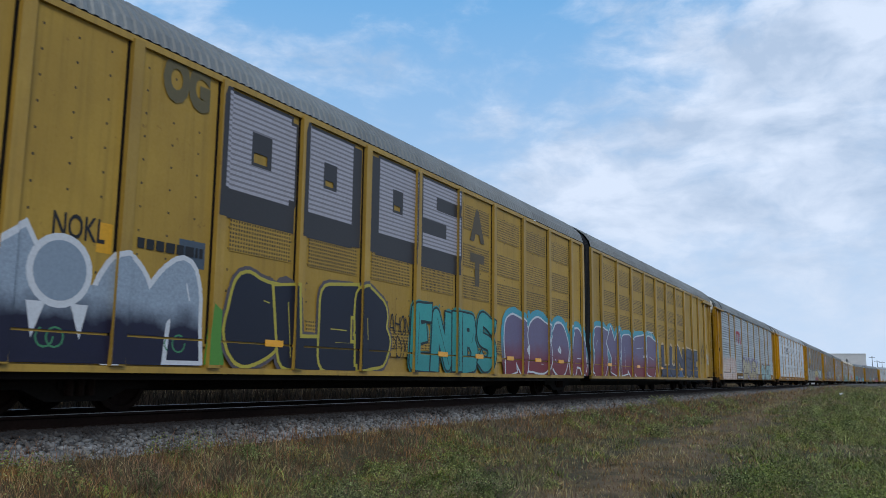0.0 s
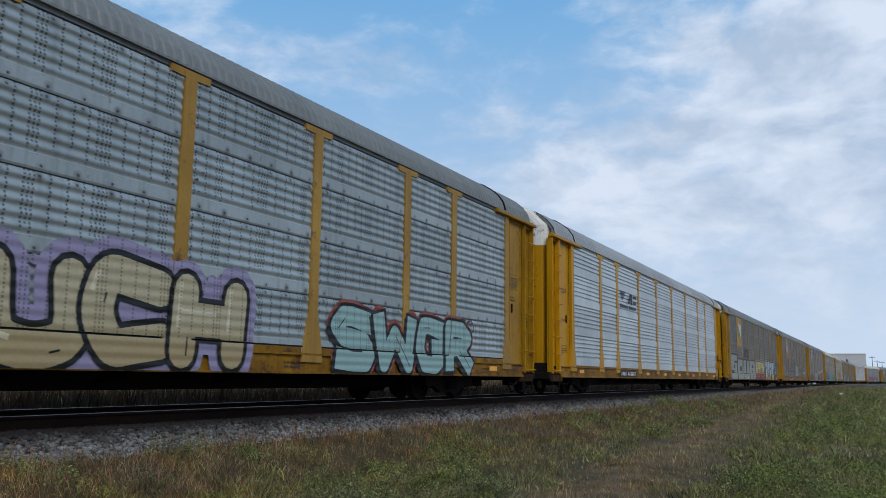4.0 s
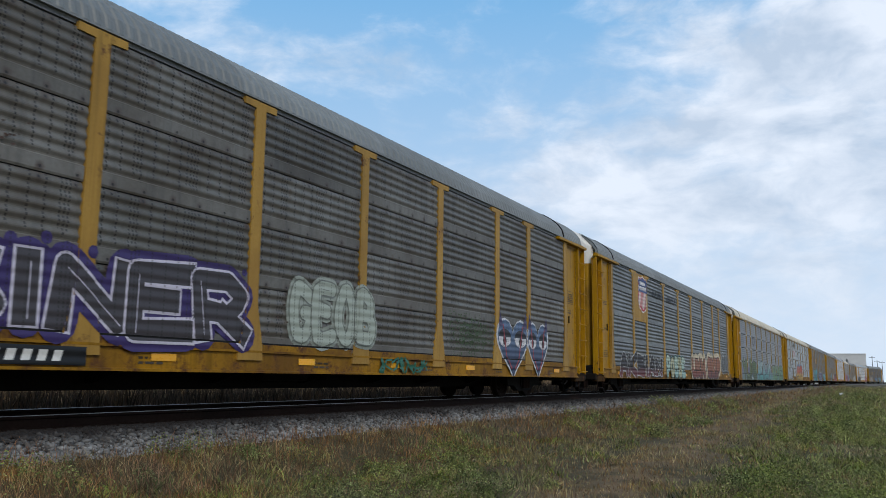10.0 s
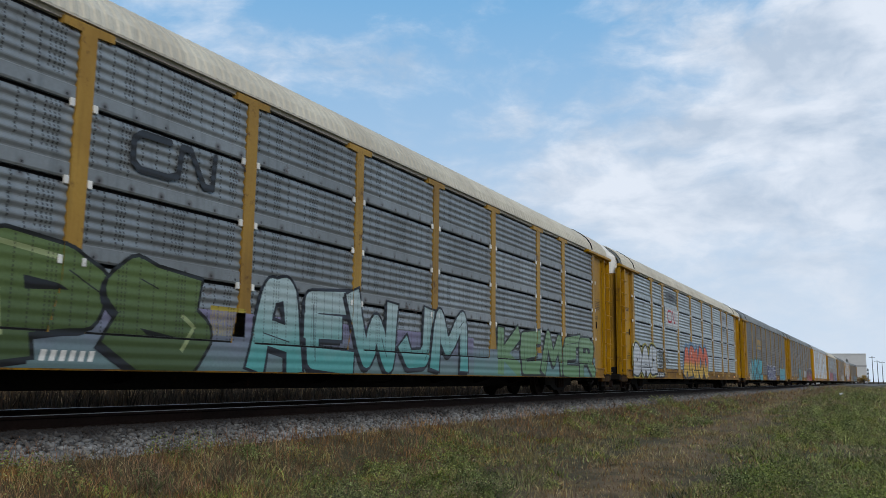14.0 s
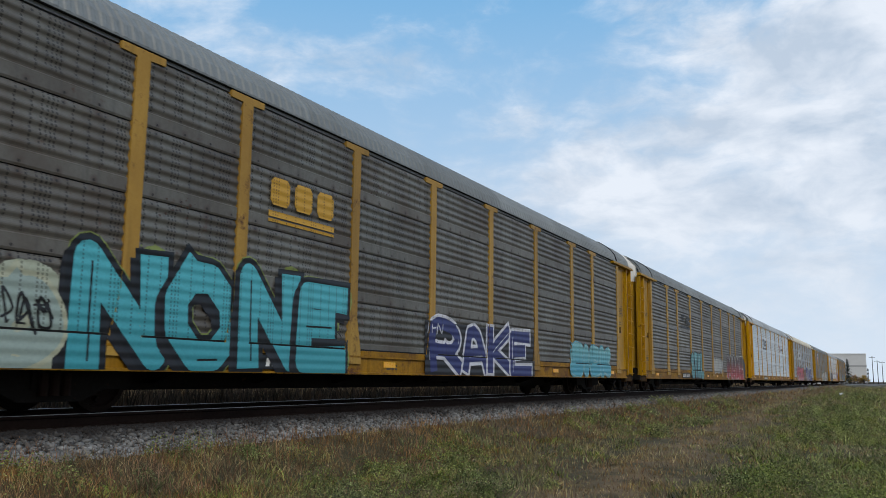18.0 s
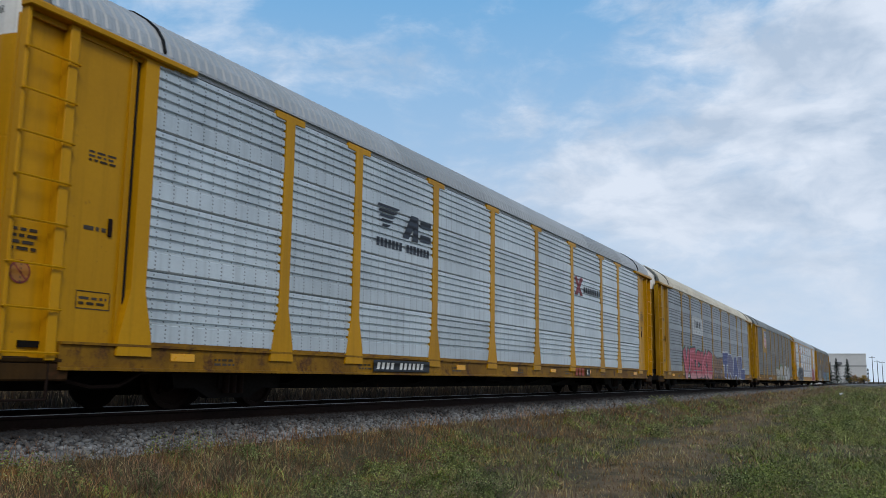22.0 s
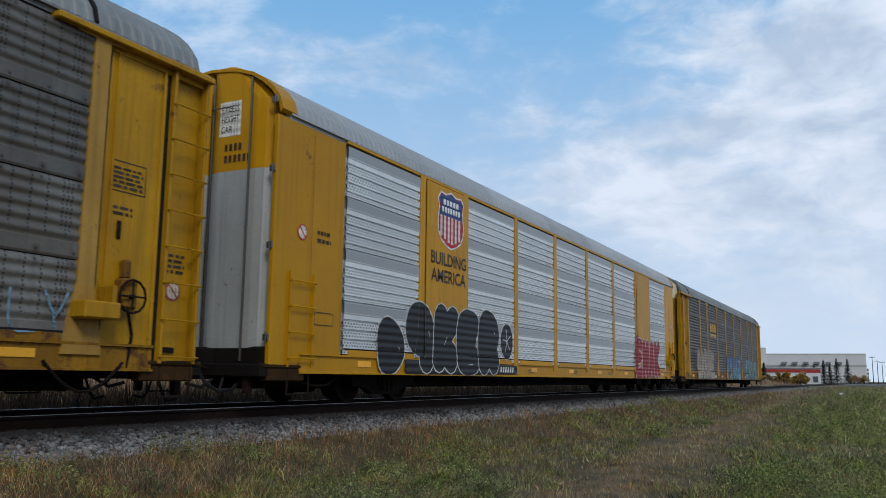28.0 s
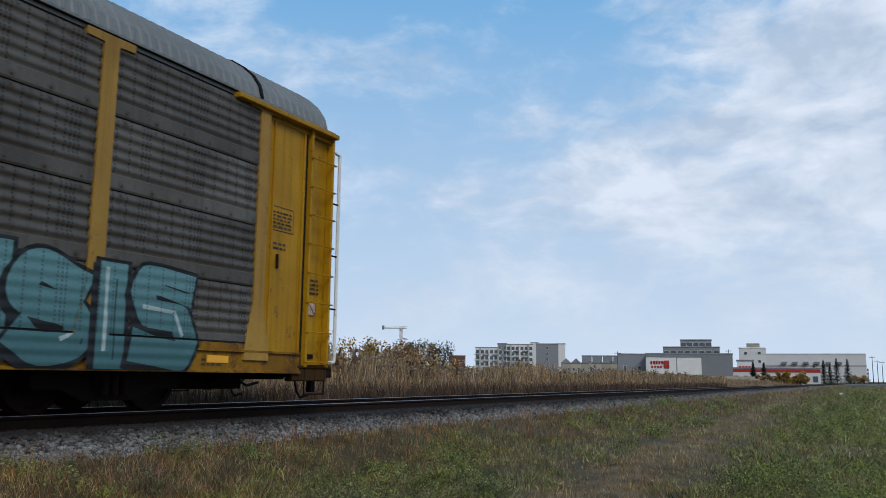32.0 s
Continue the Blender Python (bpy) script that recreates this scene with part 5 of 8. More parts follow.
def clip(poly, axis, lo, hi):
    """The piece of a flat polygon between two bounds of one axis."""
    for bound, sign in ((lo, 1.0), (hi, -1.0)):
        out = []
        for i, a in enumerate(poly):
            b = poly[(i + 1) % len(poly)]
            da, db = (a[axis] - bound) * sign, (b[axis] - bound) * sign
            if da >= 0:
                out.append(a)
            if (da > 0) != (db > 0) and abs(da - db) > 1e-12:
                t = da / (da - db)
                out.append(tuple(p + (q - p) * t for p, q in zip(a, b)))
        poly = out
        if len(poly) < 3:
            return []
    return poly


GLYPHS = {}


def glyphs(text, bold=0.0, spacing=1.0):
    """Letter outlines of the built-in font as flat vertices and faces, and their box."""
    key = (text, bold, spacing)
    if key not in GLYPHS:
        cu = bpy.data.curves.new("letters", "FONT")
        cu.body, cu.offset, cu.resolution_u, cu.space_character = text, bold, 3, spacing
        ob = bpy.data.objects.new("letters", cu)
        me = bpy.data.meshes.new_from_object(ob)
        vs = [(v.co.x, v.co.y) for v in me.vertices]
        fs = [tuple(p.vertices) for p in me.polygons]
        bpy.data.objects.remove(ob)
        bpy.data.meshes.remove(me)
        GLYPHS[key] = (vs, fs)
    return GLYPHS[key]


def fitted(text, y0, y1, z0, z1, bold=0.0, slant=0.0, spacing=1.0):
    """Letters stretched into a box; the box is that of the thin letters, so that a bolder copy makes a rim."""
    base, _ = glyphs(text, 0.0, spacing)
    vs, fs = glyphs(text, bold, spacing)
    ax, bx = min(v[0] for v in base), max(v[0] for v in base)
    az, bz = min(v[1] for v in base), max(v[1] for v in base)
    out = []
    for x, z in vs:
        u, w = (x - ax) / (bx - ax), (z - az) / (bz - az)
        out.append((y0 + (y1 - y0) * u + slant * w, z0 + (z1 - z0) * w))
    return out, fs


def curve_points(ctrl, per=5):
    """A smooth line through control points."""
    p = [Vector(c) for c in ctrl]
    p = [p[0]] + p + [p[-1]]
    out = []
    for i in range(1, len(p) - 2):
        for j in range(per):
            t = j / per
            a, b, c, d = p[i - 1], p[i], p[i + 1], p[i + 2]
            out.append(0.5 * ((2 * b) + (c - a) * t + (2 * a - 5 * b + 4 * c - d) * t * t + (3 * b - a - 3 * c + d) * t ** 3))
    out.append(p[-2])
    return [tuple(q) for q in out]


# letter forms as strokes on a grid 6 wide and 9 high; strokes are parted by a bar
FORMS = {
    "A": "00 28 39 48 60|13 53", "B": "00 09 49 57 45 05|45 63 50 00", "C": "68 39 19 06 03 10 30 61", "D": "00 09 39 66 63 30 00",
    "E": "69 09 00 60|05 45", "F": "69 09 00|05 45", "G": "68 39 19 06 03 10 40 62 64 44", "H": "00 09|60 69|05 65", "I": "30 39",
    "J": "69 63 40 10 03", "K": "00 09|69 14 60", "L": "09 00 60", "M": "00 19 33 59 60", "N": "00 09 60 69", "O": "29 06 03 20 40 63 66 49 29",
    "P": "00 09 49 67 55 44 04", "Q": "29 06 03 20 40 63 66 49 29|32 60", "R": "00 09 49 67 55 44 04|34 60", "S": "68 39 19 07 15 54 62 50 20 01",
    "T": "09 69|39 30", "U": "09 02 20 40 62 69", "V": "09 30 69", "W": "09 10 36 50 69", "X": "00 69|09 60", "Y": "09 34 69|34 30",
    "Z": "09 69 00 60", "1": "17 39 30", "2": "06 19 49 66 00 60", "3": "08 39 67 35 62 30 01", "7": "09 69 20", "8": "35 16 29 49 56 35 02 20 40 62 35", "9": "64 24 06 19 49 66 60", "#": "10 29|40 59|03 63|06 66",
}


def letter_strokes(ch, y0, y1, z0, z1, tilt=0.0, wobble=None):
    """The strokes of one letter laid into a box."""
    out = []
    for run in FORMS[ch].split("|"):
        pts = []
        for q in run.split():
            u, v = int(q[0]) / 6.0, int(q[1]) / 9.0
            if wobble:
                u, v = u + wobble(), v + wobble()
            pts.append((y0 + (y1 - y0) * u + tilt * (v - 0.5) * (y1 - y0), z0 + (z1 - z0) * v))
        out.append(pts)
    return out


def wild(car, label, text, y0, y1, z0, z1, fill, edge, seed, halo=None, shine=None, width=0.30, rim=0.06, rough=0.05, glow=0.12, x=None, drop=True, soft=False, fall=0.0, tone=None):
    """A sprayed word of heavy overlapping letters, each rimmed and shaded, over a cloud of paint that follows them.
    soft: round bubble forms; fall: how much lower the word's end stands than its start; tone: a second fill for every other letter."""
    r = random.Random(seed)
    g = Layer()
    n = len(text)
    weight = [0.55 if ch in "I1" else 1.25 if ch in "MW" else 1.0 for ch in text]
    unit = (y1 - y0) / sum(weight)
    h = z1 - z0
    w = min(width * unit, width * h * 1.05)
    rim = min(rim, w * 0.42)
    words = []
    y = y0
    for i, ch in enumerate(text):
        cell = unit * weight[i]
        pad = w * 0.46
        top = z1 - fall * i / max(1, n - 1) + r.uniform(-0.05, 0.03) * h
        foot = z0 + r.uniform(0.0, 0.05) * h
        st = letter_strokes(ch, y + pad, y + cell - pad, foot + pad, top - pad, r.uniform(-0.10, 0.10), lambda: r.uniform(-rough, rough))
        words.append([curve_points(q, 3) if soft or (len(q) > 4 and r.random() < 0.5) else q for q in st])
        y += cell
    dark = colour((26, 26, 32))
    if halo:
        for st in words:
            for q in st:
                g.stroke(q, w + rim * 2 + glow * 2 * r.uniform(0.8, 1.2), halo, True)
        # loose puffs of the background colour round the edge
        for _ in range(3 * n):
            cy, cz, q = r.uniform(y0, y1), r.choice((z1 + r.uniform(-0.1, 0.10), z0 + r.uniform(0.0, 0.5) * h)), r.uniform(0.06, 0.16) * min(1.0, glow * 6)
            g.shape([(cy + q * math.cos(k * 0.628), cz + q * math.sin(k * 0.628)) for k in range(10)], halo, 0.00002)
        g.x += 0.0008
    for i, st in enumerate(words):
        ink_fill = tone if tone and i % 2 else fill
        if drop:
            for q in st:
                g.stroke([(a - rim * 1.3, b - rim * 1.2) for a, b in q], w + rim * 1.2, dark, soft)
        for q in st:
            g.stroke(q, w + rim * 2, edge, soft)
        g.x += 0.0008
        for q in st:
            g.stroke(q, w, ink_fill, soft)
        if shine:
            g.x += 0.0004
            for q in st:
                k = r.randrange(0, max(1, len(q) - 2))
                g.stroke([(a - w * 0.24, b + w * 0.20) for a, b in q[k:k + 3]], w * 0.13, shine)
        # a crack line or two inside the letter
        q = r.choice(st)
        k = r.randrange(0, max(1, len(q) - 2))
        g.stroke([(a + w * 0.15, b - w * 0.12) for a, b in q[k:k + 2]], max(rim * 0.3, 0.012), edge)
        g.x += 0.0004
    if x is None:
        return g.put("graffiti", car, label, wrap=True)
    return g.put("graffiti", car, label, x)


def tag(car, label, text, y0, y1, z0, z1, m, width=0.03, seed=0, x=None):
    """A hand-written word in one thin line of paint."""
    r = random.Random(seed)
    g = Layer()
    cell = (y1 - y0) / len(text)
    for i, ch in enumerate(text):
        if ch == " ":
            continue
        for q in letter_strokes(ch, y0 + cell * (i + 0.08), y0 + cell * (i + 0.88), z0, z1, r.uniform(-0.15, 0.25), lambda: r.uniform(-0.07, 0.07)):
            g.ribbon(curve_points(q, 3), width * r.uniform(0.85, 1.2), m)
    if x is None:
        return g.put("graffiti", car, label, wrap=True)
    return g.put("graffiti", car, label, x)


def slab(car, label, y0, y1, z0, z1, fill, edge, cuts, rim=0.09, corner=0.22):
    """A letter as one rounded block with a heavy rim; its counters are small dark cuts given as shares of the block."""
    g = Layer()

    def rounded(grow):
        pts = []
        for cy, cz, a0 in ((y1 - corner, z1 - corner, 0), (y0 + corner, z1 - corner, 90), (y0 + corner, z0 + corner, 180), (y1 - corner, z0 + corner, 270)):
            pts += [(cy + (corner + grow) * math.cos(radians(a0 + k * 22.5)), cz + (corner + grow) * math.sin(radians(a0 + k * 22.5))) for k in range(5)]
        return pts

    g.shape(rounded(rim / 2), edge)
    g.x += 0.0008
    g.shape(rounded(-rim / 2), fill)
    g.x += 0.0008
    w, h = y1 - y0, z1 - z0
    for a, b, c, d in cuts:
        g.bar(y0 + w * a, y0 + w * b, z0 + h * c, z0 + h * d, edge, 0.02)
    g.put("graffiti", car, label, wrap=True)


def lettered(car, label, text, y0, y1, z0, z1, fill, edge, halo=None, rim=0.03, bold=0.025, slant=0.0, seed=0, spacing=1.0, shade=None):
    """A sprayed word that can be read, with a rim and optionally a shadow and a cloud behind it."""
    g = Layer()
    r = random.Random(seed)
    if halo:
        pts, m = [], 36
        for i in range(m):
            t = 2 * math.pi * i / m
            c, s = math.cos(t), math.sin(t)
            k = 1.0 + r.uniform(-0.07, 0.07)
            pts.append(((y0 + y1) / 2 + (y1 - y0) * 0.53 * k * math.copysign(abs(c) ** 0.35, c), max((z0 + z1) / 2 + (z1 - z0) * 0.55 * k * math.copysign(abs(s) ** 0.45, s), 0.53)))
        for i in range(m):
            g.shape([((y0 + y1) / 2, (z0 + z1) / 2), pts[i], pts[(i + 1) % m]], halo, 0.0)
        g.x += 0.0006
    if shade:
        vs, fs = fitted(text, y0 - 0.10, y1 - 0.10, z0 - 0.10, z1 - 0.10, bold + rim, slant, spacing)
        g.mesh(vs, fs, shade)
    vs, fs = fitted(text, y0, y1, z0, z1, bold + rim, slant, spacing)
    g.mesh(vs, fs, edge)
    vs, fs = fitted(text, y0, y1, z0, z1, bold, slant, spacing)
    g.mesh(vs, fs, fill, 0.001)
    return g.put("graffiti", car, label, wrap=True)


def plain_text(car, text, y0, y1, z0, z1, m, label="", x=1.507, name="lettering", bold=0.012):
    g = Layer()
    vs, fs = fitted(text, y0, y1, z0, z1, bold)
    g.mesh(vs, fs, m)
    return g.put(name, car, label, x)


def scrawl(car, label, y0, y1, z0, z1, m, seed, width=0.03, runs=4, x=FACE):
    """Thin looping spray lines."""
    r = random.Random(seed)
    g = Layer()
    for k in range(runs):
        a = y0 + (y1 - y0) * k / runs
        b = y0 + (y1 - y0) * (k + 1.15) / runs
        ctrl = [(r.uniform(a, b), r.uniform(z0, z1)) for _ in range(7)]
        g.ribbon(curve_points(ctrl), width * r.uniform(0.8, 1.3), m)
    if x == FACE:
        return g.put("graffiti", car, label, wrap=True)
    return g.put("graffiti", car, label, x)


def number_plate(car, y0, y1, z0=0.575, z1=0.785, groups=(4, 6), slant=0.03):
    """Black board on the sill with unreadable white characters as bars."""
    g = Layer()
    g.bar(y0, y1, z0, z1, colour((14, 14, 15)))
    total = sum(groups) + len(groups)
    step = (y1 - y0) * 0.92 / total
    y = y0 + (y1 - y0) * 0.05
    for k in groups:
        for _ in range(k):
            g.bar(y, y + step * 0.58, z0 + 0.045, z1 - 0.045, colour((225, 225, 220)), slant)
            y += step
        y += step
    return g.put("number_board", car, "black board with white characters", 1.512)


def reflector(car, y, z=0.70, w=0.45):
    part("reflector", "reflector", lambda bm: box(bm, 0, 0.012, 0, w, 0, 0.10, 0.003), REFLECT, car, Matrix.Translation((1.476, y, z - 0.05)), "bright yellow reflective strip")


REFLECT = paint("yellow_reflector", (0.85, 0.42, 0.01, 1), (0.70, 0.33, 0.01, 1), 0.3, vary=0.3)


def bar_block(car, y0, y1, z0, z1, m, rows, seed, x=FACE, name="stencil", label=""):
    """Small unreadable stencilling as rows of bars."""
    r = random.Random(seed)
    g = Layer()
    for i in range(rows):
        zz = z1 - (z1 - z0) * (i + 0.8) / rows
        y = y0
        while y < y1 - 0.02:
            w = r.uniform(0.04, 0.16)
            g.bar(y, min(y + w, y1), zz, zz + (z1 - z0) / rows * 0.5, m)
            y += w + 0.03
    return g.put(name, car, label, x)


def shield(car, y0, y1, z0, z1, x=1.505):
    """Shield emblem: blue field with two rows of white bars over red and white stripes, white rim."""
    w, h = y1 - y0, z1 - z0
    out = ((0.10, 0.96), (0.0, 0.84), (0.05, 0.72), (0.02, 0.56), (0.0, 0.40), (0.03, 0.26), (0.12, 0.14), (0.28, 0.06), (0.50, 0.0), (0.72, 0.06), (0.88, 0.14), (0.97, 0.26), (1.0, 0.40), (0.98, 0.56), (0.95, 0.72), (1.0, 0.84), (0.90, 0.96), (0.70, 0.94), (0.50, 1.0), (0.30, 0.94))
    def pts(k):
        return [(y0 + w * (0.5 + (a - 0.5) * k), z0 + h * (0.5 + (b - 0.5) * k)) for a, b in out]
    g = Layer()
    g.shape(pts(1.0), colour((232, 232, 228)))
    g.shape(pts(0.94), colour((186, 36, 44)))
    for i in range(6):
        a = 0.10 + i * 0.135
        lo = 0.09 + abs(a + 0.03 - 0.5) * 0.30
        g.bar(y0 + w * a, y0 + w * (a + 0.072), z0 + h * lo, z0 + h * 0.56, colour((226, 224, 218)))
    top = [(0.12, 0.92), (0.05, 0.84), (0.10, 0.72), (0.06, 0.56), (0.94, 0.56), (0.90, 0.72), (0.95, 0.84), (0.88, 0.92), (0.70, 0.90), (0.50, 0.96), (0.30, 0.90)]
    g.shape([(y0 + w * a, z0 + h * b) for a, b in top], colour((34, 62, 124)))
    for row, count, zz in ((0, 5, 0.745), (1, 7, 0.615)):
        span = 0.60 if count == 5 else 0.70
        for i in range(count):
            a = 0.5 - span / 2 + span * i / count
            g.bar(y0 + w * a, y0 + w * (a + span / count * 0.72), z0 + h * zz, z0 + h * (zz + 0.095), colour((236, 236, 234)))
    return g.put("emblem", car, "red, white and blue shield emblem", x)


def striped_silver():
    """Silver spray over a louvred sheet: fine level lines."""
    n = Net("striped_silver_spray")
    co = n.where(False)
    z = n.axes(co)[2]
    f = n.math("LESS_THAN", n.math("FRACT", n.math("DIVIDE", z, 0.075)), 0.42)
    c = n.mix(n.math("MULTIPLY", f, 0.65), lin(168, 168, 180), lin(74, 72, 78))
    c = n.mix(n.ramp(n.noise(co, 18.0, 5, 0.7), 0.4, 0.75, 0, 0.4), c, lin(120, 116, 112))
    n.put(n.bsdf.inputs["Base Color"], c)
    n.bsdf.inputs["Roughness"].default_value = 0.5
    return n.mat


STRIPED = striped_silver()
# articulated pair
c0 = CARS[0]
grey_ink, ink, dirty = colour((60, 58, 50)), colour((24, 24, 26)), colour((150, 150, 140))
lettered(c0, "faded grey two-letter tag", "OG", -11.52, -10.73, 4.08, 4.62, colour((96, 88, 56)), colour((110, 100, 60)), rim=0.02, bold=0.05)
BLOCKS = {
    "D": ((0.0, 0.36, 0.0, 1.0), (0.36, 0.92, 0.68, 1.0), (0.36, 0.92, 0.0, 0.32), (0.64, 1.0, 0.07, 0.93)),
    "O": ((0.0, 0.36, 0.0, 1.0), (0.36, 0.64, 0.66, 1.0), (0.36, 0.64, 0.0, 0.34), (0.64, 1.0, 0.0, 1.0)),
    "S": ((0.0, 1.0, 0.80, 1.0), (0.0, 0.36, 0.42, 0.80), (0.0, 1.0, 0.42, 0.60), (0.64, 1.0, 0.18, 0.42), (0.0, 1.0, 0.0, 0.20)),
}


def block_letter(car, ch, y0, y1, z0, z1, fill, shade):
    """A square-cut letter with a heavy drop shadow."""
    e = Layer()
    w, h = y1 - y0, z1 - z0
    bars = [(y0 + w * a, y0 + w * b, z0 + h * c, z0 + h * d) for a, b, c, d in BLOCKS[ch]]
    e.bar(y0 - 0.10, y1 + 0.02, z0 - 0.42, z0 + 0.1, shade)
    for a, b, c, d in bars:
        e.shape([(a - 0.10, c - 0.30), (b - 0.04, c - 0.30), (b + 0.05, c - 0.05), (b + 0.05, d + 0.05), (a - 0.05, d + 0.05), (a - 0.10, d - 0.1)], shade, 0.00005)
    e.x += 0.0006
    for a, b, c, d in bars:
        e.bar(a, b, c, d, fill)
    e.put("graffiti", car, "huge silver block letter with a dark shadow", wrap=True)


for ch, a, b in (("D", -10.38, -8.72), ("O", -8.47, -7.08), ("O", -6.22, -4.83), ("S", -4.54, -2.88)):
    block_letter(c0, ch, a + 0.02, b - 0.02, 3.10, 4.50, STRIPED, colour((52, 50, 52)))
for ch, z in (("A", 3.62), ("T", 2.60)):
    lettered(c0, "dark stencilled letter", ch, -2.22, -1.62, z, z + 0.62, colour((78, 66, 40)), colour((86, 74, 44)), rim=0.01, bold=0.06)
plain_text(c0, "NOKL", -13, -12.29, 2.0, 2.28, ink, x=1.462)
g = Layer()
g.bar(-12.40, -12.18, 1.89, 2.25, colour((214, 160, 20)))
g.bar(-11.10, -10.62, 1.89, 2.25, colour((70, 84, 100)))
g.put("patch", c0, "brighter repainted patches", 1.458)
bar_block(c0, -11.8, -10.67, 1.98, 2.24, ink, 1, 5, 1.466)
scrawl(c0, "thin black tag", 24.53, 25.79, 1.2, 2.3, ink, 43, 0.035, 3)
scrawl(c0, "thin white tag", 26.37, 27.23, 1.25, 2.1, colour((190, 196, 190)), 44, 0.035, 3, 1.475)
g = Layer()
g.bar(-14.95, -10.62, 0.60, 1.50, colour((20, 20, 48), (150, 166, 184), 1.24, 0.16))
g.put("graffiti", c0, "ground of navy fading up to silver", wrap=True)
fade = colour((20, 20, 50), (150, 166, 184), 1.24, 0.16)
chalk = colour((206, 212, 220))
wild(c0, "silver letter fading to navy with white rims", "Y", -14.95, -13.15, 0.60, 1.98, fade, chalk, 3, None, width=0.34, rim=0.07, drop=False)
wild(c0, "silver letter fading to navy with white rims", "M", -12.55, -10.60, 0.60, 1.92, fade, chalk, 5, None, width=0.36, rim=0.07, drop=False)
g = Layer()
for q, m in ((0.42, chalk), (0.34, colour((136, 152, 170)))):
    g.shape([(-12.86 + q * 1.02 * math.cos(k * 0.2618), 1.62 + q * math.sin(k * 0.2618)) for k in range(24)], m, 0.001)
for k in (-0.28, 0.28):
    g.shape([(-12.86 + k - 0.12, 1.26), (-12.86 + k + 0.12, 1.26), (-12.86 + k * 1.1, 0.86)], chalk)
g.put("graffiti", c0, "silver disc with a white ring and fangs", wrap=True)
for a in (-13.0, -11.15):
    g = Layer()
    for k in (0.0, 0.13):
        g.ribbon([(a + k + 0.11 * math.cos(q * 0.5236), 0.88 + 0.11 * math.sin(q * 0.5236)) for q in range(13)], 0.022, colour((70, 132, 92)))
    g.put("graffiti", c0, "two linked green rings", wrap=True)
g = Layer()
g.shape([(-10.55, 0.62), (-10.15, 0.62), (-10.28, 1.35), (-10.45, 1.45)], colour((84, 140, 52)))
g.put("graffiti", c0, "bright green streak", wrap=True)
g = Layer()
for a, b in ((-7.08, -6.82), (-6.48, -6.22)):
    g.bar(a, b, 2.72, 4.50, colour((52, 50, 52)))
g.put("graffiti", c0, "dark sides of the block letters", wrap=True)
wild(c0, "dark navy letters with a yellow rim", "GLEB", -10.12, -5.75, 0.60, 1.92, colour((18, 22, 42)), colour((176, 166, 60)), 11, colour((84, 78, 84)), width=0.42, rim=0.055, glow=0.06, drop=False, rough=0.07)
tag(c0, "thin black tag", "AHON", -5.74, -4.98, 1.30, 1.62, ink, 0.025, 4)
tag(c0, "thin black tag", "PDX", -5.70, -5.05, 0.86, 1.20, ink, 0.025, 5)
wild(c0, "teal letters with black edges", "ENIBS", -4.92, -1.03, 0.60, 1.88, colour((60, 140, 140), (64, 158, 156)), colour((18, 40, 44)), 23, colour((60, 140, 140)), width=0.36, rim=0.045, glow=0.03, drop=False)
haze, plum, pale = colour((104, 34, 42), (70, 160, 184), 1.15, 0.35), colour((116, 40, 52), (104, 100, 134), 1.15, 0.28), colour((202, 212, 220))
wild(c0, "purple and maroon letters with white rims over sky blue", "RS", -0.25, 2.78, 0.58, 2.05, plum, pale, 31, haze, width=0.40, rim=0.05, glow=0.16, drop=False)
wild(c0, "purple and maroon letters with white rims over sky blue", "OA", 2.78, 6.05, 0.58, 2.02, plum, pale, 32, haze, width=0.42, rim=0.06, glow=0.16, drop=False, soft=True)
for cy, cz in ((3.72, 1.26), (1.2, 1.2)):
    g = Layer()
    for q, m in ((0.40, pale), (0.26, colour((84, 150, 160))), (0.11, pale)):
        g.shape([(cy + q * math.cos(k * 0.3142), cz + q * math.sin(k * 0.3142)) for k in range(20)], m, 0.0012)
    g.put("graffiti", c0, "white and turquoise rings", wrap=True)
wild(c0, "purple and maroon letters with white rims over sky blue", "SYRES", 6.7, 15.2, 0.58, 2.10, plum, pale, 37, haze, width=0.42, rim=0.05, glow=0.18, drop=False)
rs = random.Random(7)
for name, a, b in (("sky blue paint spots", 0.0, 5.7), ("sky blue paint spots", 6.9, 14.6)):
    g = Layer()
    for k in range(14):
        cy, cz, q = rs.uniform(a, b), rs.uniform(1.95, 2.25), rs.uniform(0.03, 0.10)
        g.shape([(cy + q * math.cos(v * 0.628), cz + q * math.sin(v * 0.628)) for v in range(10)], pale if k % 3 == 0 else colour((70, 160, 184)), 0.00005)
    g.put("graffiti", c0, name, wrap=True)
tag(c0, "thin white tag", "OTR", 13.85, 14.9, 2.02, 2.36, pale, 0.035, 8)
wild(c0, "slate grey letters on a blue base", "LUNSE", 16.30, 23.9, 0.66, 1.92, colour((62, 66, 88)), colour((24, 24, 38)), 41, colour((196, 176, 140)), width=0.26, rim=0.05, glow=0.08)
g = Layer()
g.shape([(16.1, 0.62), (24.1, 0.62), (23.7, 0.90), (16.5, 0.90)], colour((54, 92, 136)))
g.put("graffiti", c0, "blue base under the slate letters", wrap=True)
for y in (-9.3, -3.8, -2.0, -0.2, 1.7, 3.5, 8.4, 12.2, 16.0, 19.9):
    reflector(c0, y, 0.96, 0.42)

# 1: pale grey car
RIBBED[0] = True
ink = colour((24, 24, 26))
c1 = CARS[1]
g = Layer()
red = colour((176, 34, 44))
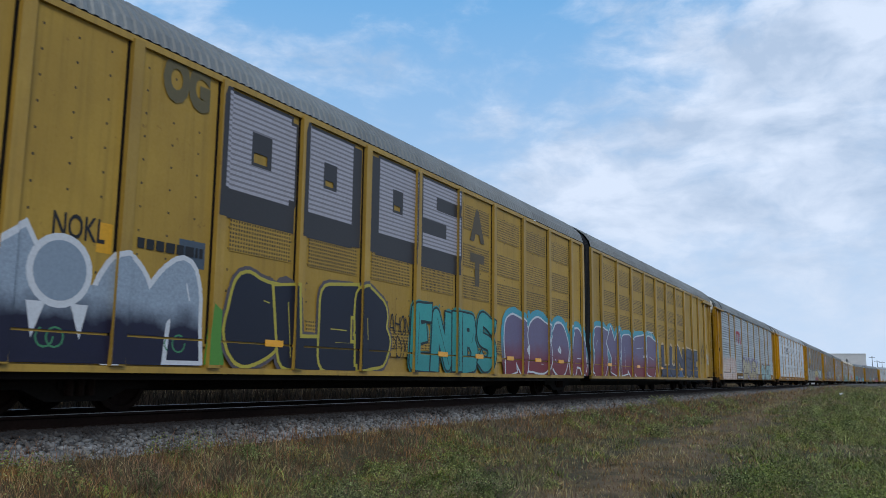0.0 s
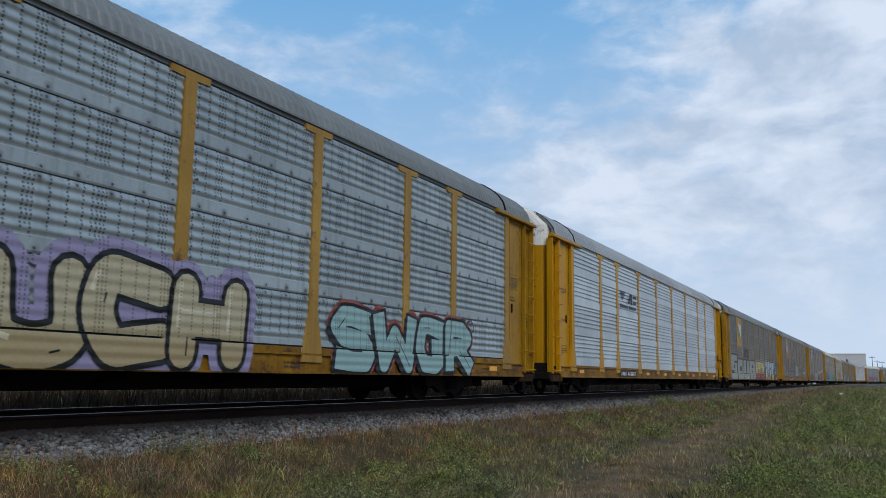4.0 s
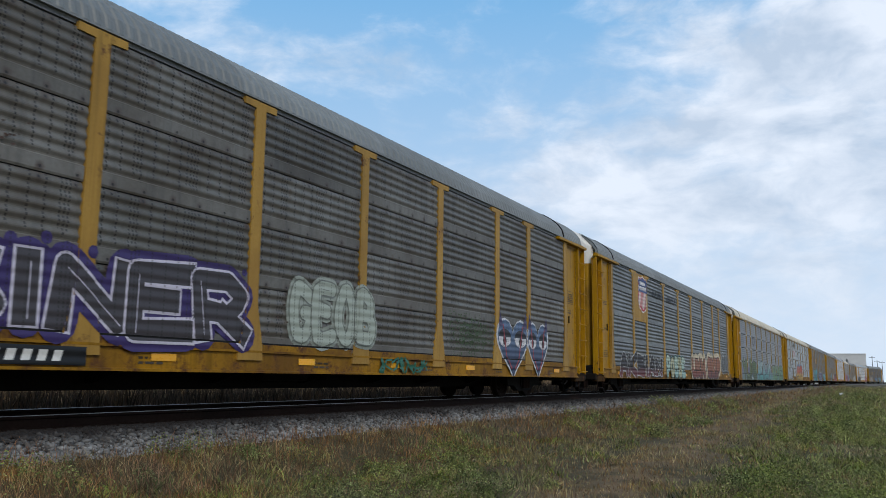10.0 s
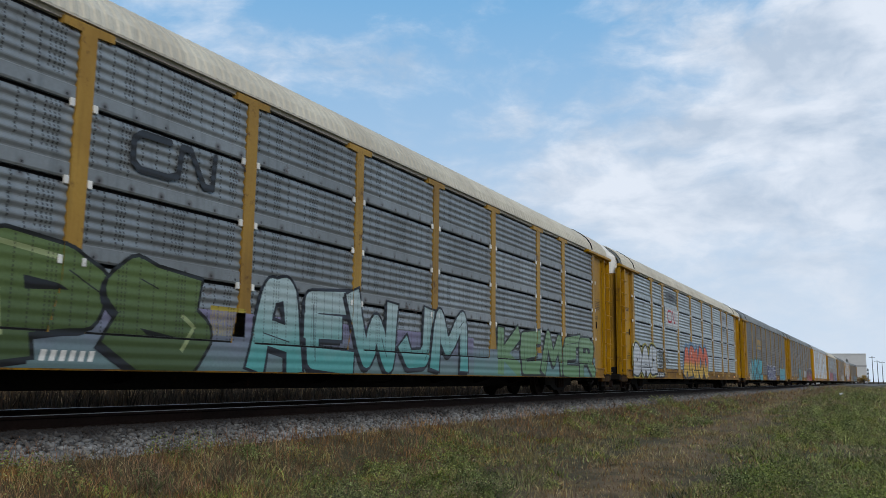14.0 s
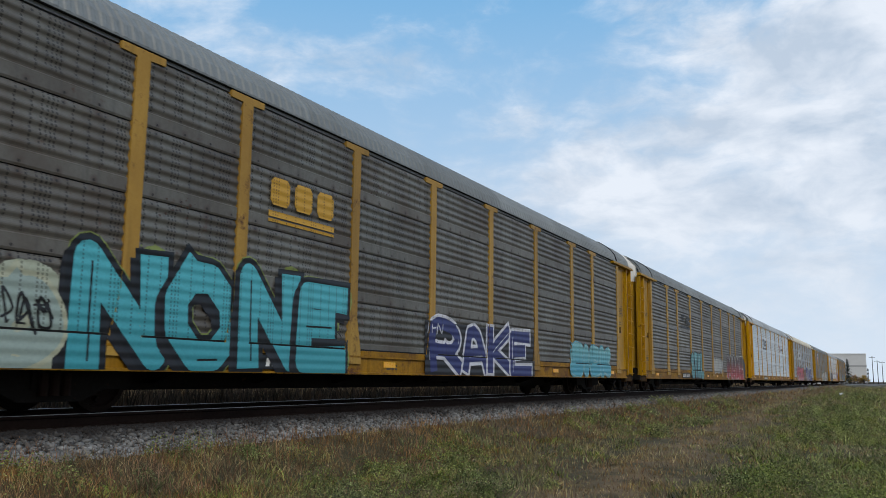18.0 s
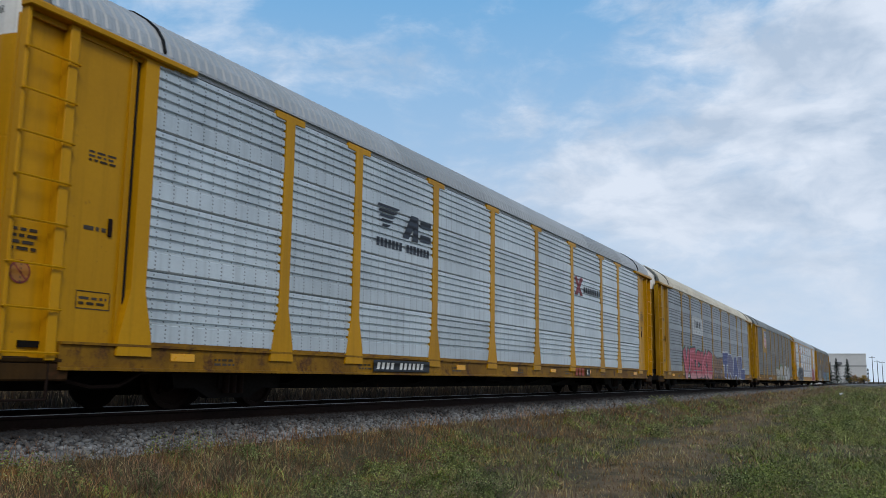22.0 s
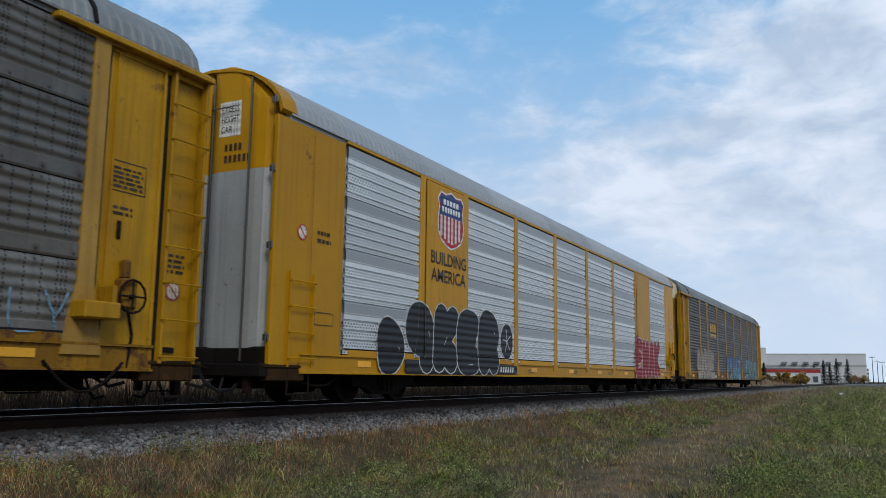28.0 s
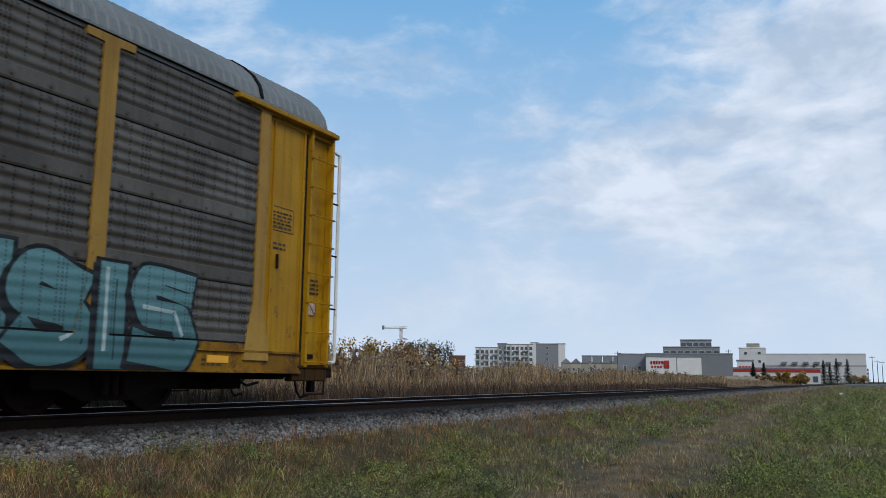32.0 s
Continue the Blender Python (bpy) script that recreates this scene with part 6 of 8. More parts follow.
g.bar(6.85, 8.05, 3.48, 3.66, red, 0.0)
g.bar(7.02, 7.27, 2.98, 3.48, red)
g.bar(7.60, 7.85, 2.90, 3.48, red)
g.shape([(8.60, 2.82), (8.84, 2.82), (8.34, 3.58), (8.10, 3.58)], red)
g.put("emblem", c1, "red emblem of bars and crossing strokes", at=Matrix.Translation((1.507, 0.23, -0.08)))
scrawl(c1, "thin blue tag", 8.26, 9.58, 1.0, 1.4, colour((96, 104, 140)), 58, 0.025, 4)
wild(c1, "faded white letters edged in pale orange", "ACTH", 1.9, 6.5, 0.54, 1.72, colour((206, 192, 184)), colour((196, 140, 112)), 51, colour((198, 188, 182)), width=0.36, rim=0.035, glow=0.12, drop=False)
wild(c1, "cream bubble letters with thick black rims", "2MUCH", 9.5, 16.6, 0.54, 1.80, colour((168, 152, 112), (184, 176, 146), 1.0, 0.2), colour((18, 18, 18)), 2, colour((150, 144, 178)), width=0.34, rim=0.075, glow=0.14, shine=colour((214, 208, 180)), soft=True, drop=False, rough=0.03)
wild(c1, "pale turquoise letters with black and red edges", "SWGR", 18.85, 24.15, 0.54, 1.68, colour((150, 184, 184)), colour((22, 22, 24)), 57, colour((150, 70, 56)), width=0.28, rim=0.06, glow=0.05)
tag(c1, "thin black tag", "HEO", 23.2, 24.3, 1.45, 1.72, ink, 0.03, 9)
number_plate(c1, 7.02, 9.58)
# 2: silver car
c2 = CARS[2]
g = Layer()
g.bar(18.55, 19.20, 0.79, 0.86, colour((150, 60, 24)))
for a in (18.65, 18.98):
    g.bar(a, a + 0.12, 0.60, 0.79, colour((150, 60, 24)))
g.shape([(19.25, 0.60), (19.36, 0.60), (19.62, 0.86), (19.50, 0.86)], colour((150, 60, 24)))
g.put("emblem", c2, "faded red maker's mark on the sill", at=Matrix.Translation((1.512, 0.33, -0.03)))


def striped_emblem(car, y0, y1, z0, z1, m):
    """Dark emblem: tapering stripes and two blocks over a row of bars."""
    e = Layer()
    w, h = y1 - y0, z1 - z0
    for i in range(5):
        zz = z0 + h * (0.52 + 0.09 * i)
        e.shape([(y0 + w * (0.02 * (4 - i)), zz), (y0 + w * (0.34 - 0.04 * (4 - i)), zz), (y0 + w * (0.40 - 0.04 * (4 - i)), zz + h * 0.055), (y0 + w * 0.02 * (5 - i), zz + h * 0.055)], m)
    e.shape([(y0 + w * 0.45, z0 + h * 0.42), (y0 + w * 0.56, z0 + h * 0.42), (y0 + w * 0.74, z0 + h * 0.90), (y0 + w * 0.60, z0 + h * 0.90)], m)
    e.shape([(y0 + w * 0.62, z0 + h * 0.40), (y0 + w * 0.74, z0 + h * 0.40), (y0 + w * 0.74, z0 + h * 0.88), (y0 + w * 0.68, z0 + h * 0.88)], m)
    e.bar(y0 + w * 0.78, y0 + w * 0.99, z0 + h * 0.72, z0 + h * 0.86, m)
    e.bar(y0 + w * 0.78, y0 + w * 0.99, z0 + h * 0.44, z0 + h * 0.58, m)
    for i in range(15):
        if i != 7:
            e.bar(y0 + w * i / 15.5, y0 + w * (i + 0.72) / 15.5, z0 + h * 0.14, z0 + h * 0.30, m)
    return e.put("emblem", car, "dark striped emblem over a line of bars", 1.507)


striped_emblem(c2, 6.88, 9.18, 2.9, 3.65, colour((46, 50, 64)))
number_plate(c2, 6.78, 9.08)

# 3: dark car with flag emblem
c3 = CARS[3]
g = Layer()
flag = [(4.92, 4.20), (5.15, 4.22), (5.45, 4.12), (5.75, 4.10), (6.18, 4.26), (6.08, 3.20), (5.70, 3.34), (5.35, 3.42), (5.05, 3.34), (4.82, 3.34)]
g.shape(flag, colour((206, 208, 198)))
g.shape([(4.92, 4.20), (4.82, 3.34), (5.05, 3.34), (5.35, 3.42), (5.70, 3.34), (6.06, 3.22), (5.50, 3.66)], colour((40, 120, 88)))
for i, w in enumerate((0.16, 0.14, 0.2)):
    g.bar(5.18 + i * 0.28, 5.18 + i * 0.28 + w, 3.62, 3.88, colour((186, 178, 160)))
g.put("emblem", c3, "waving white and green flag emblem", at=Matrix.Translation((1.505, 0.2, -0.09)))
chalk = colour((196, 196, 198))
rust_red = colour((150, 52, 26))
for word, ya, yb, za, zb, sd in (("CGB", 26.46, 27.24, 3.62, 4.06, 5), ("OO", 26.76, 27.06, 3.38, 3.52, 6), ("CARS", 26.48, 27.26, 3.06, 3.36, 7), ("CARS", 26.50, 27.26, 2.74, 3.02, 8), ("OOO", 26.38, 27.26, 2.32, 2.68, 9), ("OCO", 26.40, 27.22, 1.98, 2.34, 10)):
    tag(c3, "thin orange-red hand tag on the corner panel", word, ya, yb, za, zb, rust_red, 0.018, sd, 1.475)
for word, za, zb, sd in (("8", 2.30, 2.80, 21), ("O", 1.70, 2.28, 22), ("S", 1.25, 1.70, 23), ("O", 0.80, 1.22, 24)):
    tag(c3, "thin orange-red loops over the ladder", word, 27.42, 27.94, za, zb, rust_red, 0.02, sd, 1.378)
stone, coal = colour((160, 162, 152), (152, 156, 150)), colour((30, 29, 28))
slab(c3, "huge pale grey block letter with a black rim", 1.95, 4.26, 0.54, 2.10, stone, coal, ((0.52, 1.0, 0.66, 0.74), (0.42, 0.62, 0.46, 0.58), (0.0, 0.50, 0.26, 0.36)))
slab(c3, "huge pale grey block letter with a black rim", 4.44, 6.80, 0.54, 1.86, stone, coal, ((0.38, 0.68, 0.42, 0.64),))
slab(c3, "huge pale grey block letter with a black rim", 6.90, 9.55, 0.54, 1.86, stone, coal, ((0.43, 0.58, 0.36, 1.0),))
slab(c3, "huge pale grey block letter with a black rim", 9.76, 12.44, 0.54, 1.88, stone, coal, ((0.36, 0.66, 0.60, 0.75), (0.36, 0.56, 0.38, 0.47), (0.52, 0.58, 0.0, 0.26)))
for a in (5.55, 10.9):
    g = Layer()
    g.bar(a, a + 0.22, 1.12, 1.34, colour((182, 172, 128)))
    g.put("graffiti", c3, "cream patch in the letter", wrap=True)
wild(c3, "dark grey ghosted letters", "ATC", 7.3, 9.3, 1.98, 2.52, colour((46, 46, 52)), colour((92, 92, 96)), 66, None, width=0.26, rim=0.02, drop=False)
wild(c3, "yellow and crimson letters with dark rims", "ATCK", 12.72, 17.50, 0.54, 1.88, colour((158, 54, 62), (204, 190, 112), 1.08, 0.20), colour((24, 20, 24)), 67, colour((156, 152, 144)), width=0.38, rim=0.065, glow=0.10, rough=0.03)
tag(c3, "thin black hand tag", "SALE", 17.1, 18.15, 1.45, 1.75, ink, 0.03, 11)
tag(c3, "thin black hand tag", "OTO", 17.45, 18.15, 0.95, 1.22, ink, 0.03, 12)
wild(c3, "white and pale blue angular letters", "RTPE", 18.2, 23.42, 0.54, 1.94, colour((186, 160, 76), (170, 192, 202), 0.86, 0.12), colour((26, 26, 32)), 69, colour((158, 162, 162)), width=0.32, rim=0.05, glow=0.03)
g = Layer()
g.shape([(26.56, 1.10), (27.14, 1.10), (27.20, 1.28), (27.16, 1.52), (26.98, 1.56), (26.96, 1.86), (26.88, 1.98), (26.66, 1.98), (26.60, 1.84), (26.58, 1.58), (26.42, 1.54), (26.44, 1.14)], colour((22, 22, 26)))
g.bar(26.56, 26.80, 1.36, 1.46, colour((150, 112, 20)), 0.04)
g.bar(26.88, 27.08, 1.34, 1.43, colour((150, 112, 20)), 0.03)
g.put("graffiti", c3, "black painted patch on the corner panel", 1.474)
tag(c3, "small white hand tag over black", "KEM", 26.66, 26.94, 1.50, 1.58, chalk, 0.009, 31, 1.4775)
tag(c3, "small white hand tag over black", "EUSA", 26.62, 27.06, 1.15, 1.25, chalk, 0.011, 32, 1.4775)
tag(c3, "thin white hand writing", "KISSY", 24.25, 25.10, 1.10, 1.26, chalk, 0.02, 33)
tag(c3, "thin black crossed tag", "MX", 23.50, 24.50, 0.62, 1.50, ink, 0.06, 34)
wild(c3, "faint red outlined letters", "ACB", 25.20, 26.08, 1.02, 1.44, colour((84, 70, 66)), colour((120, 56, 54)), 35, None, width=0.2, rim=0.02, drop=False)
tag(c3, "faint dark blue tag", "AKAR", 25.02, 25.85, 1.66, 1.98, colour((40, 46, 60)), 0.035, 36)
number_plate(c3, 7.15, 9.37)

# 4: shield, purple outlines, hearts
c4 = CARS[4]
shield(c4, 5.10, 6.40, 2.98, 4.40)
g = Layer()


def heart(e, cy, cz, w, h, m):
    pts = []
    for i in range(28):
        t = 2 * math.pi * i / 28
        pts.append((cy + w / 2 * math.sin(t) ** 3, cz + h / 2 * (13 * math.cos(t) - 5 * math.cos(2 * t) - 2 * math.cos(3 * t) - math.cos(4 * t)) / 15))
    e.shape(pts[::-1], m)


for cy, w in ((22.2, 2.1), (23.9, 1.6)):
    heart(g, cy, 1.30, w, 1.60, colour((206, 208, 212)))
    heart(g, cy, 1.30, w * 0.92, 1.48, colour((44, 56, 84), (92, 116, 150)))
    for k in (-0.24, 0.24):
        e = [(cy + w * k + w * 0.19 * math.cos(a * 0.449), 1.45 + 0.22 * math.sin(a * 0.449)) for a in range(14)]
        g.shape(e, colour((20, 20, 28)))
        g.shape([(a, min(b, 1.47)) for a, b in e[1:]], colour((216, 216, 220)))
        g.shape([(cy + w * k + 0.11 * math.cos(a * 0.785), 1.38 + 0.11 * math.sin(a * 0.785)) for a in range(8)], colour((20, 20, 28)))
for cy, w in ((22.2, 2.1), (23.9, 1.6)):
    for k in (-0.42, 0.42):
        g.shape([(cy + w * k * 0.86 - 0.15, 1.72), (cy + w * k * 0.86 + 0.15, 1.72), (cy + w * k * 0.95, 2.14)], colour((70, 62, 96)))
        g.ribbon([(cy + w * k * 0.7, 1.75), (cy + w * k * 0.45, 1.0), (cy + w * k * 0.12, 0.72)], 0.05, colour((160, 70, 76)))
g.put("graffiti", c4, "two dark blue hearts with cartoon eyes", wrap=True)
scrawl(c4, "thin dark teal tags on the sill", 15.9, 17.68, 0.56, 0.84, colour((40, 104, 84)), 90, 0.04, 8)
frost, violet = colour((200, 196, 212)), colour((58, 44, 100))
tag(c4, "white hand tag on the post foot", "UPE", 4.34, 4.92, 0.96, 1.30, frost, 0.035, 13)
wild(c4, "white scrubbed bubble letters", "UCH", 2.2, 4.25, 0.98, 1.62, colour((124, 122, 118)), colour((168, 166, 162)), 14, None, width=0.30, rim=0.022, soft=True, drop=False)
tag(c4, "small white hand tag", "YAN", 2.35, 2.75, 1.72, 1.90, chalk, 0.018, 16)
wild(c4, "dark letters with white outlines over purple", "SINER", 7.4, 12.35, 0.90, 1.86, colour((66, 62, 66)), frost, 83, violet, width=0.25, rim=0.034, glow=0.10, drop=False)
tag(c4, "small white hand lettering", "INDY", 6.95, 7.42, 1.16, 1.28, frost, 0.018, 15)
wild(c4, "pale washed-out bubble tag", "GEOB", 13.3, 15.75, 1.0, 1.96, colour((168, 178, 166)), colour((112, 118, 110)), 85, colour((152, 160, 150)), width=0.36, rim=0.025, glow=0.05, soft=True, drop=False)
number_plate(c4, 7.15, 9.61)

# 5: shield and slogan
c5 = CARS[5]
shield(c5, 5.26, 6.74, 3.02, 4.45)
plain_text(c5, "BUILDING", 7.48, 9.37, 3.80, 4.08, colour((8, 9, 12)), x=1.516, bold=0.03)
plain_text(c5, "AMERICA", 10.04, 11.83, 3.80, 4.08, colour((8, 9, 12)), x=1.516, bold=0.03)
wild(c5, "black and red sharp letters with white edges", "AKSIAN", 2.6, 8.95, 0.56, 1.44, colour((110, 40, 46), (34, 36, 38), 0.80, 0.16), colour((186, 188, 184)), 93, None, width=0.30, rim=0.035, drop=False, rough=0.09)
wild(c5, "pale green and cream bubble letters", "POSSE", 9.78, 13.46, 0.60, 1.48, colour((150, 184, 180), (182, 196, 176)), colour((30, 36, 38)), 94, colour((118, 160, 158)), width=0.36, rim=0.04, glow=0.03, soft=True, tone=colour((178, 178, 142)), drop=False, rough=0.02)
wild(c5, "brown letters with dark rims on cream", "UKN", 15.2, 18.55, 0.58, 1.55, colour((122, 62, 46), (150, 98, 66), 0.95, 0.12), colour((44, 24, 26)), 97, colour((206, 192, 162)), width=0.34, rim=0.045, glow=0.22)
wild(c5, "brown letters with dark rims on cream", "SKIP", 19.3, 23.1, 0.58, 1.68, colour((112, 54, 44), (150, 94, 60), 0.95, 0.12), colour((32, 26, 40)), 98, colour((206, 192, 162)), width=0.36, rim=0.05, glow=0.20, rough=0.03)
wild(c5, "white outline letters", "TEOUL", 23.46, 26.05, 0.86, 2.0, colour((88, 92, 94)), colour((196, 202, 204)), 99, None, width=0.26, rim=0.028, drop=False, soft=True)
g = Layer()
g.ribbon(curve_points([(26.35, 1.85), (26.48, 1.62), (26.60, 1.80), (26.75, 1.62), (26.95, 1.58), (26.80, 1.22)]), 0.05, colour((200, 206, 208)))
g.put("graffiti", c5, "white crown-like squiggle on the corner panel", 1.475)
number_plate(c5, 7.1, 9.03)

# 6: grey car with cream roof
c6 = CARS[6]


def loop_emblem(car, y0, y1, z0, z1, m, x=1.507, thick=0.17):
    """An open ring joined to a zigzag, in one thick line."""
    e = Layer()
    w, h = y1 - y0, z1 - z0
    pts = [(y0 + w * a, z0 + h * b) for a, b in ((0.42, 0.92), (0.12, 0.92), (0.04, 0.75), (0.04, 0.25), (0.12, 0.08), (0.42, 0.08), (0.53, 0.2), (0.56, 0.9), (0.66, 0.9), (0.84, 0.1), (0.94, 0.1), (0.96, 0.92))]
    e.ribbon(pts, h * thick, m)
    return e.put("emblem", car, "looped one-line emblem", x)


loop_emblem(c6, 7.29, 8.84, 2.95, 3.50, colour((40, 42, 46)))
g = Layer()
g.bar(1.95, 17.2, 0.54, 1.36, colour((104, 128, 130), (122, 116, 146), 0.95, 0.3))
g.bar(17.2, 26.2, 0.54, 1.15, colour((96, 140, 136), (120, 126, 140), 0.9, 0.3))
g.put("graffiti", c6, "soft lilac and turquoise spray wash", wrap=True)
wild(c6, "moss green letters with black rims", "YLPS", 2.4, 8.75, 0.56, 1.92, colour((66, 84, 46), (92, 112, 60)), colour((22, 24, 22)), 101, None, width=0.30, rim=0.05, shine=colour((146, 158, 110)), rough=0.09)
g = Layer()
g.bar(8.85, 9.55, 1.02, 1.42, colour((176, 158, 60)))
g.put("graffiti", c6, "yellow patch", wrap=True)
wild(c6, "turquoise letters with black rims and white glow", "AEWJM", 9.65, 16.85, 0.56, 1.88, colour((84, 158, 156), (170, 188, 190)), colour((30, 34, 44)), 103, None, width=0.26, rim=0.05, rough=0.09)
wild(c6, "green letters with black rims", "KEMER", 18.5, 26.1, 0.56, 1.70, colour((100, 138, 96), (120, 150, 112)), colour((26, 34, 32)), 105, None, width=0.26, rim=0.05, rough=0.08)
number_plate(c6, 5.55, 7.19)

# 7: pale car with a red loop emblem
c7 = CARS[7]
g = Layer()
g.bar(6.92, 9.52, 2.76, 3.58, colour((196, 200, 200)))
g.put("emblem_ground", c7, "clean white rectangle behind the emblem", 1.511)
loop_emblem(c7, 7.33, 8.88, 2.92, 3.48, colour((176, 40, 56)), 1.515)
wild(c7, "white blocky letters with black rims and a yellow glow", "DAC", 1.6, 5.15, 0.66, 1.74, colour((176, 180, 186), (196, 202, 208)), colour((18, 18, 18)), 111, colour((168, 158, 60)), width=0.44, rim=0.07, glow=0.06, drop=False, rough=0.04)
for word, z in (("SMAX", 1.50), ("DEMO", 1.26), ("CONE", 1.04), ("TTD", 0.84)):
    tag(c7, "thin black hand lettering", word, 5.62, 6.64, z, z + 0.17, ink, 0.026, len(word) + int(z * 10))
g = Layer()
g.ribbon([(7.65, 1.20), (6.9, 1.34), (7.15, 1.44)], 0.03, ink)
g.ribbon([(6.9, 1.34), (7.12, 1.20)], 0.03, ink)
g.put("graffiti", c7, "thin black arrow", wrap=True)
wild(c7, "orange and yellow letters over a grey and blue cloud", "AR1OO", 10.5, 16.45, 0.56, 2.05, colour((204, 164, 48), (212, 94, 62), 1.25, 0.14), colour((24, 24, 30)), 113, colour((100, 98, 110), (112, 146, 176), 1.0, 0.3), width=0.36, rim=0.055, glow=0.16, rough=0.03)
number_plate(c7, 4.97, 6.61)
g = Layer()
for a in (18.8, 19.05, 19.3):
    g.bar(a, a + 0.18, 0.62, 0.76, colour((50, 34, 14)))
g.put("lettering", c7, "dark maker's mark as bars", 1.512)


# 8: dark brown-grey car
def block_emblem(car, y0, y1, z0, z1, m):
    """Three chunky blocks over an underline."""
    e = Layer()
    w, h = y1 - y0, z1 - z0
    for a in (0.0, 0.36, 0.72):
        e.shape([(y0 + w * (a + u), z0 + h * v) for u, v in ((0.04, 0.38), (0.24, 0.38), (0.28, 0.48), (0.28, 0.84), (0.24, 0.94), (0.04, 0.94), (0.0, 0.84), (0.0, 0.48))], m)
    e.bar(y0 - w * 0.02, y0 + w * 1.02, z0 + h * 0.14, z0 + h * 0.26, m)
    e.bar(y0 - w * 0.02, y0 + w * 1.02, z0 + h * 0.04, z0 + h * 0.10, m)
    return e.put("emblem", car, "yellow block emblem with an underline", 1.507)


c8 = CARS[8]
block_emblem(c8, 7.19, 8.83, 2.75, 3.52, colour((196, 150, 36)))
scrawl(c8, "thin black hand tags", 2.74, 3.6, 0.9, 1.4, ink, 121, 0.03, 4)
wild(c8, "cream patch under thin black scrawl", "O", 2.75, 3.72, 0.54, 1.5, colour((150, 168, 162)), colour((176, 180, 156)), 120, colour((168, 176, 156)), width=0.4, glow=0.10, drop=False)
for word, z in (("KE", 1.32), ("NOR", 1.14), ("WEN", 0.92)):
    tag(c8, "thin black hand lettering", word, 2.95, 3.55, z, z + 0.15, ink, 0.024, 40 + len(word))
wild(c8, "tall turquoise letters with dark shadow and yellow sparks", "NONE", 3.85, 9.35, 0.52, 2.02, colour((62, 154, 168), (80, 178, 192)), colour((14, 18, 24)), 4, colour((126, 140, 70)), width=0.29, rim=0.085, glow=0.02, rough=0.03)
tag(c8, "thin black hand lettering", "OG", 8.75, 9.2, 0.9, 1.2, ink, 0.03, 41)
g = Layer()
g.bar(12.12, 18.1, 0.53, 1.62, colour((24, 22, 28)))
g.put("graffiti", c8, "black ground behind the navy letters", wrap=True)
wild(c8, "navy letters with white outlines on black", "RAKE", 12.4, 17.85, 0.55, 1.68, colour((40, 48, 108)), colour((206, 208, 216)), 123, None, width=0.22, rim=0.07, drop=False, rough=0.05)
tag(c8, "small white hand lettering", "TFN", 12.15, 12.9, 1.38, 1.56, colour((196, 198, 208)), 0.03, 42)
wild(c8, "turquoise letters with pale edges", "SICK", 21.05, 25.1, 0.56, 1.50, colour((74, 156, 180), (120, 182, 184)), colour((150, 190, 190)), 125, colour((92, 164, 184)), width=0.40, rim=0.03, glow=0.05, soft=True, drop=False)
number_plate(c8, 7.14, 8.98)

# 9: dark car with teal bubble letters
c9 = CARS[9]
scrawl(c9, "faint thin white scribble", 2.25, 4.1, 1.0, 1.8, colour((122, 120, 114)), 131, 0.018, 3)
striped_emblem(c9, 7.37, 9.4, 2.75, 3.55, colour((30, 30, 32)))
wild(c9, "teal bubble letters with black rims", "STHL", 9.40, 12.45, 0.54, 1.80, colour((84, 138, 144), (96, 152, 158)), colour((16, 18, 20)), 131, None, shine=colour((140, 182, 186)), width=0.50, rim=0.055, soft=True, drop=True, rough=0.02)
wild(c9, "pale washed bubble letters", "GRUMP", 15.6, 18.3, 0.92, 1.60, colour((178, 180, 178)), colour((122, 120, 116)), 133, colour((172, 174, 172)), width=0.42, rim=0.02, glow=0.04, soft=True, drop=False)
wild(c9, "red and black letters with white outlines", "MAKE", 19.85, 26.2, 0.53, 1.94, colour((166, 30, 38), (40, 30, 32), 1.15, 0.45), colour((200, 202, 198)), 135, colour((26, 24, 26)), width=0.42, rim=0.045, glow=0.06, drop=False, rough=0.05)
g = Layer()
g.shape([(26.2, 0.66), (27.55, 0.66), (27.5, 1.2), (27.2, 1.62), (26.8, 1.86), (26.3, 1.92)], colour((30, 28, 32)))
g.put("graffiti", c9, "black end of the letters over the corner", 1.480)
for word, z in (("PLAN", 0.90), ("SEND", 0.68)):
    tag(c9, "small white hand lettering", word, 25.2, 26.05, z, z + 0.17, colour((214, 214, 214)), 0.024, 50)
number_plate(c9, 7.37, 9.11)

# 10: clean silver car
c10 = CARS[10]
striped_emblem(c10, 7.22, 9.32, 2.72, 3.72, colour((28, 32, 44)))
g = Layer()
deep = colour((126, 38, 44))
g.shape([(18.35, 3.58), (18.55, 3.62), (19.12, 3.08), (18.92, 3.04)], deep)
g.shape([(18.35, 3.06), (18.62, 3.06), (19.18, 3.60), (18.92, 3.62)], deep)
for i in range(9):
    a = 19.2 + i * 0.195
    g.bar(a, a + 0.14, 3.18, 3.36, colour((40, 42, 48)), 0.03)
g.put("emblem", c10, "dark red crossed bars beside a line of dark bars", at=Matrix.Translation((1.507, 0.12, -0.06)))
number_plate(c10, 7.22, 9.32)
g = Layer()
for a in (18.45, 18.75, 19.05):
    g.bar(a, a + 0.22, 0.58, 0.80, colour((150, 60, 24)))
g.bar(19.5, 19.85, 0.58, 0.80, colour((20, 20, 20)))
g.bar(19.54, 19.66, 0.62, 0.76, colour((210, 200, 180)))
g.put("lettering", c10, "rust-red maker's mark and small black label", 1.512)

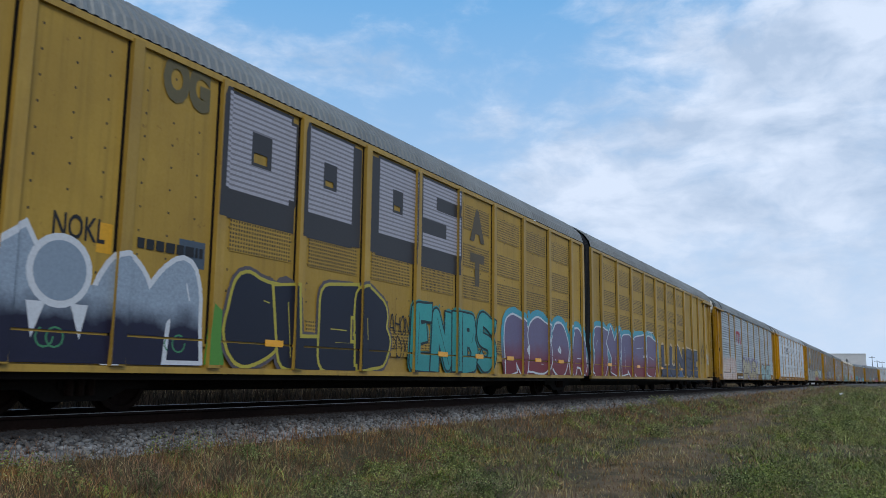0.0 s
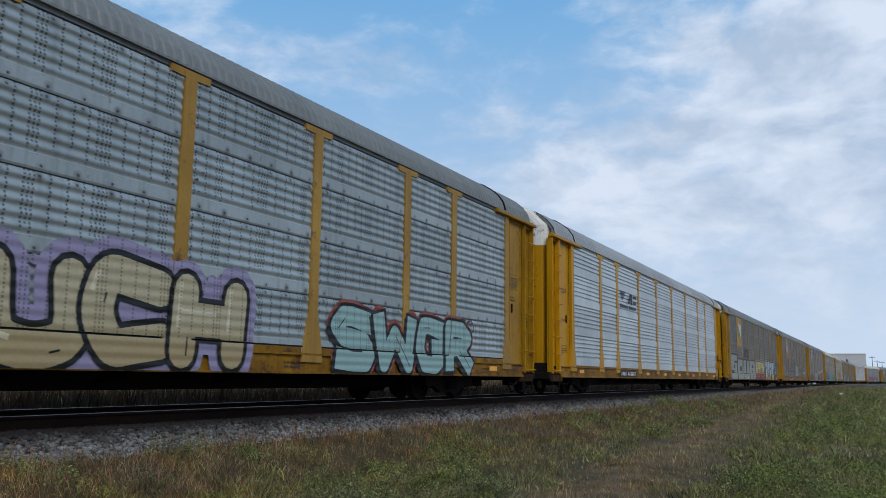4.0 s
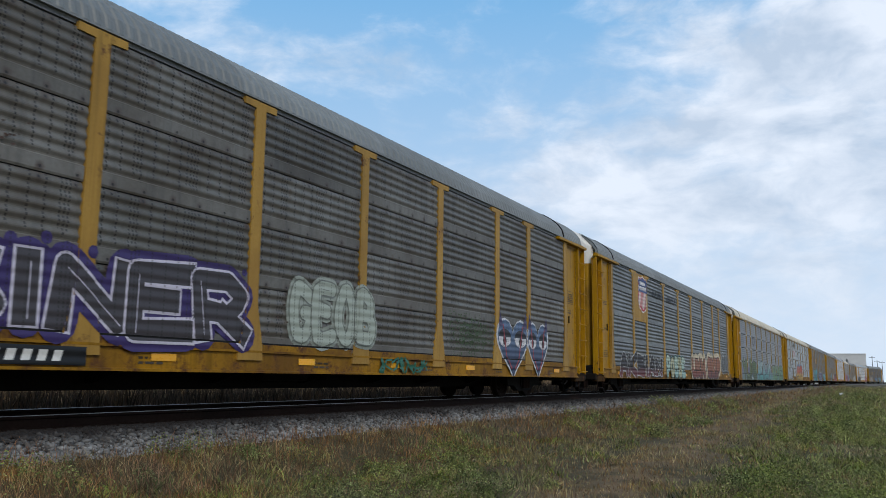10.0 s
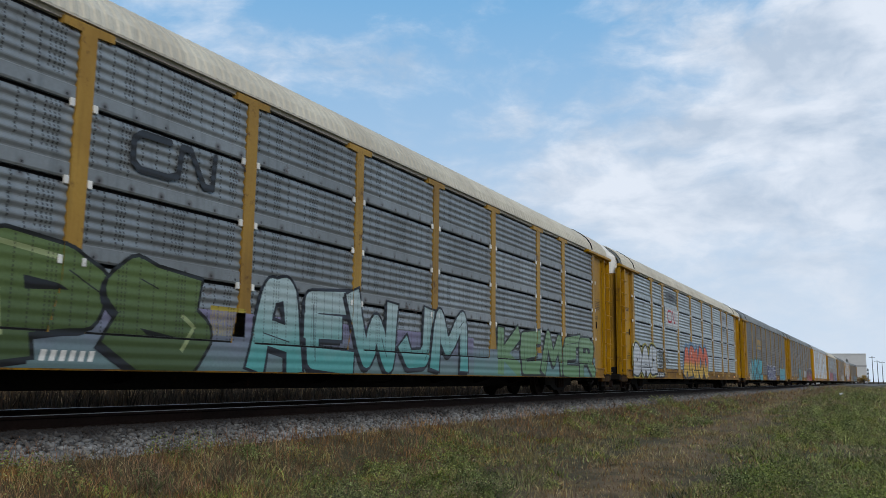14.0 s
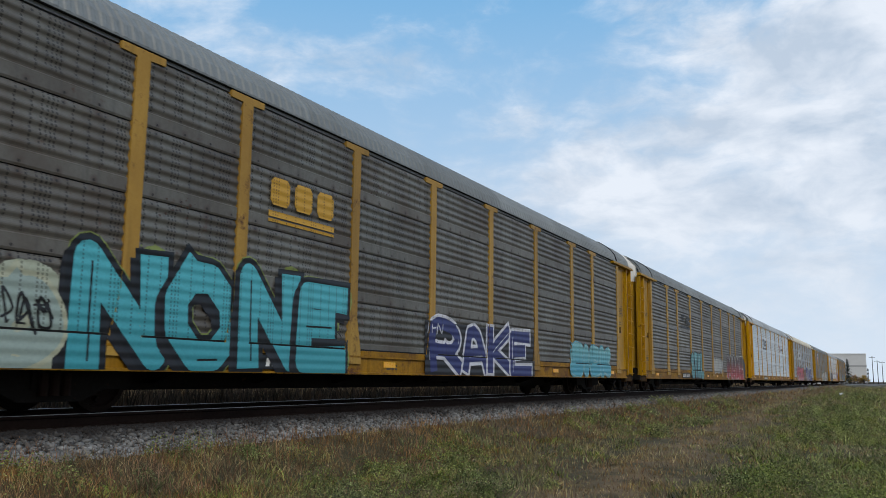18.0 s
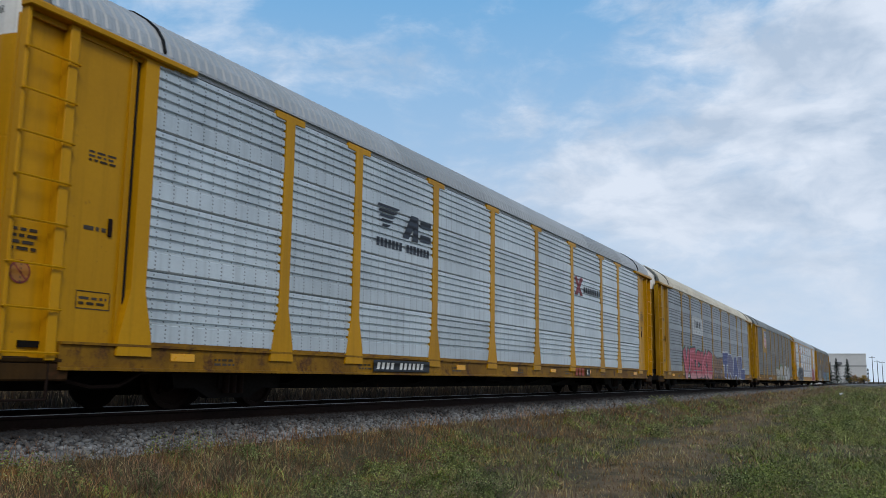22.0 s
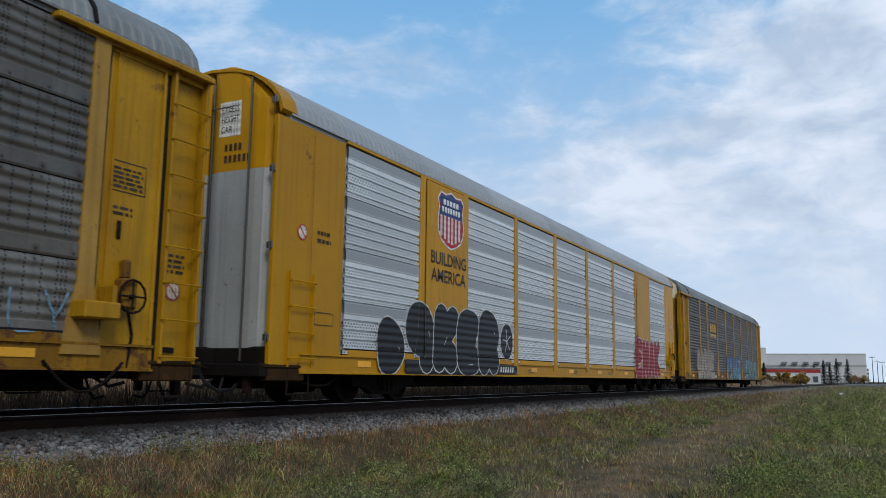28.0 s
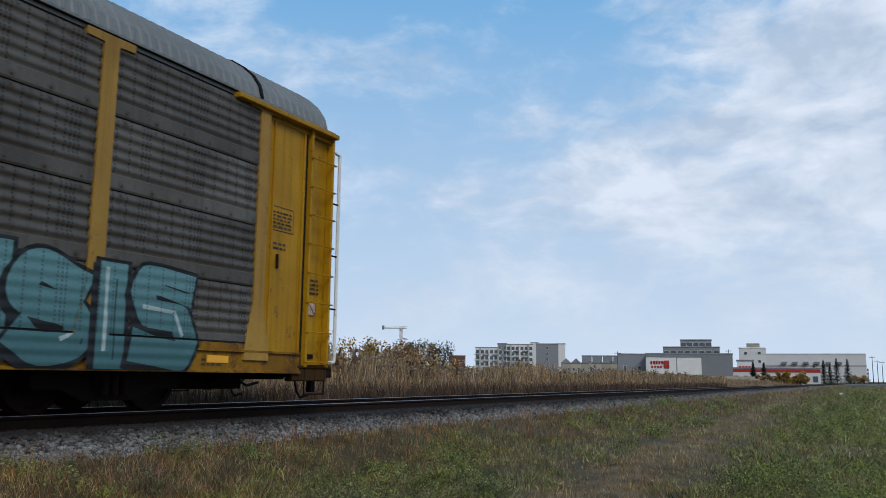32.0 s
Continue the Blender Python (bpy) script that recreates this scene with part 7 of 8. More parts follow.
# 11: grey car with pink letters
c11 = CARS[11]
g = Layer()
g.bar(6.92, 9.52, 2.72, 3.58, colour((190, 194, 194)))
for k in (7.45, 8.95):
    g.bar(k, k + 0.05, 2.98, 3.46, colour((24, 26, 28)))
for i in range(3):
    g.bar(7.70 + i * 0.40, 7.98 + i * 0.40, 3.05, 3.36, colour((24, 26, 28)))
for k in (7.75, 7.92, 8.55, 8.72):
    g.shape([(k + 0.05 * math.cos(a * 0.785), 2.84 + 0.05 * math.sin(a * 0.785)) for a in range(8)], colour((24, 26, 28)))
g.put("emblem", c11, "white rectangle with dark bracketed bars", 1.515)
wild(c11, "tall pink letters with black rims", "VECKS", 4.6, 11.9, 0.53, 1.95, colour((190, 132, 134), (172, 58, 72), 0.80, 0.06), colour((20, 18, 20)), 141, colour((62, 140, 108)), width=0.36, rim=0.06, glow=0.03, shine=colour((220, 120, 140)), rough=0.02)
wild(c11, "brown tag with black edges", "BNNB", 12.55, 15.1, 0.62, 1.72, colour((136, 100, 62)), colour((28, 20, 16)), 143, None, width=0.28, rim=0.05)
wild(c11, "navy and orange letters with white outlines", "TRAIL", 15.35, 23.8, 0.58, 1.98, colour((54, 62, 122)), colour((200, 202, 208)), 145, None, width=0.40, rim=0.07, tone=colour((96, 92, 122)), rough=0.03)
number_plate(c11, 5.19, 7.29)

# 12: dark car with white letters
c12 = CARS[12]
shield(c12, 5.27, 6.76, 3.0, 4.4)
scrawl(c12, "thin pale paint drips and loops", 3.28, 12.56, 0.98, 2.2, colour((92, 90, 84)), 151, 0.022, 6)
wild(c12, "white bubble letters with black rims", "CPC", 12.70, 15.15, 0.53, 1.50, colour((160, 158, 138), (192, 192, 188), 0.85, 0.06), colour((16, 16, 16)), 153, colour((58, 104, 52)), width=0.52, rim=0.05, glow=0.07, soft=True, rough=0.02)
wild(c12, "white bubble letters with black and green edges", "UPL", 15.68, 18.05, 0.53, 1.76, colour((160, 158, 138), (192, 192, 188), 0.85, 0.06), colour((16, 16, 16)), 155, colour((66, 128, 60)), width=0.52, rim=0.05, glow=0.09, soft=True, rough=0.02)
wild(c12, "tall white letters with black rims", "NEMA", 18.72, 23.45, 0.54, 1.82, colour((200, 200, 196)), colour((20, 20, 20)), 157, colour((78, 104, 70)), width=0.30, rim=0.045, glow=0.03, rough=0.02)
tag(c12, "thin black hand tag", "VITA", 12.05, 12.65, 0.86, 1.06, ink, 0.024, 61)
tag(c12, "thin blue hand tag", "EMILY", 24.1, 26.0, 0.95, 1.35, colour((110, 146, 170)), 0.03, 62)
number_plate(c12, 7.29, 9.49)

# 13: bright yellow car
c13 = CARS[13]
shield(c13, 5.20, 6.44, 3.16, 4.42, 1.532)
plain_text(c13, "BUILDING", 4.94, 6.56, 2.80, 3.06, colour((52, 40, 20)), x=1.532, bold=0.02)
plain_text(c13, "AMERICA", 4.96, 6.54, 2.44, 2.70, colour((52, 40, 20)), x=1.532, bold=0.02)
wild(c13, "black bubble letter with a white rim", "D", 3.02, 3.92, 0.54, 1.56, colour((18, 18, 22)), colour((206, 206, 206)), 160, None, width=0.62, rim=0.03, soft=True, drop=False, rough=0.02)
g = Layer()
g.bar(4.0, 8.2, 0.54, 0.82, colour((20, 20, 24)))
g.put("graffiti", c13, "black paint run together along the sill", wrap=True)
wild(c13, "fat black bubble letters with white rims", "9KER", 4.02, 8.40, 0.54, 1.92, colour((18, 18, 22)), colour((206, 206, 206)), 161, None, width=0.56, rim=0.028, soft=True, drop=False, rough=0.02)
g = Layer()
for q, m in ((1.0, colour((206, 206, 206))), (0.92, colour((18, 18, 22)))):
    g.shape([(8.92 + 0.40 * q * math.cos(k * 0.2618), 1.36 + 0.46 * q * math.sin(k * 0.2618)) for k in range(24)], m, 0.001)
for k in range(5):
    g.ribbon([(8.92, 1.36), (8.92 + 0.24 * math.cos(k * 1.2566 + 0.5), 1.36 + 0.28 * math.sin(k * 1.2566 + 0.5))], 0.025, colour((206, 206, 206)))
g.put("graffiti", c13, "black oval with a white star", wrap=True)
wild(c13, "red bubble letters with white outlines", "ENAK", 21.08, 24.90, 0.54, 1.95, colour((146, 18, 28)), colour((210, 196, 194)), 163, colour((206, 198, 196)), width=0.45, rim=0.028, glow=0.02, soft=True, drop=False, rough=0.03)
g = Layer()
g.shape([(21.40 + 0.34 * math.cos(k * 0.3142), 1.86 + 0.26 * math.sin(k * 0.3142)) for k in range(20)], colour((158, 26, 38)))
g.put("graffiti", c13, "red bubble above the letters", wrap=True)
tag(c13, "small white hand lettering", "RG", 21.22, 21.58, 1.80, 1.96, colour((214, 204, 202)), 0.022, 70)
number_plate(c13, 7.71, 9.56)

# 14: last car
c14 = CARS[14]
block_emblem(c14, 7.37, 9.01, 2.75, 3.55, colour((196, 150, 36)))
scrawl(c14, "black looped tag", 2.38, 3.48, 0.95, 2.1, ink, 172, 0.04, 3)
wild(c14, "cream and lilac crumbling letters", "QARNE", 3.6, 8.15, 0.54, 1.88, colour((168, 158, 136), (150, 138, 120)), colour((92, 78, 86)), 171, colour((150, 138, 124)), width=0.34, rim=0.04, glow=0.09, drop=False, rough=0.06)
wild(c14, "small pale letters with dark edges", "EMZ", 5.05, 6.55, 1.30, 1.68, colour((200, 190, 166)), colour((50, 40, 46)), 174, colour((120, 100, 110)), width=0.24, rim=0.025, glow=0.02, drop=False)
wild(c14, "blue and turquoise letters with pale rims", "PYRIZ", 12.3, 17.5, 0.53, 1.86, colour((104, 150, 164), (58, 88, 136), 1.05, 0.45), colour((20, 26, 38)), 173, None, width=0.36, rim=0.045, glow=0.035, shine=colour((150, 196, 206)), rough=0.06)
wild(c14, "teal letters with dark edges", "ENSIS", 20.05, 24.9, 0.54, 1.84, colour((66, 108, 114), (96, 140, 146)), colour((14, 20, 22)), 175, None, width=0.34, rim=0.05, glow=0.02, shine=colour((170, 192, 192)), rough=0.06)
number_plate(c14, 7.13, 9.17)

def smudge(car, label, y0, y1, z0, z1, m, seed, count=60, size=(0.015, 0.07), x=1.503):
    """An uneven patch of small blots, thickest at its heart."""
    r = random.Random(seed)
    g = Layer()
    cy, cz = (y0 + y1) / 2, (z0 + z1) / 2
    for _ in range(count):
        a = cy + (y1 - y0) * 0.24 * max(-2, min(2, r.gauss(0, 1)))
        b = cz + (z1 - z0) * 0.24 * max(-2, min(2, r.gauss(0, 1)))
        q = r.uniform(*size)
        g.shape([(a + q * r.uniform(0.6, 1.3) * math.cos(i * 0.785), b + q * r.uniform(0.4, 1.0) * math.sin(i * 0.785)) for i in range(8)], m, 0.00002)
    g.put("stain", car, label, x)["kind"] = "stuff"


smudge(CARS[7], "sooty smudge on the panels", 6.9, 9.4, 3.80, 4.32, colour((96, 100, 102)), 801, 700, (0.010, 0.034), 1.496)
smudge(CARS[7], "dark heart of the sooty smudge", 7.2, 8.8, 3.95, 4.25, colour((74, 78, 80)), 804, 500, (0.008, 0.026), 1.499)
smudge(CARS[7], "dark smear on the panel", 21.5, 22.6, 3.95, 4.20, colour((92, 96, 98)), 802, 260, (0.008, 0.026))
smudge(CARS[7], "dark smear on the panel", 21.4, 22.5, 3.25, 3.55, colour((86, 90, 92)), 803, 260, (0.008, 0.026))
for i in range(7):
    smudge(CARS[3], "blue-grey patch where yellow paint has peeled", 0.80 + 0.1 * (i % 3), 1.25 + 0.12 * (i % 3), 1.15 + 0.42 * i, 1.6 + 0.42 * i, colour((132, 134, 136)), 810 + i, 26, (0.02, 0.06), 1.4235)
smudge(CARS[4], "faint green smear of paint", 18.7, 21.0, 0.95, 1.9, colour((70, 90, 54)), 815, 600, (0.010, 0.035), 1.496)
smudge(CARS[12], "pale rubbed patch of paint", 11.4, 12.3, 1.6, 2.5, colour((112, 108, 100)), 820, 110, (0.008, 0.024))
for k in range(1, 15):
    if k not in (2, 10, 13):
        for i in range(5):
            a = 3.0 + ((k * 7 + i * 5) % 23)
            smudge(CARS[k], "rusty stain on the panel", a, a + 0.7, 1.2 + ((k + i * 3) % 7) * 0.4, 1.6 + ((k + i * 3) % 7) * 0.4, colour((74, 52, 40)), 830 + k * 10 + i, 16, (0.008, 0.028))


def box_frame(car, y0, y1, z0, z1, m, x):
    """A thin stencilled frame."""
    e = Layer()
    for a, b, c, d in ((y0, y1, z0, z0 + 0.012), (y0, y1, z1, z1 + 0.012), (y0, y0 + 0.012, z0, z1), (y1, y1 + 0.012, z0, z1)):
        e.bar(a, b, c, d, m)
    e.put("stencil", car, "", x)


def end_rail(car):
    """A guard frame of pale pipe standing off the trailing end."""
    r = part("end_rail", None, lambda bm: bent(bm, [(1.36, BODY + 0.02, 4.32), (1.36, BODY + 0.34, 4.28), (1.36, BODY + 0.35, 0.72), (1.36, BODY + 0.02, 0.68)], 0.028, 6), WHITE, car, label="pale pipe guard rail on the car end")
    for z in (1.6, 2.5, 3.4):
        part("bracket", "end_rail_bracket", lambda bm: tube(bm, (1.36, BODY, 0), (1.36, BODY + 0.35, 0), 0.016, 5), RUST, r, Matrix.Translation((0, 0, z)))


end_rail(c14)

# what every car carries
for k in range(1, 15):
    car = CARS[k]
    for y in (2.4, 10.6, 13.6, 16.4, 19.6, 25.2):
        reflector(car, y)
    stencil = colour((58, 44, 18))
    if k != 13:
        bar_block(car, 0.98, 1.38, 2.95, 3.10, stencil, 3, 200 + k, 1.424)
        bar_block(car, 0.98, 1.30, 2.12, 2.22, stencil, 1, 230 + k, 1.424)
        box_frame(car, 0.95, 1.42, 1.22, 1.42, stencil, 1.424)
        bar_block(car, 0.99, 1.38, 1.26, 1.38, stencil, 2, 260 + k, 1.424)
        bar_block(car, 26.52, 26.98, 2.72, 3.00, stencil, 5, 300 + k, 1.424)
        box_frame(car, 26.48, 27.02, 2.68, 3.05, stencil, 1.424)
        bar_block(car, 26.55, 26.85, 2.38, 2.52, stencil, 2, 400 + k, 1.424)
        for a in (0.26, 27.64):
            bar_block(car, a - 0.16, a + 0.17, 1.78, 2.06, stencil, 4, 600 + k, 1.377)
            ring, face = (colour((128, 52, 30)), colour((168, 112, 40))) if k % 3 == 1 else (colour((150, 56, 46)), colour((196, 184, 168)))
            g = Layer()
            g.shape([(a + 0.13 * math.cos(q * 0.3927), 1.56 + 0.13 * math.sin(q * 0.3927)) for q in range(16)], ring)
            g.shape([(a + 0.108 * math.cos(q * 0.3927), 1.56 + 0.108 * math.sin(q * 0.3927)) for q in range(16)], face)
            g.shape([(a - 0.09, 1.64), (a - 0.075, 1.655), (a + 0.09, 1.48), (a + 0.075, 1.465)], ring)
            g.put("notice", car, "round pale notice with a red ring and bar", 1.3775)
    else:
        bar_block(car, 1.12, 1.50, 2.62, 2.88, stencil, 2, 200 + k, 1.470)
        box_frame(car, 1.10, 1.62, 1.30, 1.50, stencil, 1.470)
        for a in (0.72, 27.4):
            g = Layer()
            g.shape([(a + 0.13 * math.cos(q * 0.3927), 2.75 + 0.13 * math.sin(q * 0.3927)) for q in range(16)], colour((176, 60, 50)))
            g.shape([(a + 0.105 * math.cos(q * 0.3927), 2.75 + 0.105 * math.sin(q * 0.3927)) for q in range(16)], colour((222, 216, 204)))
            g.shape([(a - 0.09, 2.83), (a - 0.07, 2.85), (a + 0.09, 2.67), (a + 0.07, 2.65)], colour((176, 60, 50)))
            g.put("notice", car, "round white notice with a red ring and bar", 1.470)
    # small stencils along the sill
    for q in range(7):
        bar_block(car, 2.9 + q * 3.6 + (k % 3) * 0.3, 3.3 + q * 3.6 + (k % 3) * 0.3, 0.60, 0.72, stencil, 2, 500 + 9 * k + q, 1.479)
    # on the leading end, read from ahead of the car
    turn = Matrix.Translation((0, 0.066, 0)) @ Matrix.Rotation(-math.pi / 2, 4, "Z")
    g = Layer()
    if k == 13:
        g.bar(0.22, 0.66, 4.28, 4.86, colour((226, 224, 214)))
        for word, zz in (("EXCESS", 4.68), ("HEIGHT", 4.51), ("CAR", 4.34)):
            vs, fs = fitted(word, 0.26, 0.62 if word != "CAR" else 0.48, zz, zz + 0.11, 0.012)
            g.mesh(vs, fs, colour((30, 28, 26)), 0.0003)
    else:
        vs, fs = fitted("EXCESS HEIGHT CAR", 0.16, 0.98, 4.50, 4.59, 0.012)
        g.mesh(vs, fs, colour((30, 28, 26)))
    g.put("lettering", car, "small black words", at=turn)
    g = Layer()
    for i in range(4):
        g.bar(0.35 + i * 0.095, 0.41 + i * 0.095, 4.03, 4.15, stencil)
    for i in range(6):
        g.bar(0.35 + i * 0.095, 0.41 + i * 0.095, 3.84, 3.96, stencil)
    g.put("stencil", car, "dark characters as bars", at=turn)


# ---------------------------------------------------------------- beyond the track
WALL_WHITE = paint("white_render", (0.74, 0.76, 0.77, 1), (0.62, 0.63, 0.63, 1), 0.8, vary=0.4)
# cladding greys lifted towards blue: distance haze mixed into the colour
WALL_GREY = paint("hazed_grey_cladding", (0.24, 0.26, 0.29, 1), (0.19, 0.205, 0.23, 1), 0.7, vary=0.4)
WALL_BEIGE = paint("beige_cladding", (0.40, 0.37, 0.31, 1), (0.30, 0.27, 0.22, 1), 0.8, vary=0.4)
WALL_BRICK = paint("red_brown_brick", (0.17, 0.08, 0.055, 1), (0.10, 0.05, 0.035, 1), 0.85, vary=0.5)
HAZE_GREY = paint("hazed_pale_cladding", (0.42, 0.44, 0.45, 1), (0.36, 0.38, 0.39, 1), 0.8, vary=0.4)
ROOF_DARK = paint("dark_roofing", (0.24, 0.26, 0.285, 1), rough=0.8)
SIGN_RED = paint("red_sign", (0.42, 0.03, 0.03, 1), rough=0.5)
PANE = paint("window_glass", (0.10, 0.14, 0.18, 1), (0.06, 0.08, 0.10, 1), 0.15, 0.1, 0.5)
TRIM_WHITE = paint("white_trim", (0.7, 0.71, 0.7, 1), rough=0.6)


def building(name, label, x, y, width, depth, height, wall, storeys=1, bays=4, win=(1.4, 1.5), sill_z=1.0, turn=None, roof=True, category="building", win_mat=None, band=None, cap=None):
    """A block with its front towards the camera's side, real window recesses proud of the wall, and a parapet roof."""
    a = math.atan2(x, y) if turn is None else radians(turn)
    b = empty(name, Matrix.Translation((x, y, 0)) @ Matrix.Rotation(-a, 4, "Z"), label, category)
    part("wall", None, lambda bm: box(bm, -width / 2, width / 2, 0, depth, 0, height), wall, b)
    if roof:
        part("roof", None, lambda bm: box(bm, -width / 2 - 0.15, width / 2 + 0.15, -0.15, depth + 0.15, height, height + 0.45, 0.05), cap or ROOF_DARK, b)
    if band:
        part("fascia", None, lambda bm: box(bm, -width / 2 - 0.05, width / 2 + 0.05, -0.12, 0.0, height * band[0], height * band[1]), band[2], b)
    if bays:
        fh = (height - 0.6) / storeys
        for j in range(storeys):
            for i in range(bays):
                cx = -width / 2 + width * (i + 0.5) / bays
                zz = j * fh + sill_z
                w = part("window", ("bwin", win), lambda bm: box(bm, -win[0] / 2 - 0.1, win[0] / 2 + 0.1, -0.10, -0.004, -0.1, win[1] + 0.1), TRIM_WHITE, b, Matrix.Translation((cx, 0, zz)))
                part("pane", ("bpane", win), lambda bm: box(bm, -win[0] / 2, win[0] / 2, -0.14, -0.10, 0, win[1]), win_mat or PANE, w)
    return b


def apartment(x, y, width, height, storeys, bays, label):
    """Apartment block with balconies, white and grey bays."""
    b = building("apartment_building", label, x, y, width, 16, height, WALL_WHITE, storeys, bays, (1.7, 1.7), 0.9)
    fh = (height - 0.6) / storeys
    for i in range(0, bays, 2):
        cx = -width / 2 + width * (i + 1.0) / bays
        part("pier", ("pier", round(height, 1)), lambda bm: box(bm, -0.5, 0.5, -0.7, -0.01, 0, height), WALL_WHITE if i % 4 else HAZE_GREY, b, Matrix.Translation((cx, 0, 0)))
        for j in range(1, storeys):
            bal = part("balcony", "balcony_slab", lambda bm: box(bm, -1.6, 1.6, -1.4, -0.02, -0.1, 0.08), HAZE_GREY, b, Matrix.Translation((cx - 1.8, 0, j * fh + 0.3)))
            part("railing", "balcony_rail", lambda bm: (box(bm, -1.6, 1.6, -1.42, -1.36, 1.0, 1.06), [tube(bm, (-1.55 + k * 0.44, -1.39, 0), (-1.55 + k * 0.44, -1.39, 1.0), 0.02, 4) for k in range(8)]), ROOF_DARK, bal)
    return b


S = 1.4
apartment(-135.3 * S, 301.0 * S, 15.0, 17.2, 5, 6, "white apartment block with grey piers and balconies")
building("stair_tower", "dark grey apartment stair tower", -130.6 * S, 303.1 * S, 5.2, 14, 19.4, WALL_GREY, 6, 2, (1.2, 1.4))
apartment(-124.4 * S, 305.6 * S, 14.5, 19.0, 6, 6, "white and blue-grey apartment block with balconies")
building("apartment_wing", "white rendered end wing of an apartment block", -119.0 * S, 307.8 * S, 4.2, 14, 20.0, WALL_WHITE, 6, 0)
building("apartment_wing", "dark grey side wing of an apartment block", -114.4 * S, 309.4 * S, 12.0, 14, 19.4, WALL_GREY, 6, 1, (0.9, 1.4))
building("apartment_wing", "white rendered end wing of an apartment block", -109.6 * S, 311.4 * S, 5.0, 14, 19.5, WALL_WHITE, 6, 0)
building("brick_house", "dark brick block half hidden by brown grass", -146.5 * S, 295.5 * S, 9.0, 12, 12.5, WALL_BRICK, 3, 4, (1.1, 1.3))


def terrace():
    """Long row of pitched-roof houses."""
    for i in range(6):
        x, y = -137.0 + i * 4.6, 397.0 + i * 1.5
        b = building("terraced_house", "beige terraced house with a dark pitched roof", x, y, 4.9, 9, 8.6, WALL_BEIGE, 2, 2, (1.0, 1.2), roof=False)
        part("roof", "house_roof", lambda bm: prism(bm, [(-2.6, 8.6), (2.6, 8.6), (0, 11.0)], 1, -0.3, 9.3), ROOF_DARK, b)
    for i in range(5):
        building("apartment_building", "distant dark flat-roofed block", -128.0 * 1.1 + i * 5.5, 402 * 1.1 + i, 5.2, 10, 13.2, WALL_GREY, 3, 3, (0.9, 1.2))


terrace()
building("warehouse", "low grey warehouse with a flat roof", -66.0, 251.5, 8.4, 20, 8.4, WALL_GREY, 1, 2, (0.8, 2.2), 3.0)
shop = building("shop", "white warehouse shop with a dark eave and red sign", -52.0, 244.5, 15.8, 22, 8.3, WALL_WHITE, 1, 0, band=(0.91, 1.0, ROOF_DARK))
for i in range(9):
    a, lo, hi = (-6.6 + i * 0.75, 5.6, 6.5) if i < 5 else (-6.4 + (i - 5) * 0.8, 4.5, 5.1)
    part("sign", ("shop_sign", i > 4), lambda bm: box(bm, 0, 0.5, -0.25, -0.05, lo, hi, 0.05), SIGN_RED, shop, Matrix.Translation((a, 0, 0)), "red block of the shop sign")
part("sign_board", None, lambda bm: box(bm, -2.9, -1.4, -0.3, -0.05, 4.4, 6.6, 0.05), SIGN_RED, shop)
part("drainpipe", None, lambda bm: tube(bm, (0.7, -0.1, 0.3), (0.7, -0.1, 7.6), 0.09), ROOF_DARK, shop)
building("warehouse", "dark grey warehouse wing", -40.6, 246.7, 8.4, 20, 8.3, WALL_GREY, 1, 0)
building("office_block", "dark stepped office block with blue glass", -72.0, 373.0, 23.5, 20, 15.0, WALL_GREY, 4, 8, (2.2, 1.4), 1.4)
building("office_block", "dark upper storeys of an office block", -70.5, 376.0, 13.0, 14, 18.2, WALL_GREY, 5, 5, (2.2, 1.4), 1.6)
factory = building("factory", "long white factory hall with a grey roof band", -20.5, 329.0, 33.0, 40, 10.6, WALL_WHITE, 1, 0, band=(0.60, 0.66, HAZE_GREY), cap=WALL_WHITE)
for i in range(6):
    part("roof_unit", "roof_unit", lambda bm: box(bm, -0.8, 0.8, -1.2, 0.6, 0, 0.9, 0.05), ROOF_DARK, factory, Matrix.Translation((-10 + i * 3.6, 0, 7.2)))
tower = building("factory_tower", "white factory tower with dark windows", -41.2, 327.4, 9.4, 12, 12.8, WALL_WHITE, 4, 2, (0.9, 0.9), 1.6, cap=WALL_WHITE)
part("plant_room", None, lambda bm: box(bm, -2.0, 2.6, 1, 7, 13.2, 14.8, 0.1), WALL_BEIGE, tower)
low = building("shop", "low white shop with a red fascia", -27.0, 262.0, 24.0, 14, 4.6, WALL_WHITE, 1, 9, (1.3, 1.6), 1.0, band=(0.80, 0.98, SIGN_RED))
red_shop = building("shop", "small white shop with a bright red sign", -36.2, 270.0, 4.8, 10, 7.0, WALL_WHITE, 1, 2, (1.4, 1.4), 1.2)
for i in range(4):
    part("sign", "small_sign", lambda bm: box(bm, 0, 0.6, -0.25, -0.12, 4.4, 5.6, 0.05), SIGN_RED, red_shop, Matrix.Translation((-1.8 + i * 0.9, 0, 0)), "red block of the shop sign")
building("concrete_wall", "long low concrete wall", -36.0, 215.0, 27.0, 0.4, 2.2, WALL_BEIGE, 1, 0, roof=False, category="wall")


# poles, crane, signals
def pole(x, y, h, label, arms=1):
    p = empty("utility_pole", Matrix.Translation((x, y, 0)), label, "pole")
    part("shaft", None, lambda bm: bmesh.ops.create_cone(bm, cap_ends=True, segments=8, radius1=0.16, radius2=0.10, depth=h, matrix=Matrix.Translation((0, 0, h / 2))), SLEEPER, p)
    for i in range(arms):
        part("crossarm", None, lambda bm: box(bm, -1.1, 1.1, -0.07, 0.07, h - 0.6 - i * 0.9, h - 0.45 - i * 0.9), SLEEPER, p)
    return p


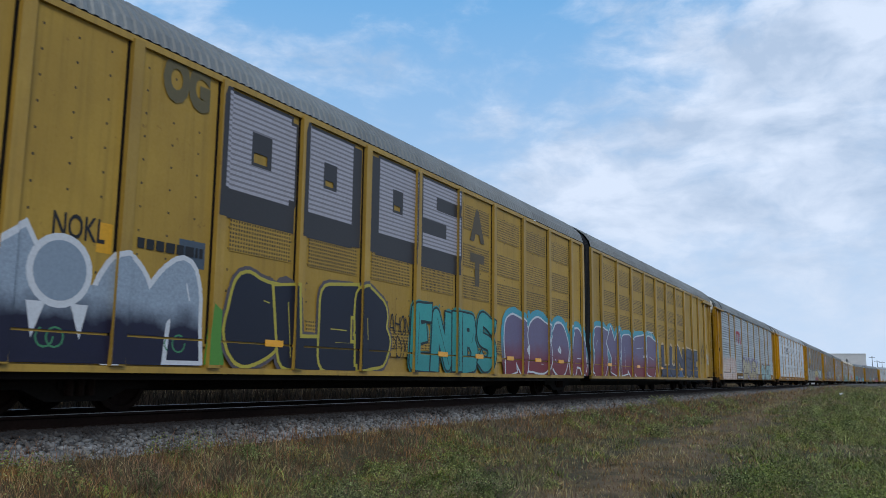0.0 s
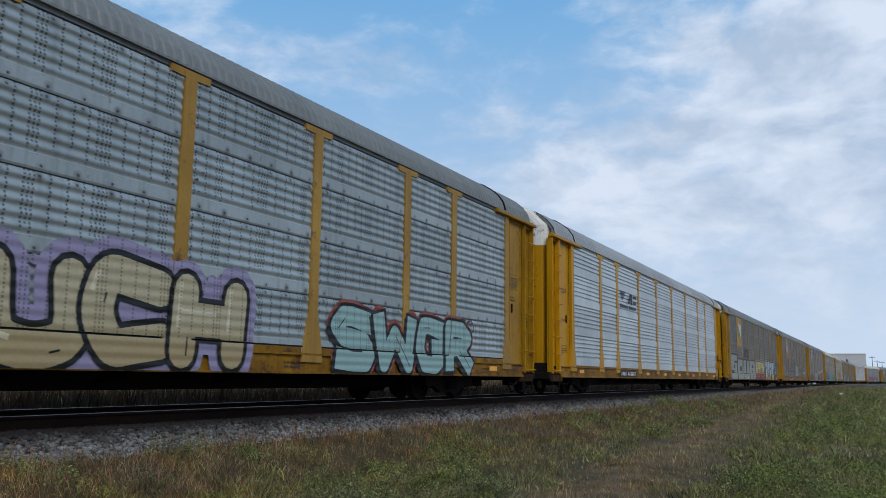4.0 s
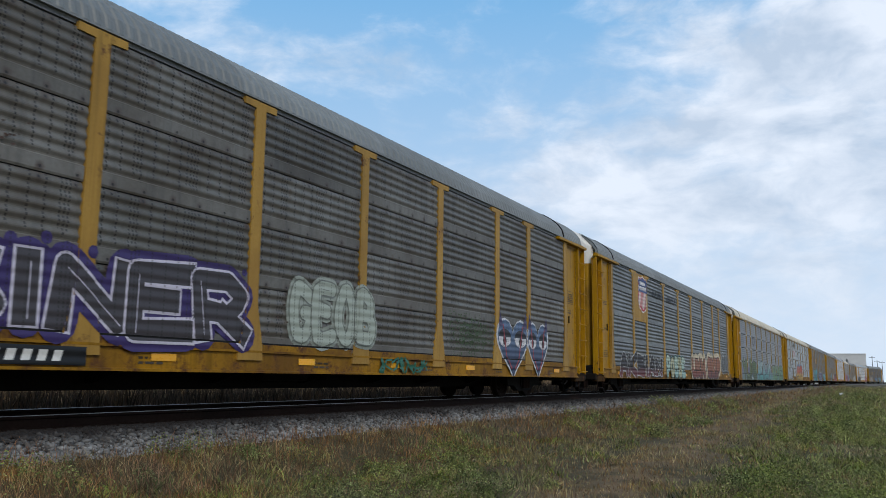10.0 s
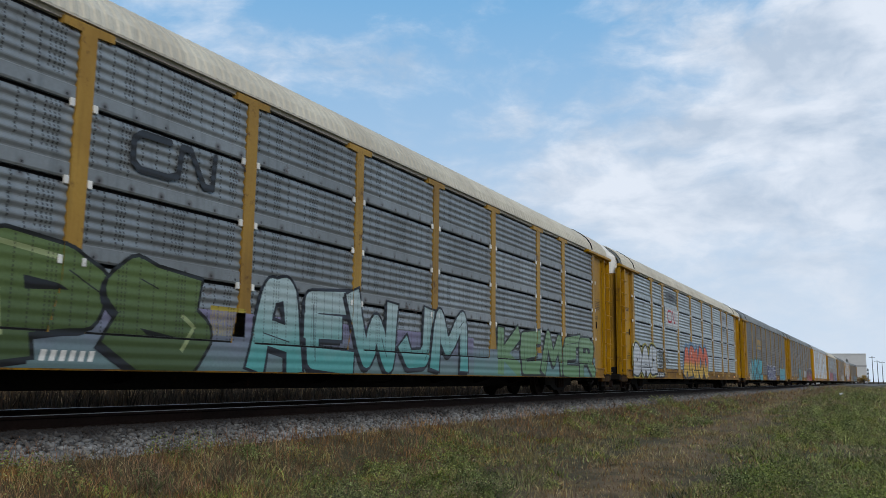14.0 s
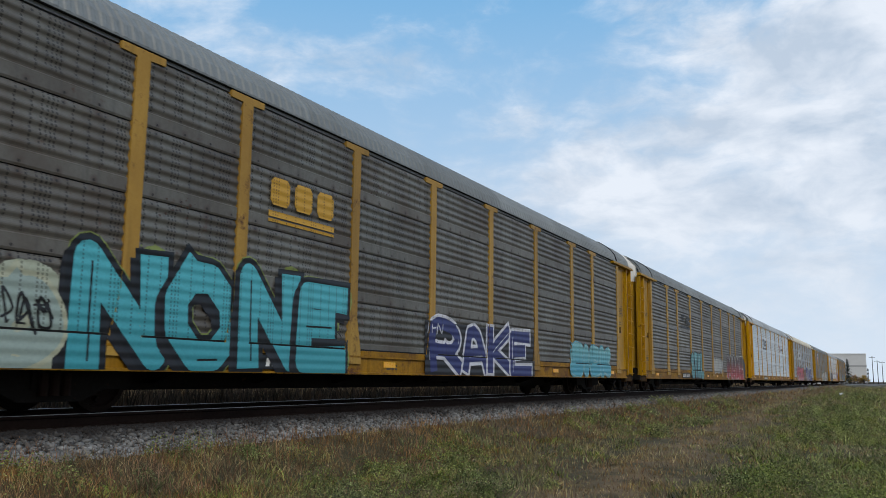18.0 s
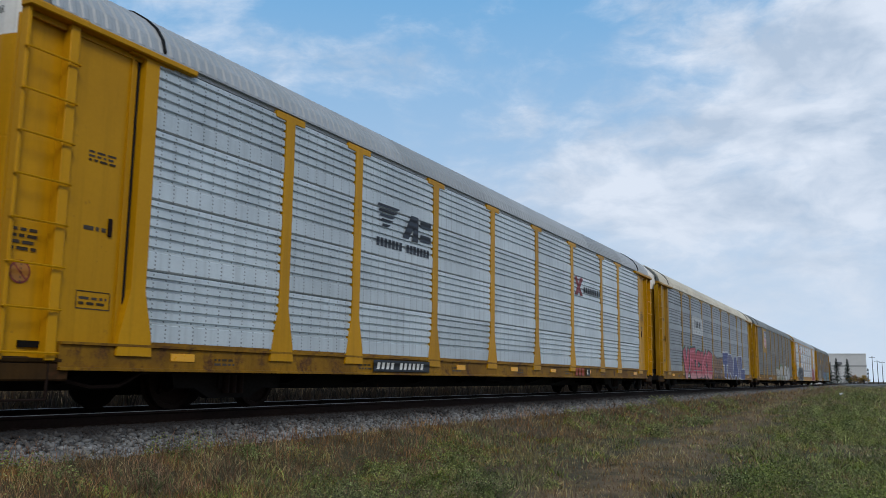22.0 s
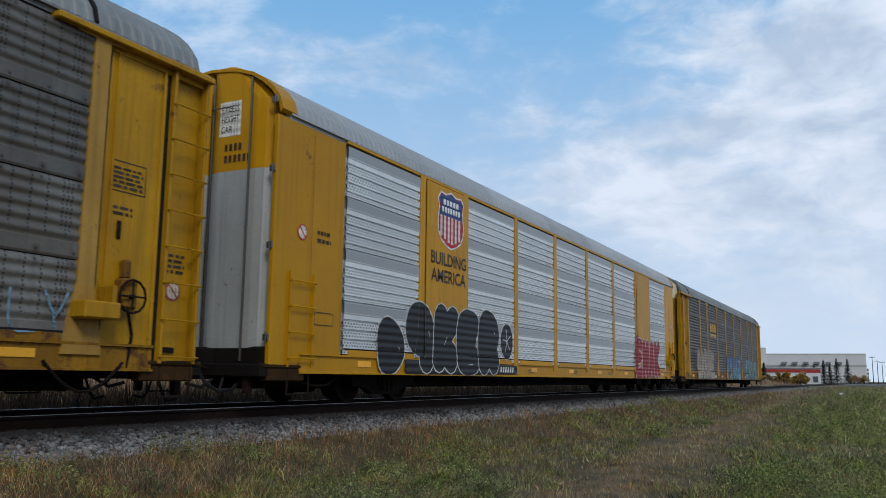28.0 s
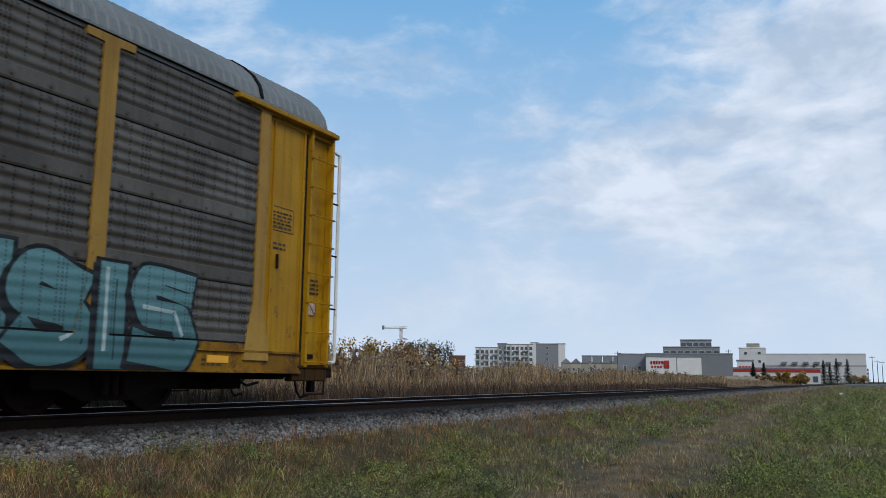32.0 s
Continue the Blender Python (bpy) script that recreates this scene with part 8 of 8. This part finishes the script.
for x, y, h in ((-45.0, 296.6, 11.5), (-70.5, 252.0, 9.5), (-2.4, 372.0, 11.2), (-0.8, 420.0, 10.8), (1.1, 425.0, 10.4), (-7.6, 372.0, 8.0)):
    pole(x, y, h, "tall dark utility pole with a crossarm")


def signal(x, y):
    s = empty("crossing_signal", Matrix.Translation((x, y, 0)), "railway signal mast with dark round heads", "signal")
    part("mast", None, lambda bm: tube(bm, (0, 0, 0), (0, 0, 6.2), 0.12, 8), STEEL, s)
    part("cabinet", None, lambda bm: box(bm, -0.9, -0.1, -0.4, 0.4, 0, 1.9, 0.05), TRIM_WHITE, s)
    for z in (4.4, 5.6):
        part("head", None, lambda bm: bmesh.ops.create_cone(bm, cap_ends=True, segments=12, radius1=0.30, radius2=0.30, depth=0.2, matrix=Matrix.Translation((0, -0.15, z)) @ Matrix.Rotation(math.pi / 2, 4, "X")), BLACK, s)


signal(-3.9, 352.0)


def crane(x, y):
    c = empty("tower_crane", Matrix.Translation((x, y, 0)), "far construction tower crane with a flat jib", "crane")
    part("mast", None, lambda bm: ([tube(bm, (a, b, 0), (a, b, 39), 0.16, 4) for a in (-0.8, 0.8) for b in (-0.8, 0.8)], [tube(bm, (-0.8, -0.8, z), (0.8, -0.8, z + 2), 0.1, 4) for z in range(0, 38, 2)]), WALL_BEIGE, c)
    part("jib", None, lambda bm: (tube(bm, (-17, 0, 39), (5, 0, 39), 0.22, 4), tube(bm, (-17, 0, 40.3), (5, 0, 40.3), 0.18, 4), [tube(bm, (-17 + i, 0, 39), (-16.5 + i, 0, 40.3), 0.1, 4) for i in range(22)]), WALL_BEIGE, c)
    part("counterweight", None, lambda bm: box(bm, -17.6, -16.0, -0.6, 0.6, 38.4, 41.6), WALL_GREY, c)
    part("cab", None, lambda bm: box(bm, -0.9, 0.9, -1.2, 0.9, 36.8, 38.8), TRIM_WHITE, c)


crane(-241.6 * 1.4, 414.8 * 1.4)

# ---------------------------------------------------------------- trees and bushes
BARK = paint("grey_bark", (0.09, 0.075, 0.06, 1), (0.05, 0.04, 0.03, 1), 0.9)
SPRUCE = grass_material("spruce_needles", (0.018, 0.034, 0.026, 1), (0.030, 0.048, 0.034, 1), (0.040, 0.060, 0.045, 1), 0)
GOLDEN = grass_material("yellow_autumn_leaves", (0.36, 0.225, 0.050, 1), (0.27, 0.18, 0.055, 1), (0.44, 0.29, 0.070, 1), 1)
RUSSET = grass_material("russet_autumn_leaves", (0.34, 0.21, 0.105, 1), (0.27, 0.175, 0.095, 1), (0.44, 0.30, 0.155, 1), 2)
SCRUB = grass_material("dull_scrub_leaves", (0.30, 0.225, 0.125, 1), (0.24, 0.19, 0.115, 1), (0.44, 0.36, 0.23, 1), 2)
LEAFGREEN = grass_material("dark_green_leaves", (0.045, 0.065, 0.028, 1), (0.060, 0.075, 0.032, 1), (0.085, 0.100, 0.042, 1), 1)


def leaf_cloud(centres, radii, count, size, squash=1.0):
    """Small leaf quads scattered through overlapping clumps."""
    k = rng.integers(0, len(centres), count)
    d = rng.normal(size=(count, 3))
    d /= np.linalg.norm(d, axis=1)[:, None]
    r = radii[k] * rng.random(count) ** 0.45
    p = centres[k] + d * r[:, None] * np.array([1, 1, squash])
    a = rng.normal(size=(count, 3))
    a /= np.linalg.norm(a, axis=1)[:, None]
    b = np.cross(a, rng.normal(size=(count, 3)))
    b /= np.linalg.norm(b, axis=1)[:, None]
    s = size * rng.uniform(0.6, 1.4, (count, 1))
    v = np.stack([p - a * s, p - b * s * 0.5, p + a * s, p + b * s * 0.5], 1).reshape(-1, 3)
    f = np.arange(count * 4).reshape(-1, 4)
    return v, f


def bush(name, x, y, height, spread, material, label, count=900, size=0.16, trunk=True):
    t = empty(name, Matrix.Translation((x, y, float(ground_height(x, y)))), label, "tree" if "tree" in name else "bush")
    n = 9
    cen = np.stack([rng.normal(0, spread * 0.38, n), rng.normal(0, spread * 0.38, n), height * rng.uniform(0.35, 0.86, n)], 1)
    rad = height * rng.uniform(0.13, 0.24, n)
    stems = part("trunk", None, lambda bm: [bent(bm, [(0, 0, 0), tuple(c * 0.5 + np.array([0, 0, c[2] * 0.1])), tuple(c)], 0.035 + 0.008 * height, 5) for c in cen], BARK, t)
    v, f = leaf_cloud(cen, rad, count, size)
    me = mesh_from_arrays("crown", v, f, material)
    cr = new("crown", me)
    cr.parent = t
    return t


def spruce(x, y, h):
    t = empty("spruce_tree", Matrix.Translation((x, y, 0)), "dark blue-green spruce tree", "tree")
    part("trunk", None, lambda bm: bmesh.ops.create_cone(bm, cap_ends=True, segments=7, radius1=0.16, radius2=0.02, depth=h, matrix=Matrix.Translation((0, 0, h / 2))), BARK, t)
    n = 2200
    u = rng.random(n) ** 0.7
    z = h * (0.06 + 0.92 * (1 - u))
    tier = 0.75 + 0.25 * np.sin(z * 6.0)
    r = (h - z) * 0.34 * tier * rng.random(n) ** 0.5
    a = rng.uniform(0, 6.283, n)
    p = np.stack([r * np.cos(a), r * np.sin(a), z - r * 0.25], 1)
    out = np.stack([np.cos(a), np.sin(a), np.full(n, -0.35)], 1) * 0.34
    sd = np.stack([-np.sin(a), np.cos(a), np.zeros(n)], 1) * 0.10
    v = np.stack([p - sd, p + out, p + sd, p - out * 0.2], 1).reshape(-1, 3)
    me = mesh_from_arrays("crown", v, np.arange(n * 4).reshape(-1, 4), SPRUCE)
    cr = new("crown", me)
    cr.parent = t


for x, y, h in ((-30.0, 238.1, 6.4), (-27.3, 238.4, 6.2), (-18.9, 300.0, 6.8), (-16.2, 300.0, 8.4), (-14.4, 302.0, 7.2), (-12.4, 301.0, 8.9), (-9.2, 301.0, 8.6), (-4.9, 345.0, 8.4)):
    spruce(x, y, h)
for i in range(6):
    bush("autumn_bush", -19.0 + i * 1.35 + rng.uniform(-0.5, 0.5), 172 + rng.uniform(-6, 10), rng.uniform(2.0, 3.6), 1.7, GOLDEN if i % 3 else RUSSET, "yellow and russet autumn bush by the track", 700, 0.22)
for i in range(5):
    bush("autumn_bush", -8.9 + i * 1.0, 318 + rng.uniform(-4, 8), rng.uniform(2.6, 4.6), 2.2, RUSSET if i % 2 else GOLDEN, "small russet autumn bush", 400, 0.2)
# thicket beyond the reeds
for x, y, h, m in ((-36.5, 49.5, 3.6, RUSSET), (-34.4, 51.0, 3.0, RUSSET), (-32.6, 52.5, 3.5, RUSSET), (-31.6, 50.0, 3.9, GOLDEN), (-30.8, 53.5, 3.9, RUSSET), (-29.8, 52.0, 3.4, RUSSET), (-37.8, 46.5, 2.8, RUSSET), (-40.5, 45.0, 2.9, RUSSET), (-43.0, 40.0, 3.2, RUSSET)):
    bush("autumn_bush", x, y, h, 2.4, m, "bare brown autumn thicket", 1300, 0.10)
for x, y, h in ((-80.0, 142.0, 8.4), (-77.6, 144.0, 8.8), (-75.4, 144.6, 7.6), (-82.5, 141.0, 7.0)):
    bush("green_tree", x, y, h, 4.0, LEAFGREEN, "dark green leafy tree", 2600, 0.16)
bush("bare_tree", -30.9, 44.0, 4.2, 1.2, GOLDEN, "slim half-bare autumn tree", 260, 0.10)
for i in range(90):
    y = 28 + i * 2.2 + rng.uniform(-3, 3)
    bush("brown_shrub", -14.8 - y * 0.09 - rng.uniform(0, 6), y, rng.uniform(1.6, 2.5), 2.0, SCRUB if i % 3 else RUSSET, "low brown shrub among the reeds", 460, 0.11)

# a pale stone lying in the grass
part("pale_stone", None, lambda bm: bmesh.ops.create_icosphere(bm, subdivisions=2, radius=0.22, matrix=Matrix.Translation((-3.15, 83.0, 0.14)) @ Matrix.Diagonal((0.9, 0.6, 0.7, 1))), WALL_WHITE, None)
tagged(bpy.data.objects["pale_stone"], "pale stone lying in the grass", "stone")


# ---------------------------------------------------------------- what moves
def motions():
    times = [float(t) for t in range(0, 33, 2)]
    for car, t_front, slack in MOVERS:
        walk(car, [(t, on_line(BASE_Y + SPEED * (t_front - t) + slack)) for t in times])
    # wheels roll on the rail: 0.42 m tread radius
    turn = math.degrees(SPEED / FPS / 0.42)
    for ws in WHEELS:
        at = ws.matrix_basis.translation
        walk(ws, [(k / FPS, pose(at.x, at.y, at.z, turn * k)) for k in range(32 * FPS + 1)])
    # the cloud drifts slowly to the right
    walk(backdrop, [(t, pose(0, 0, 0, 0, 0, -0.083 * (t - 16.0))) for t in times])


motions()
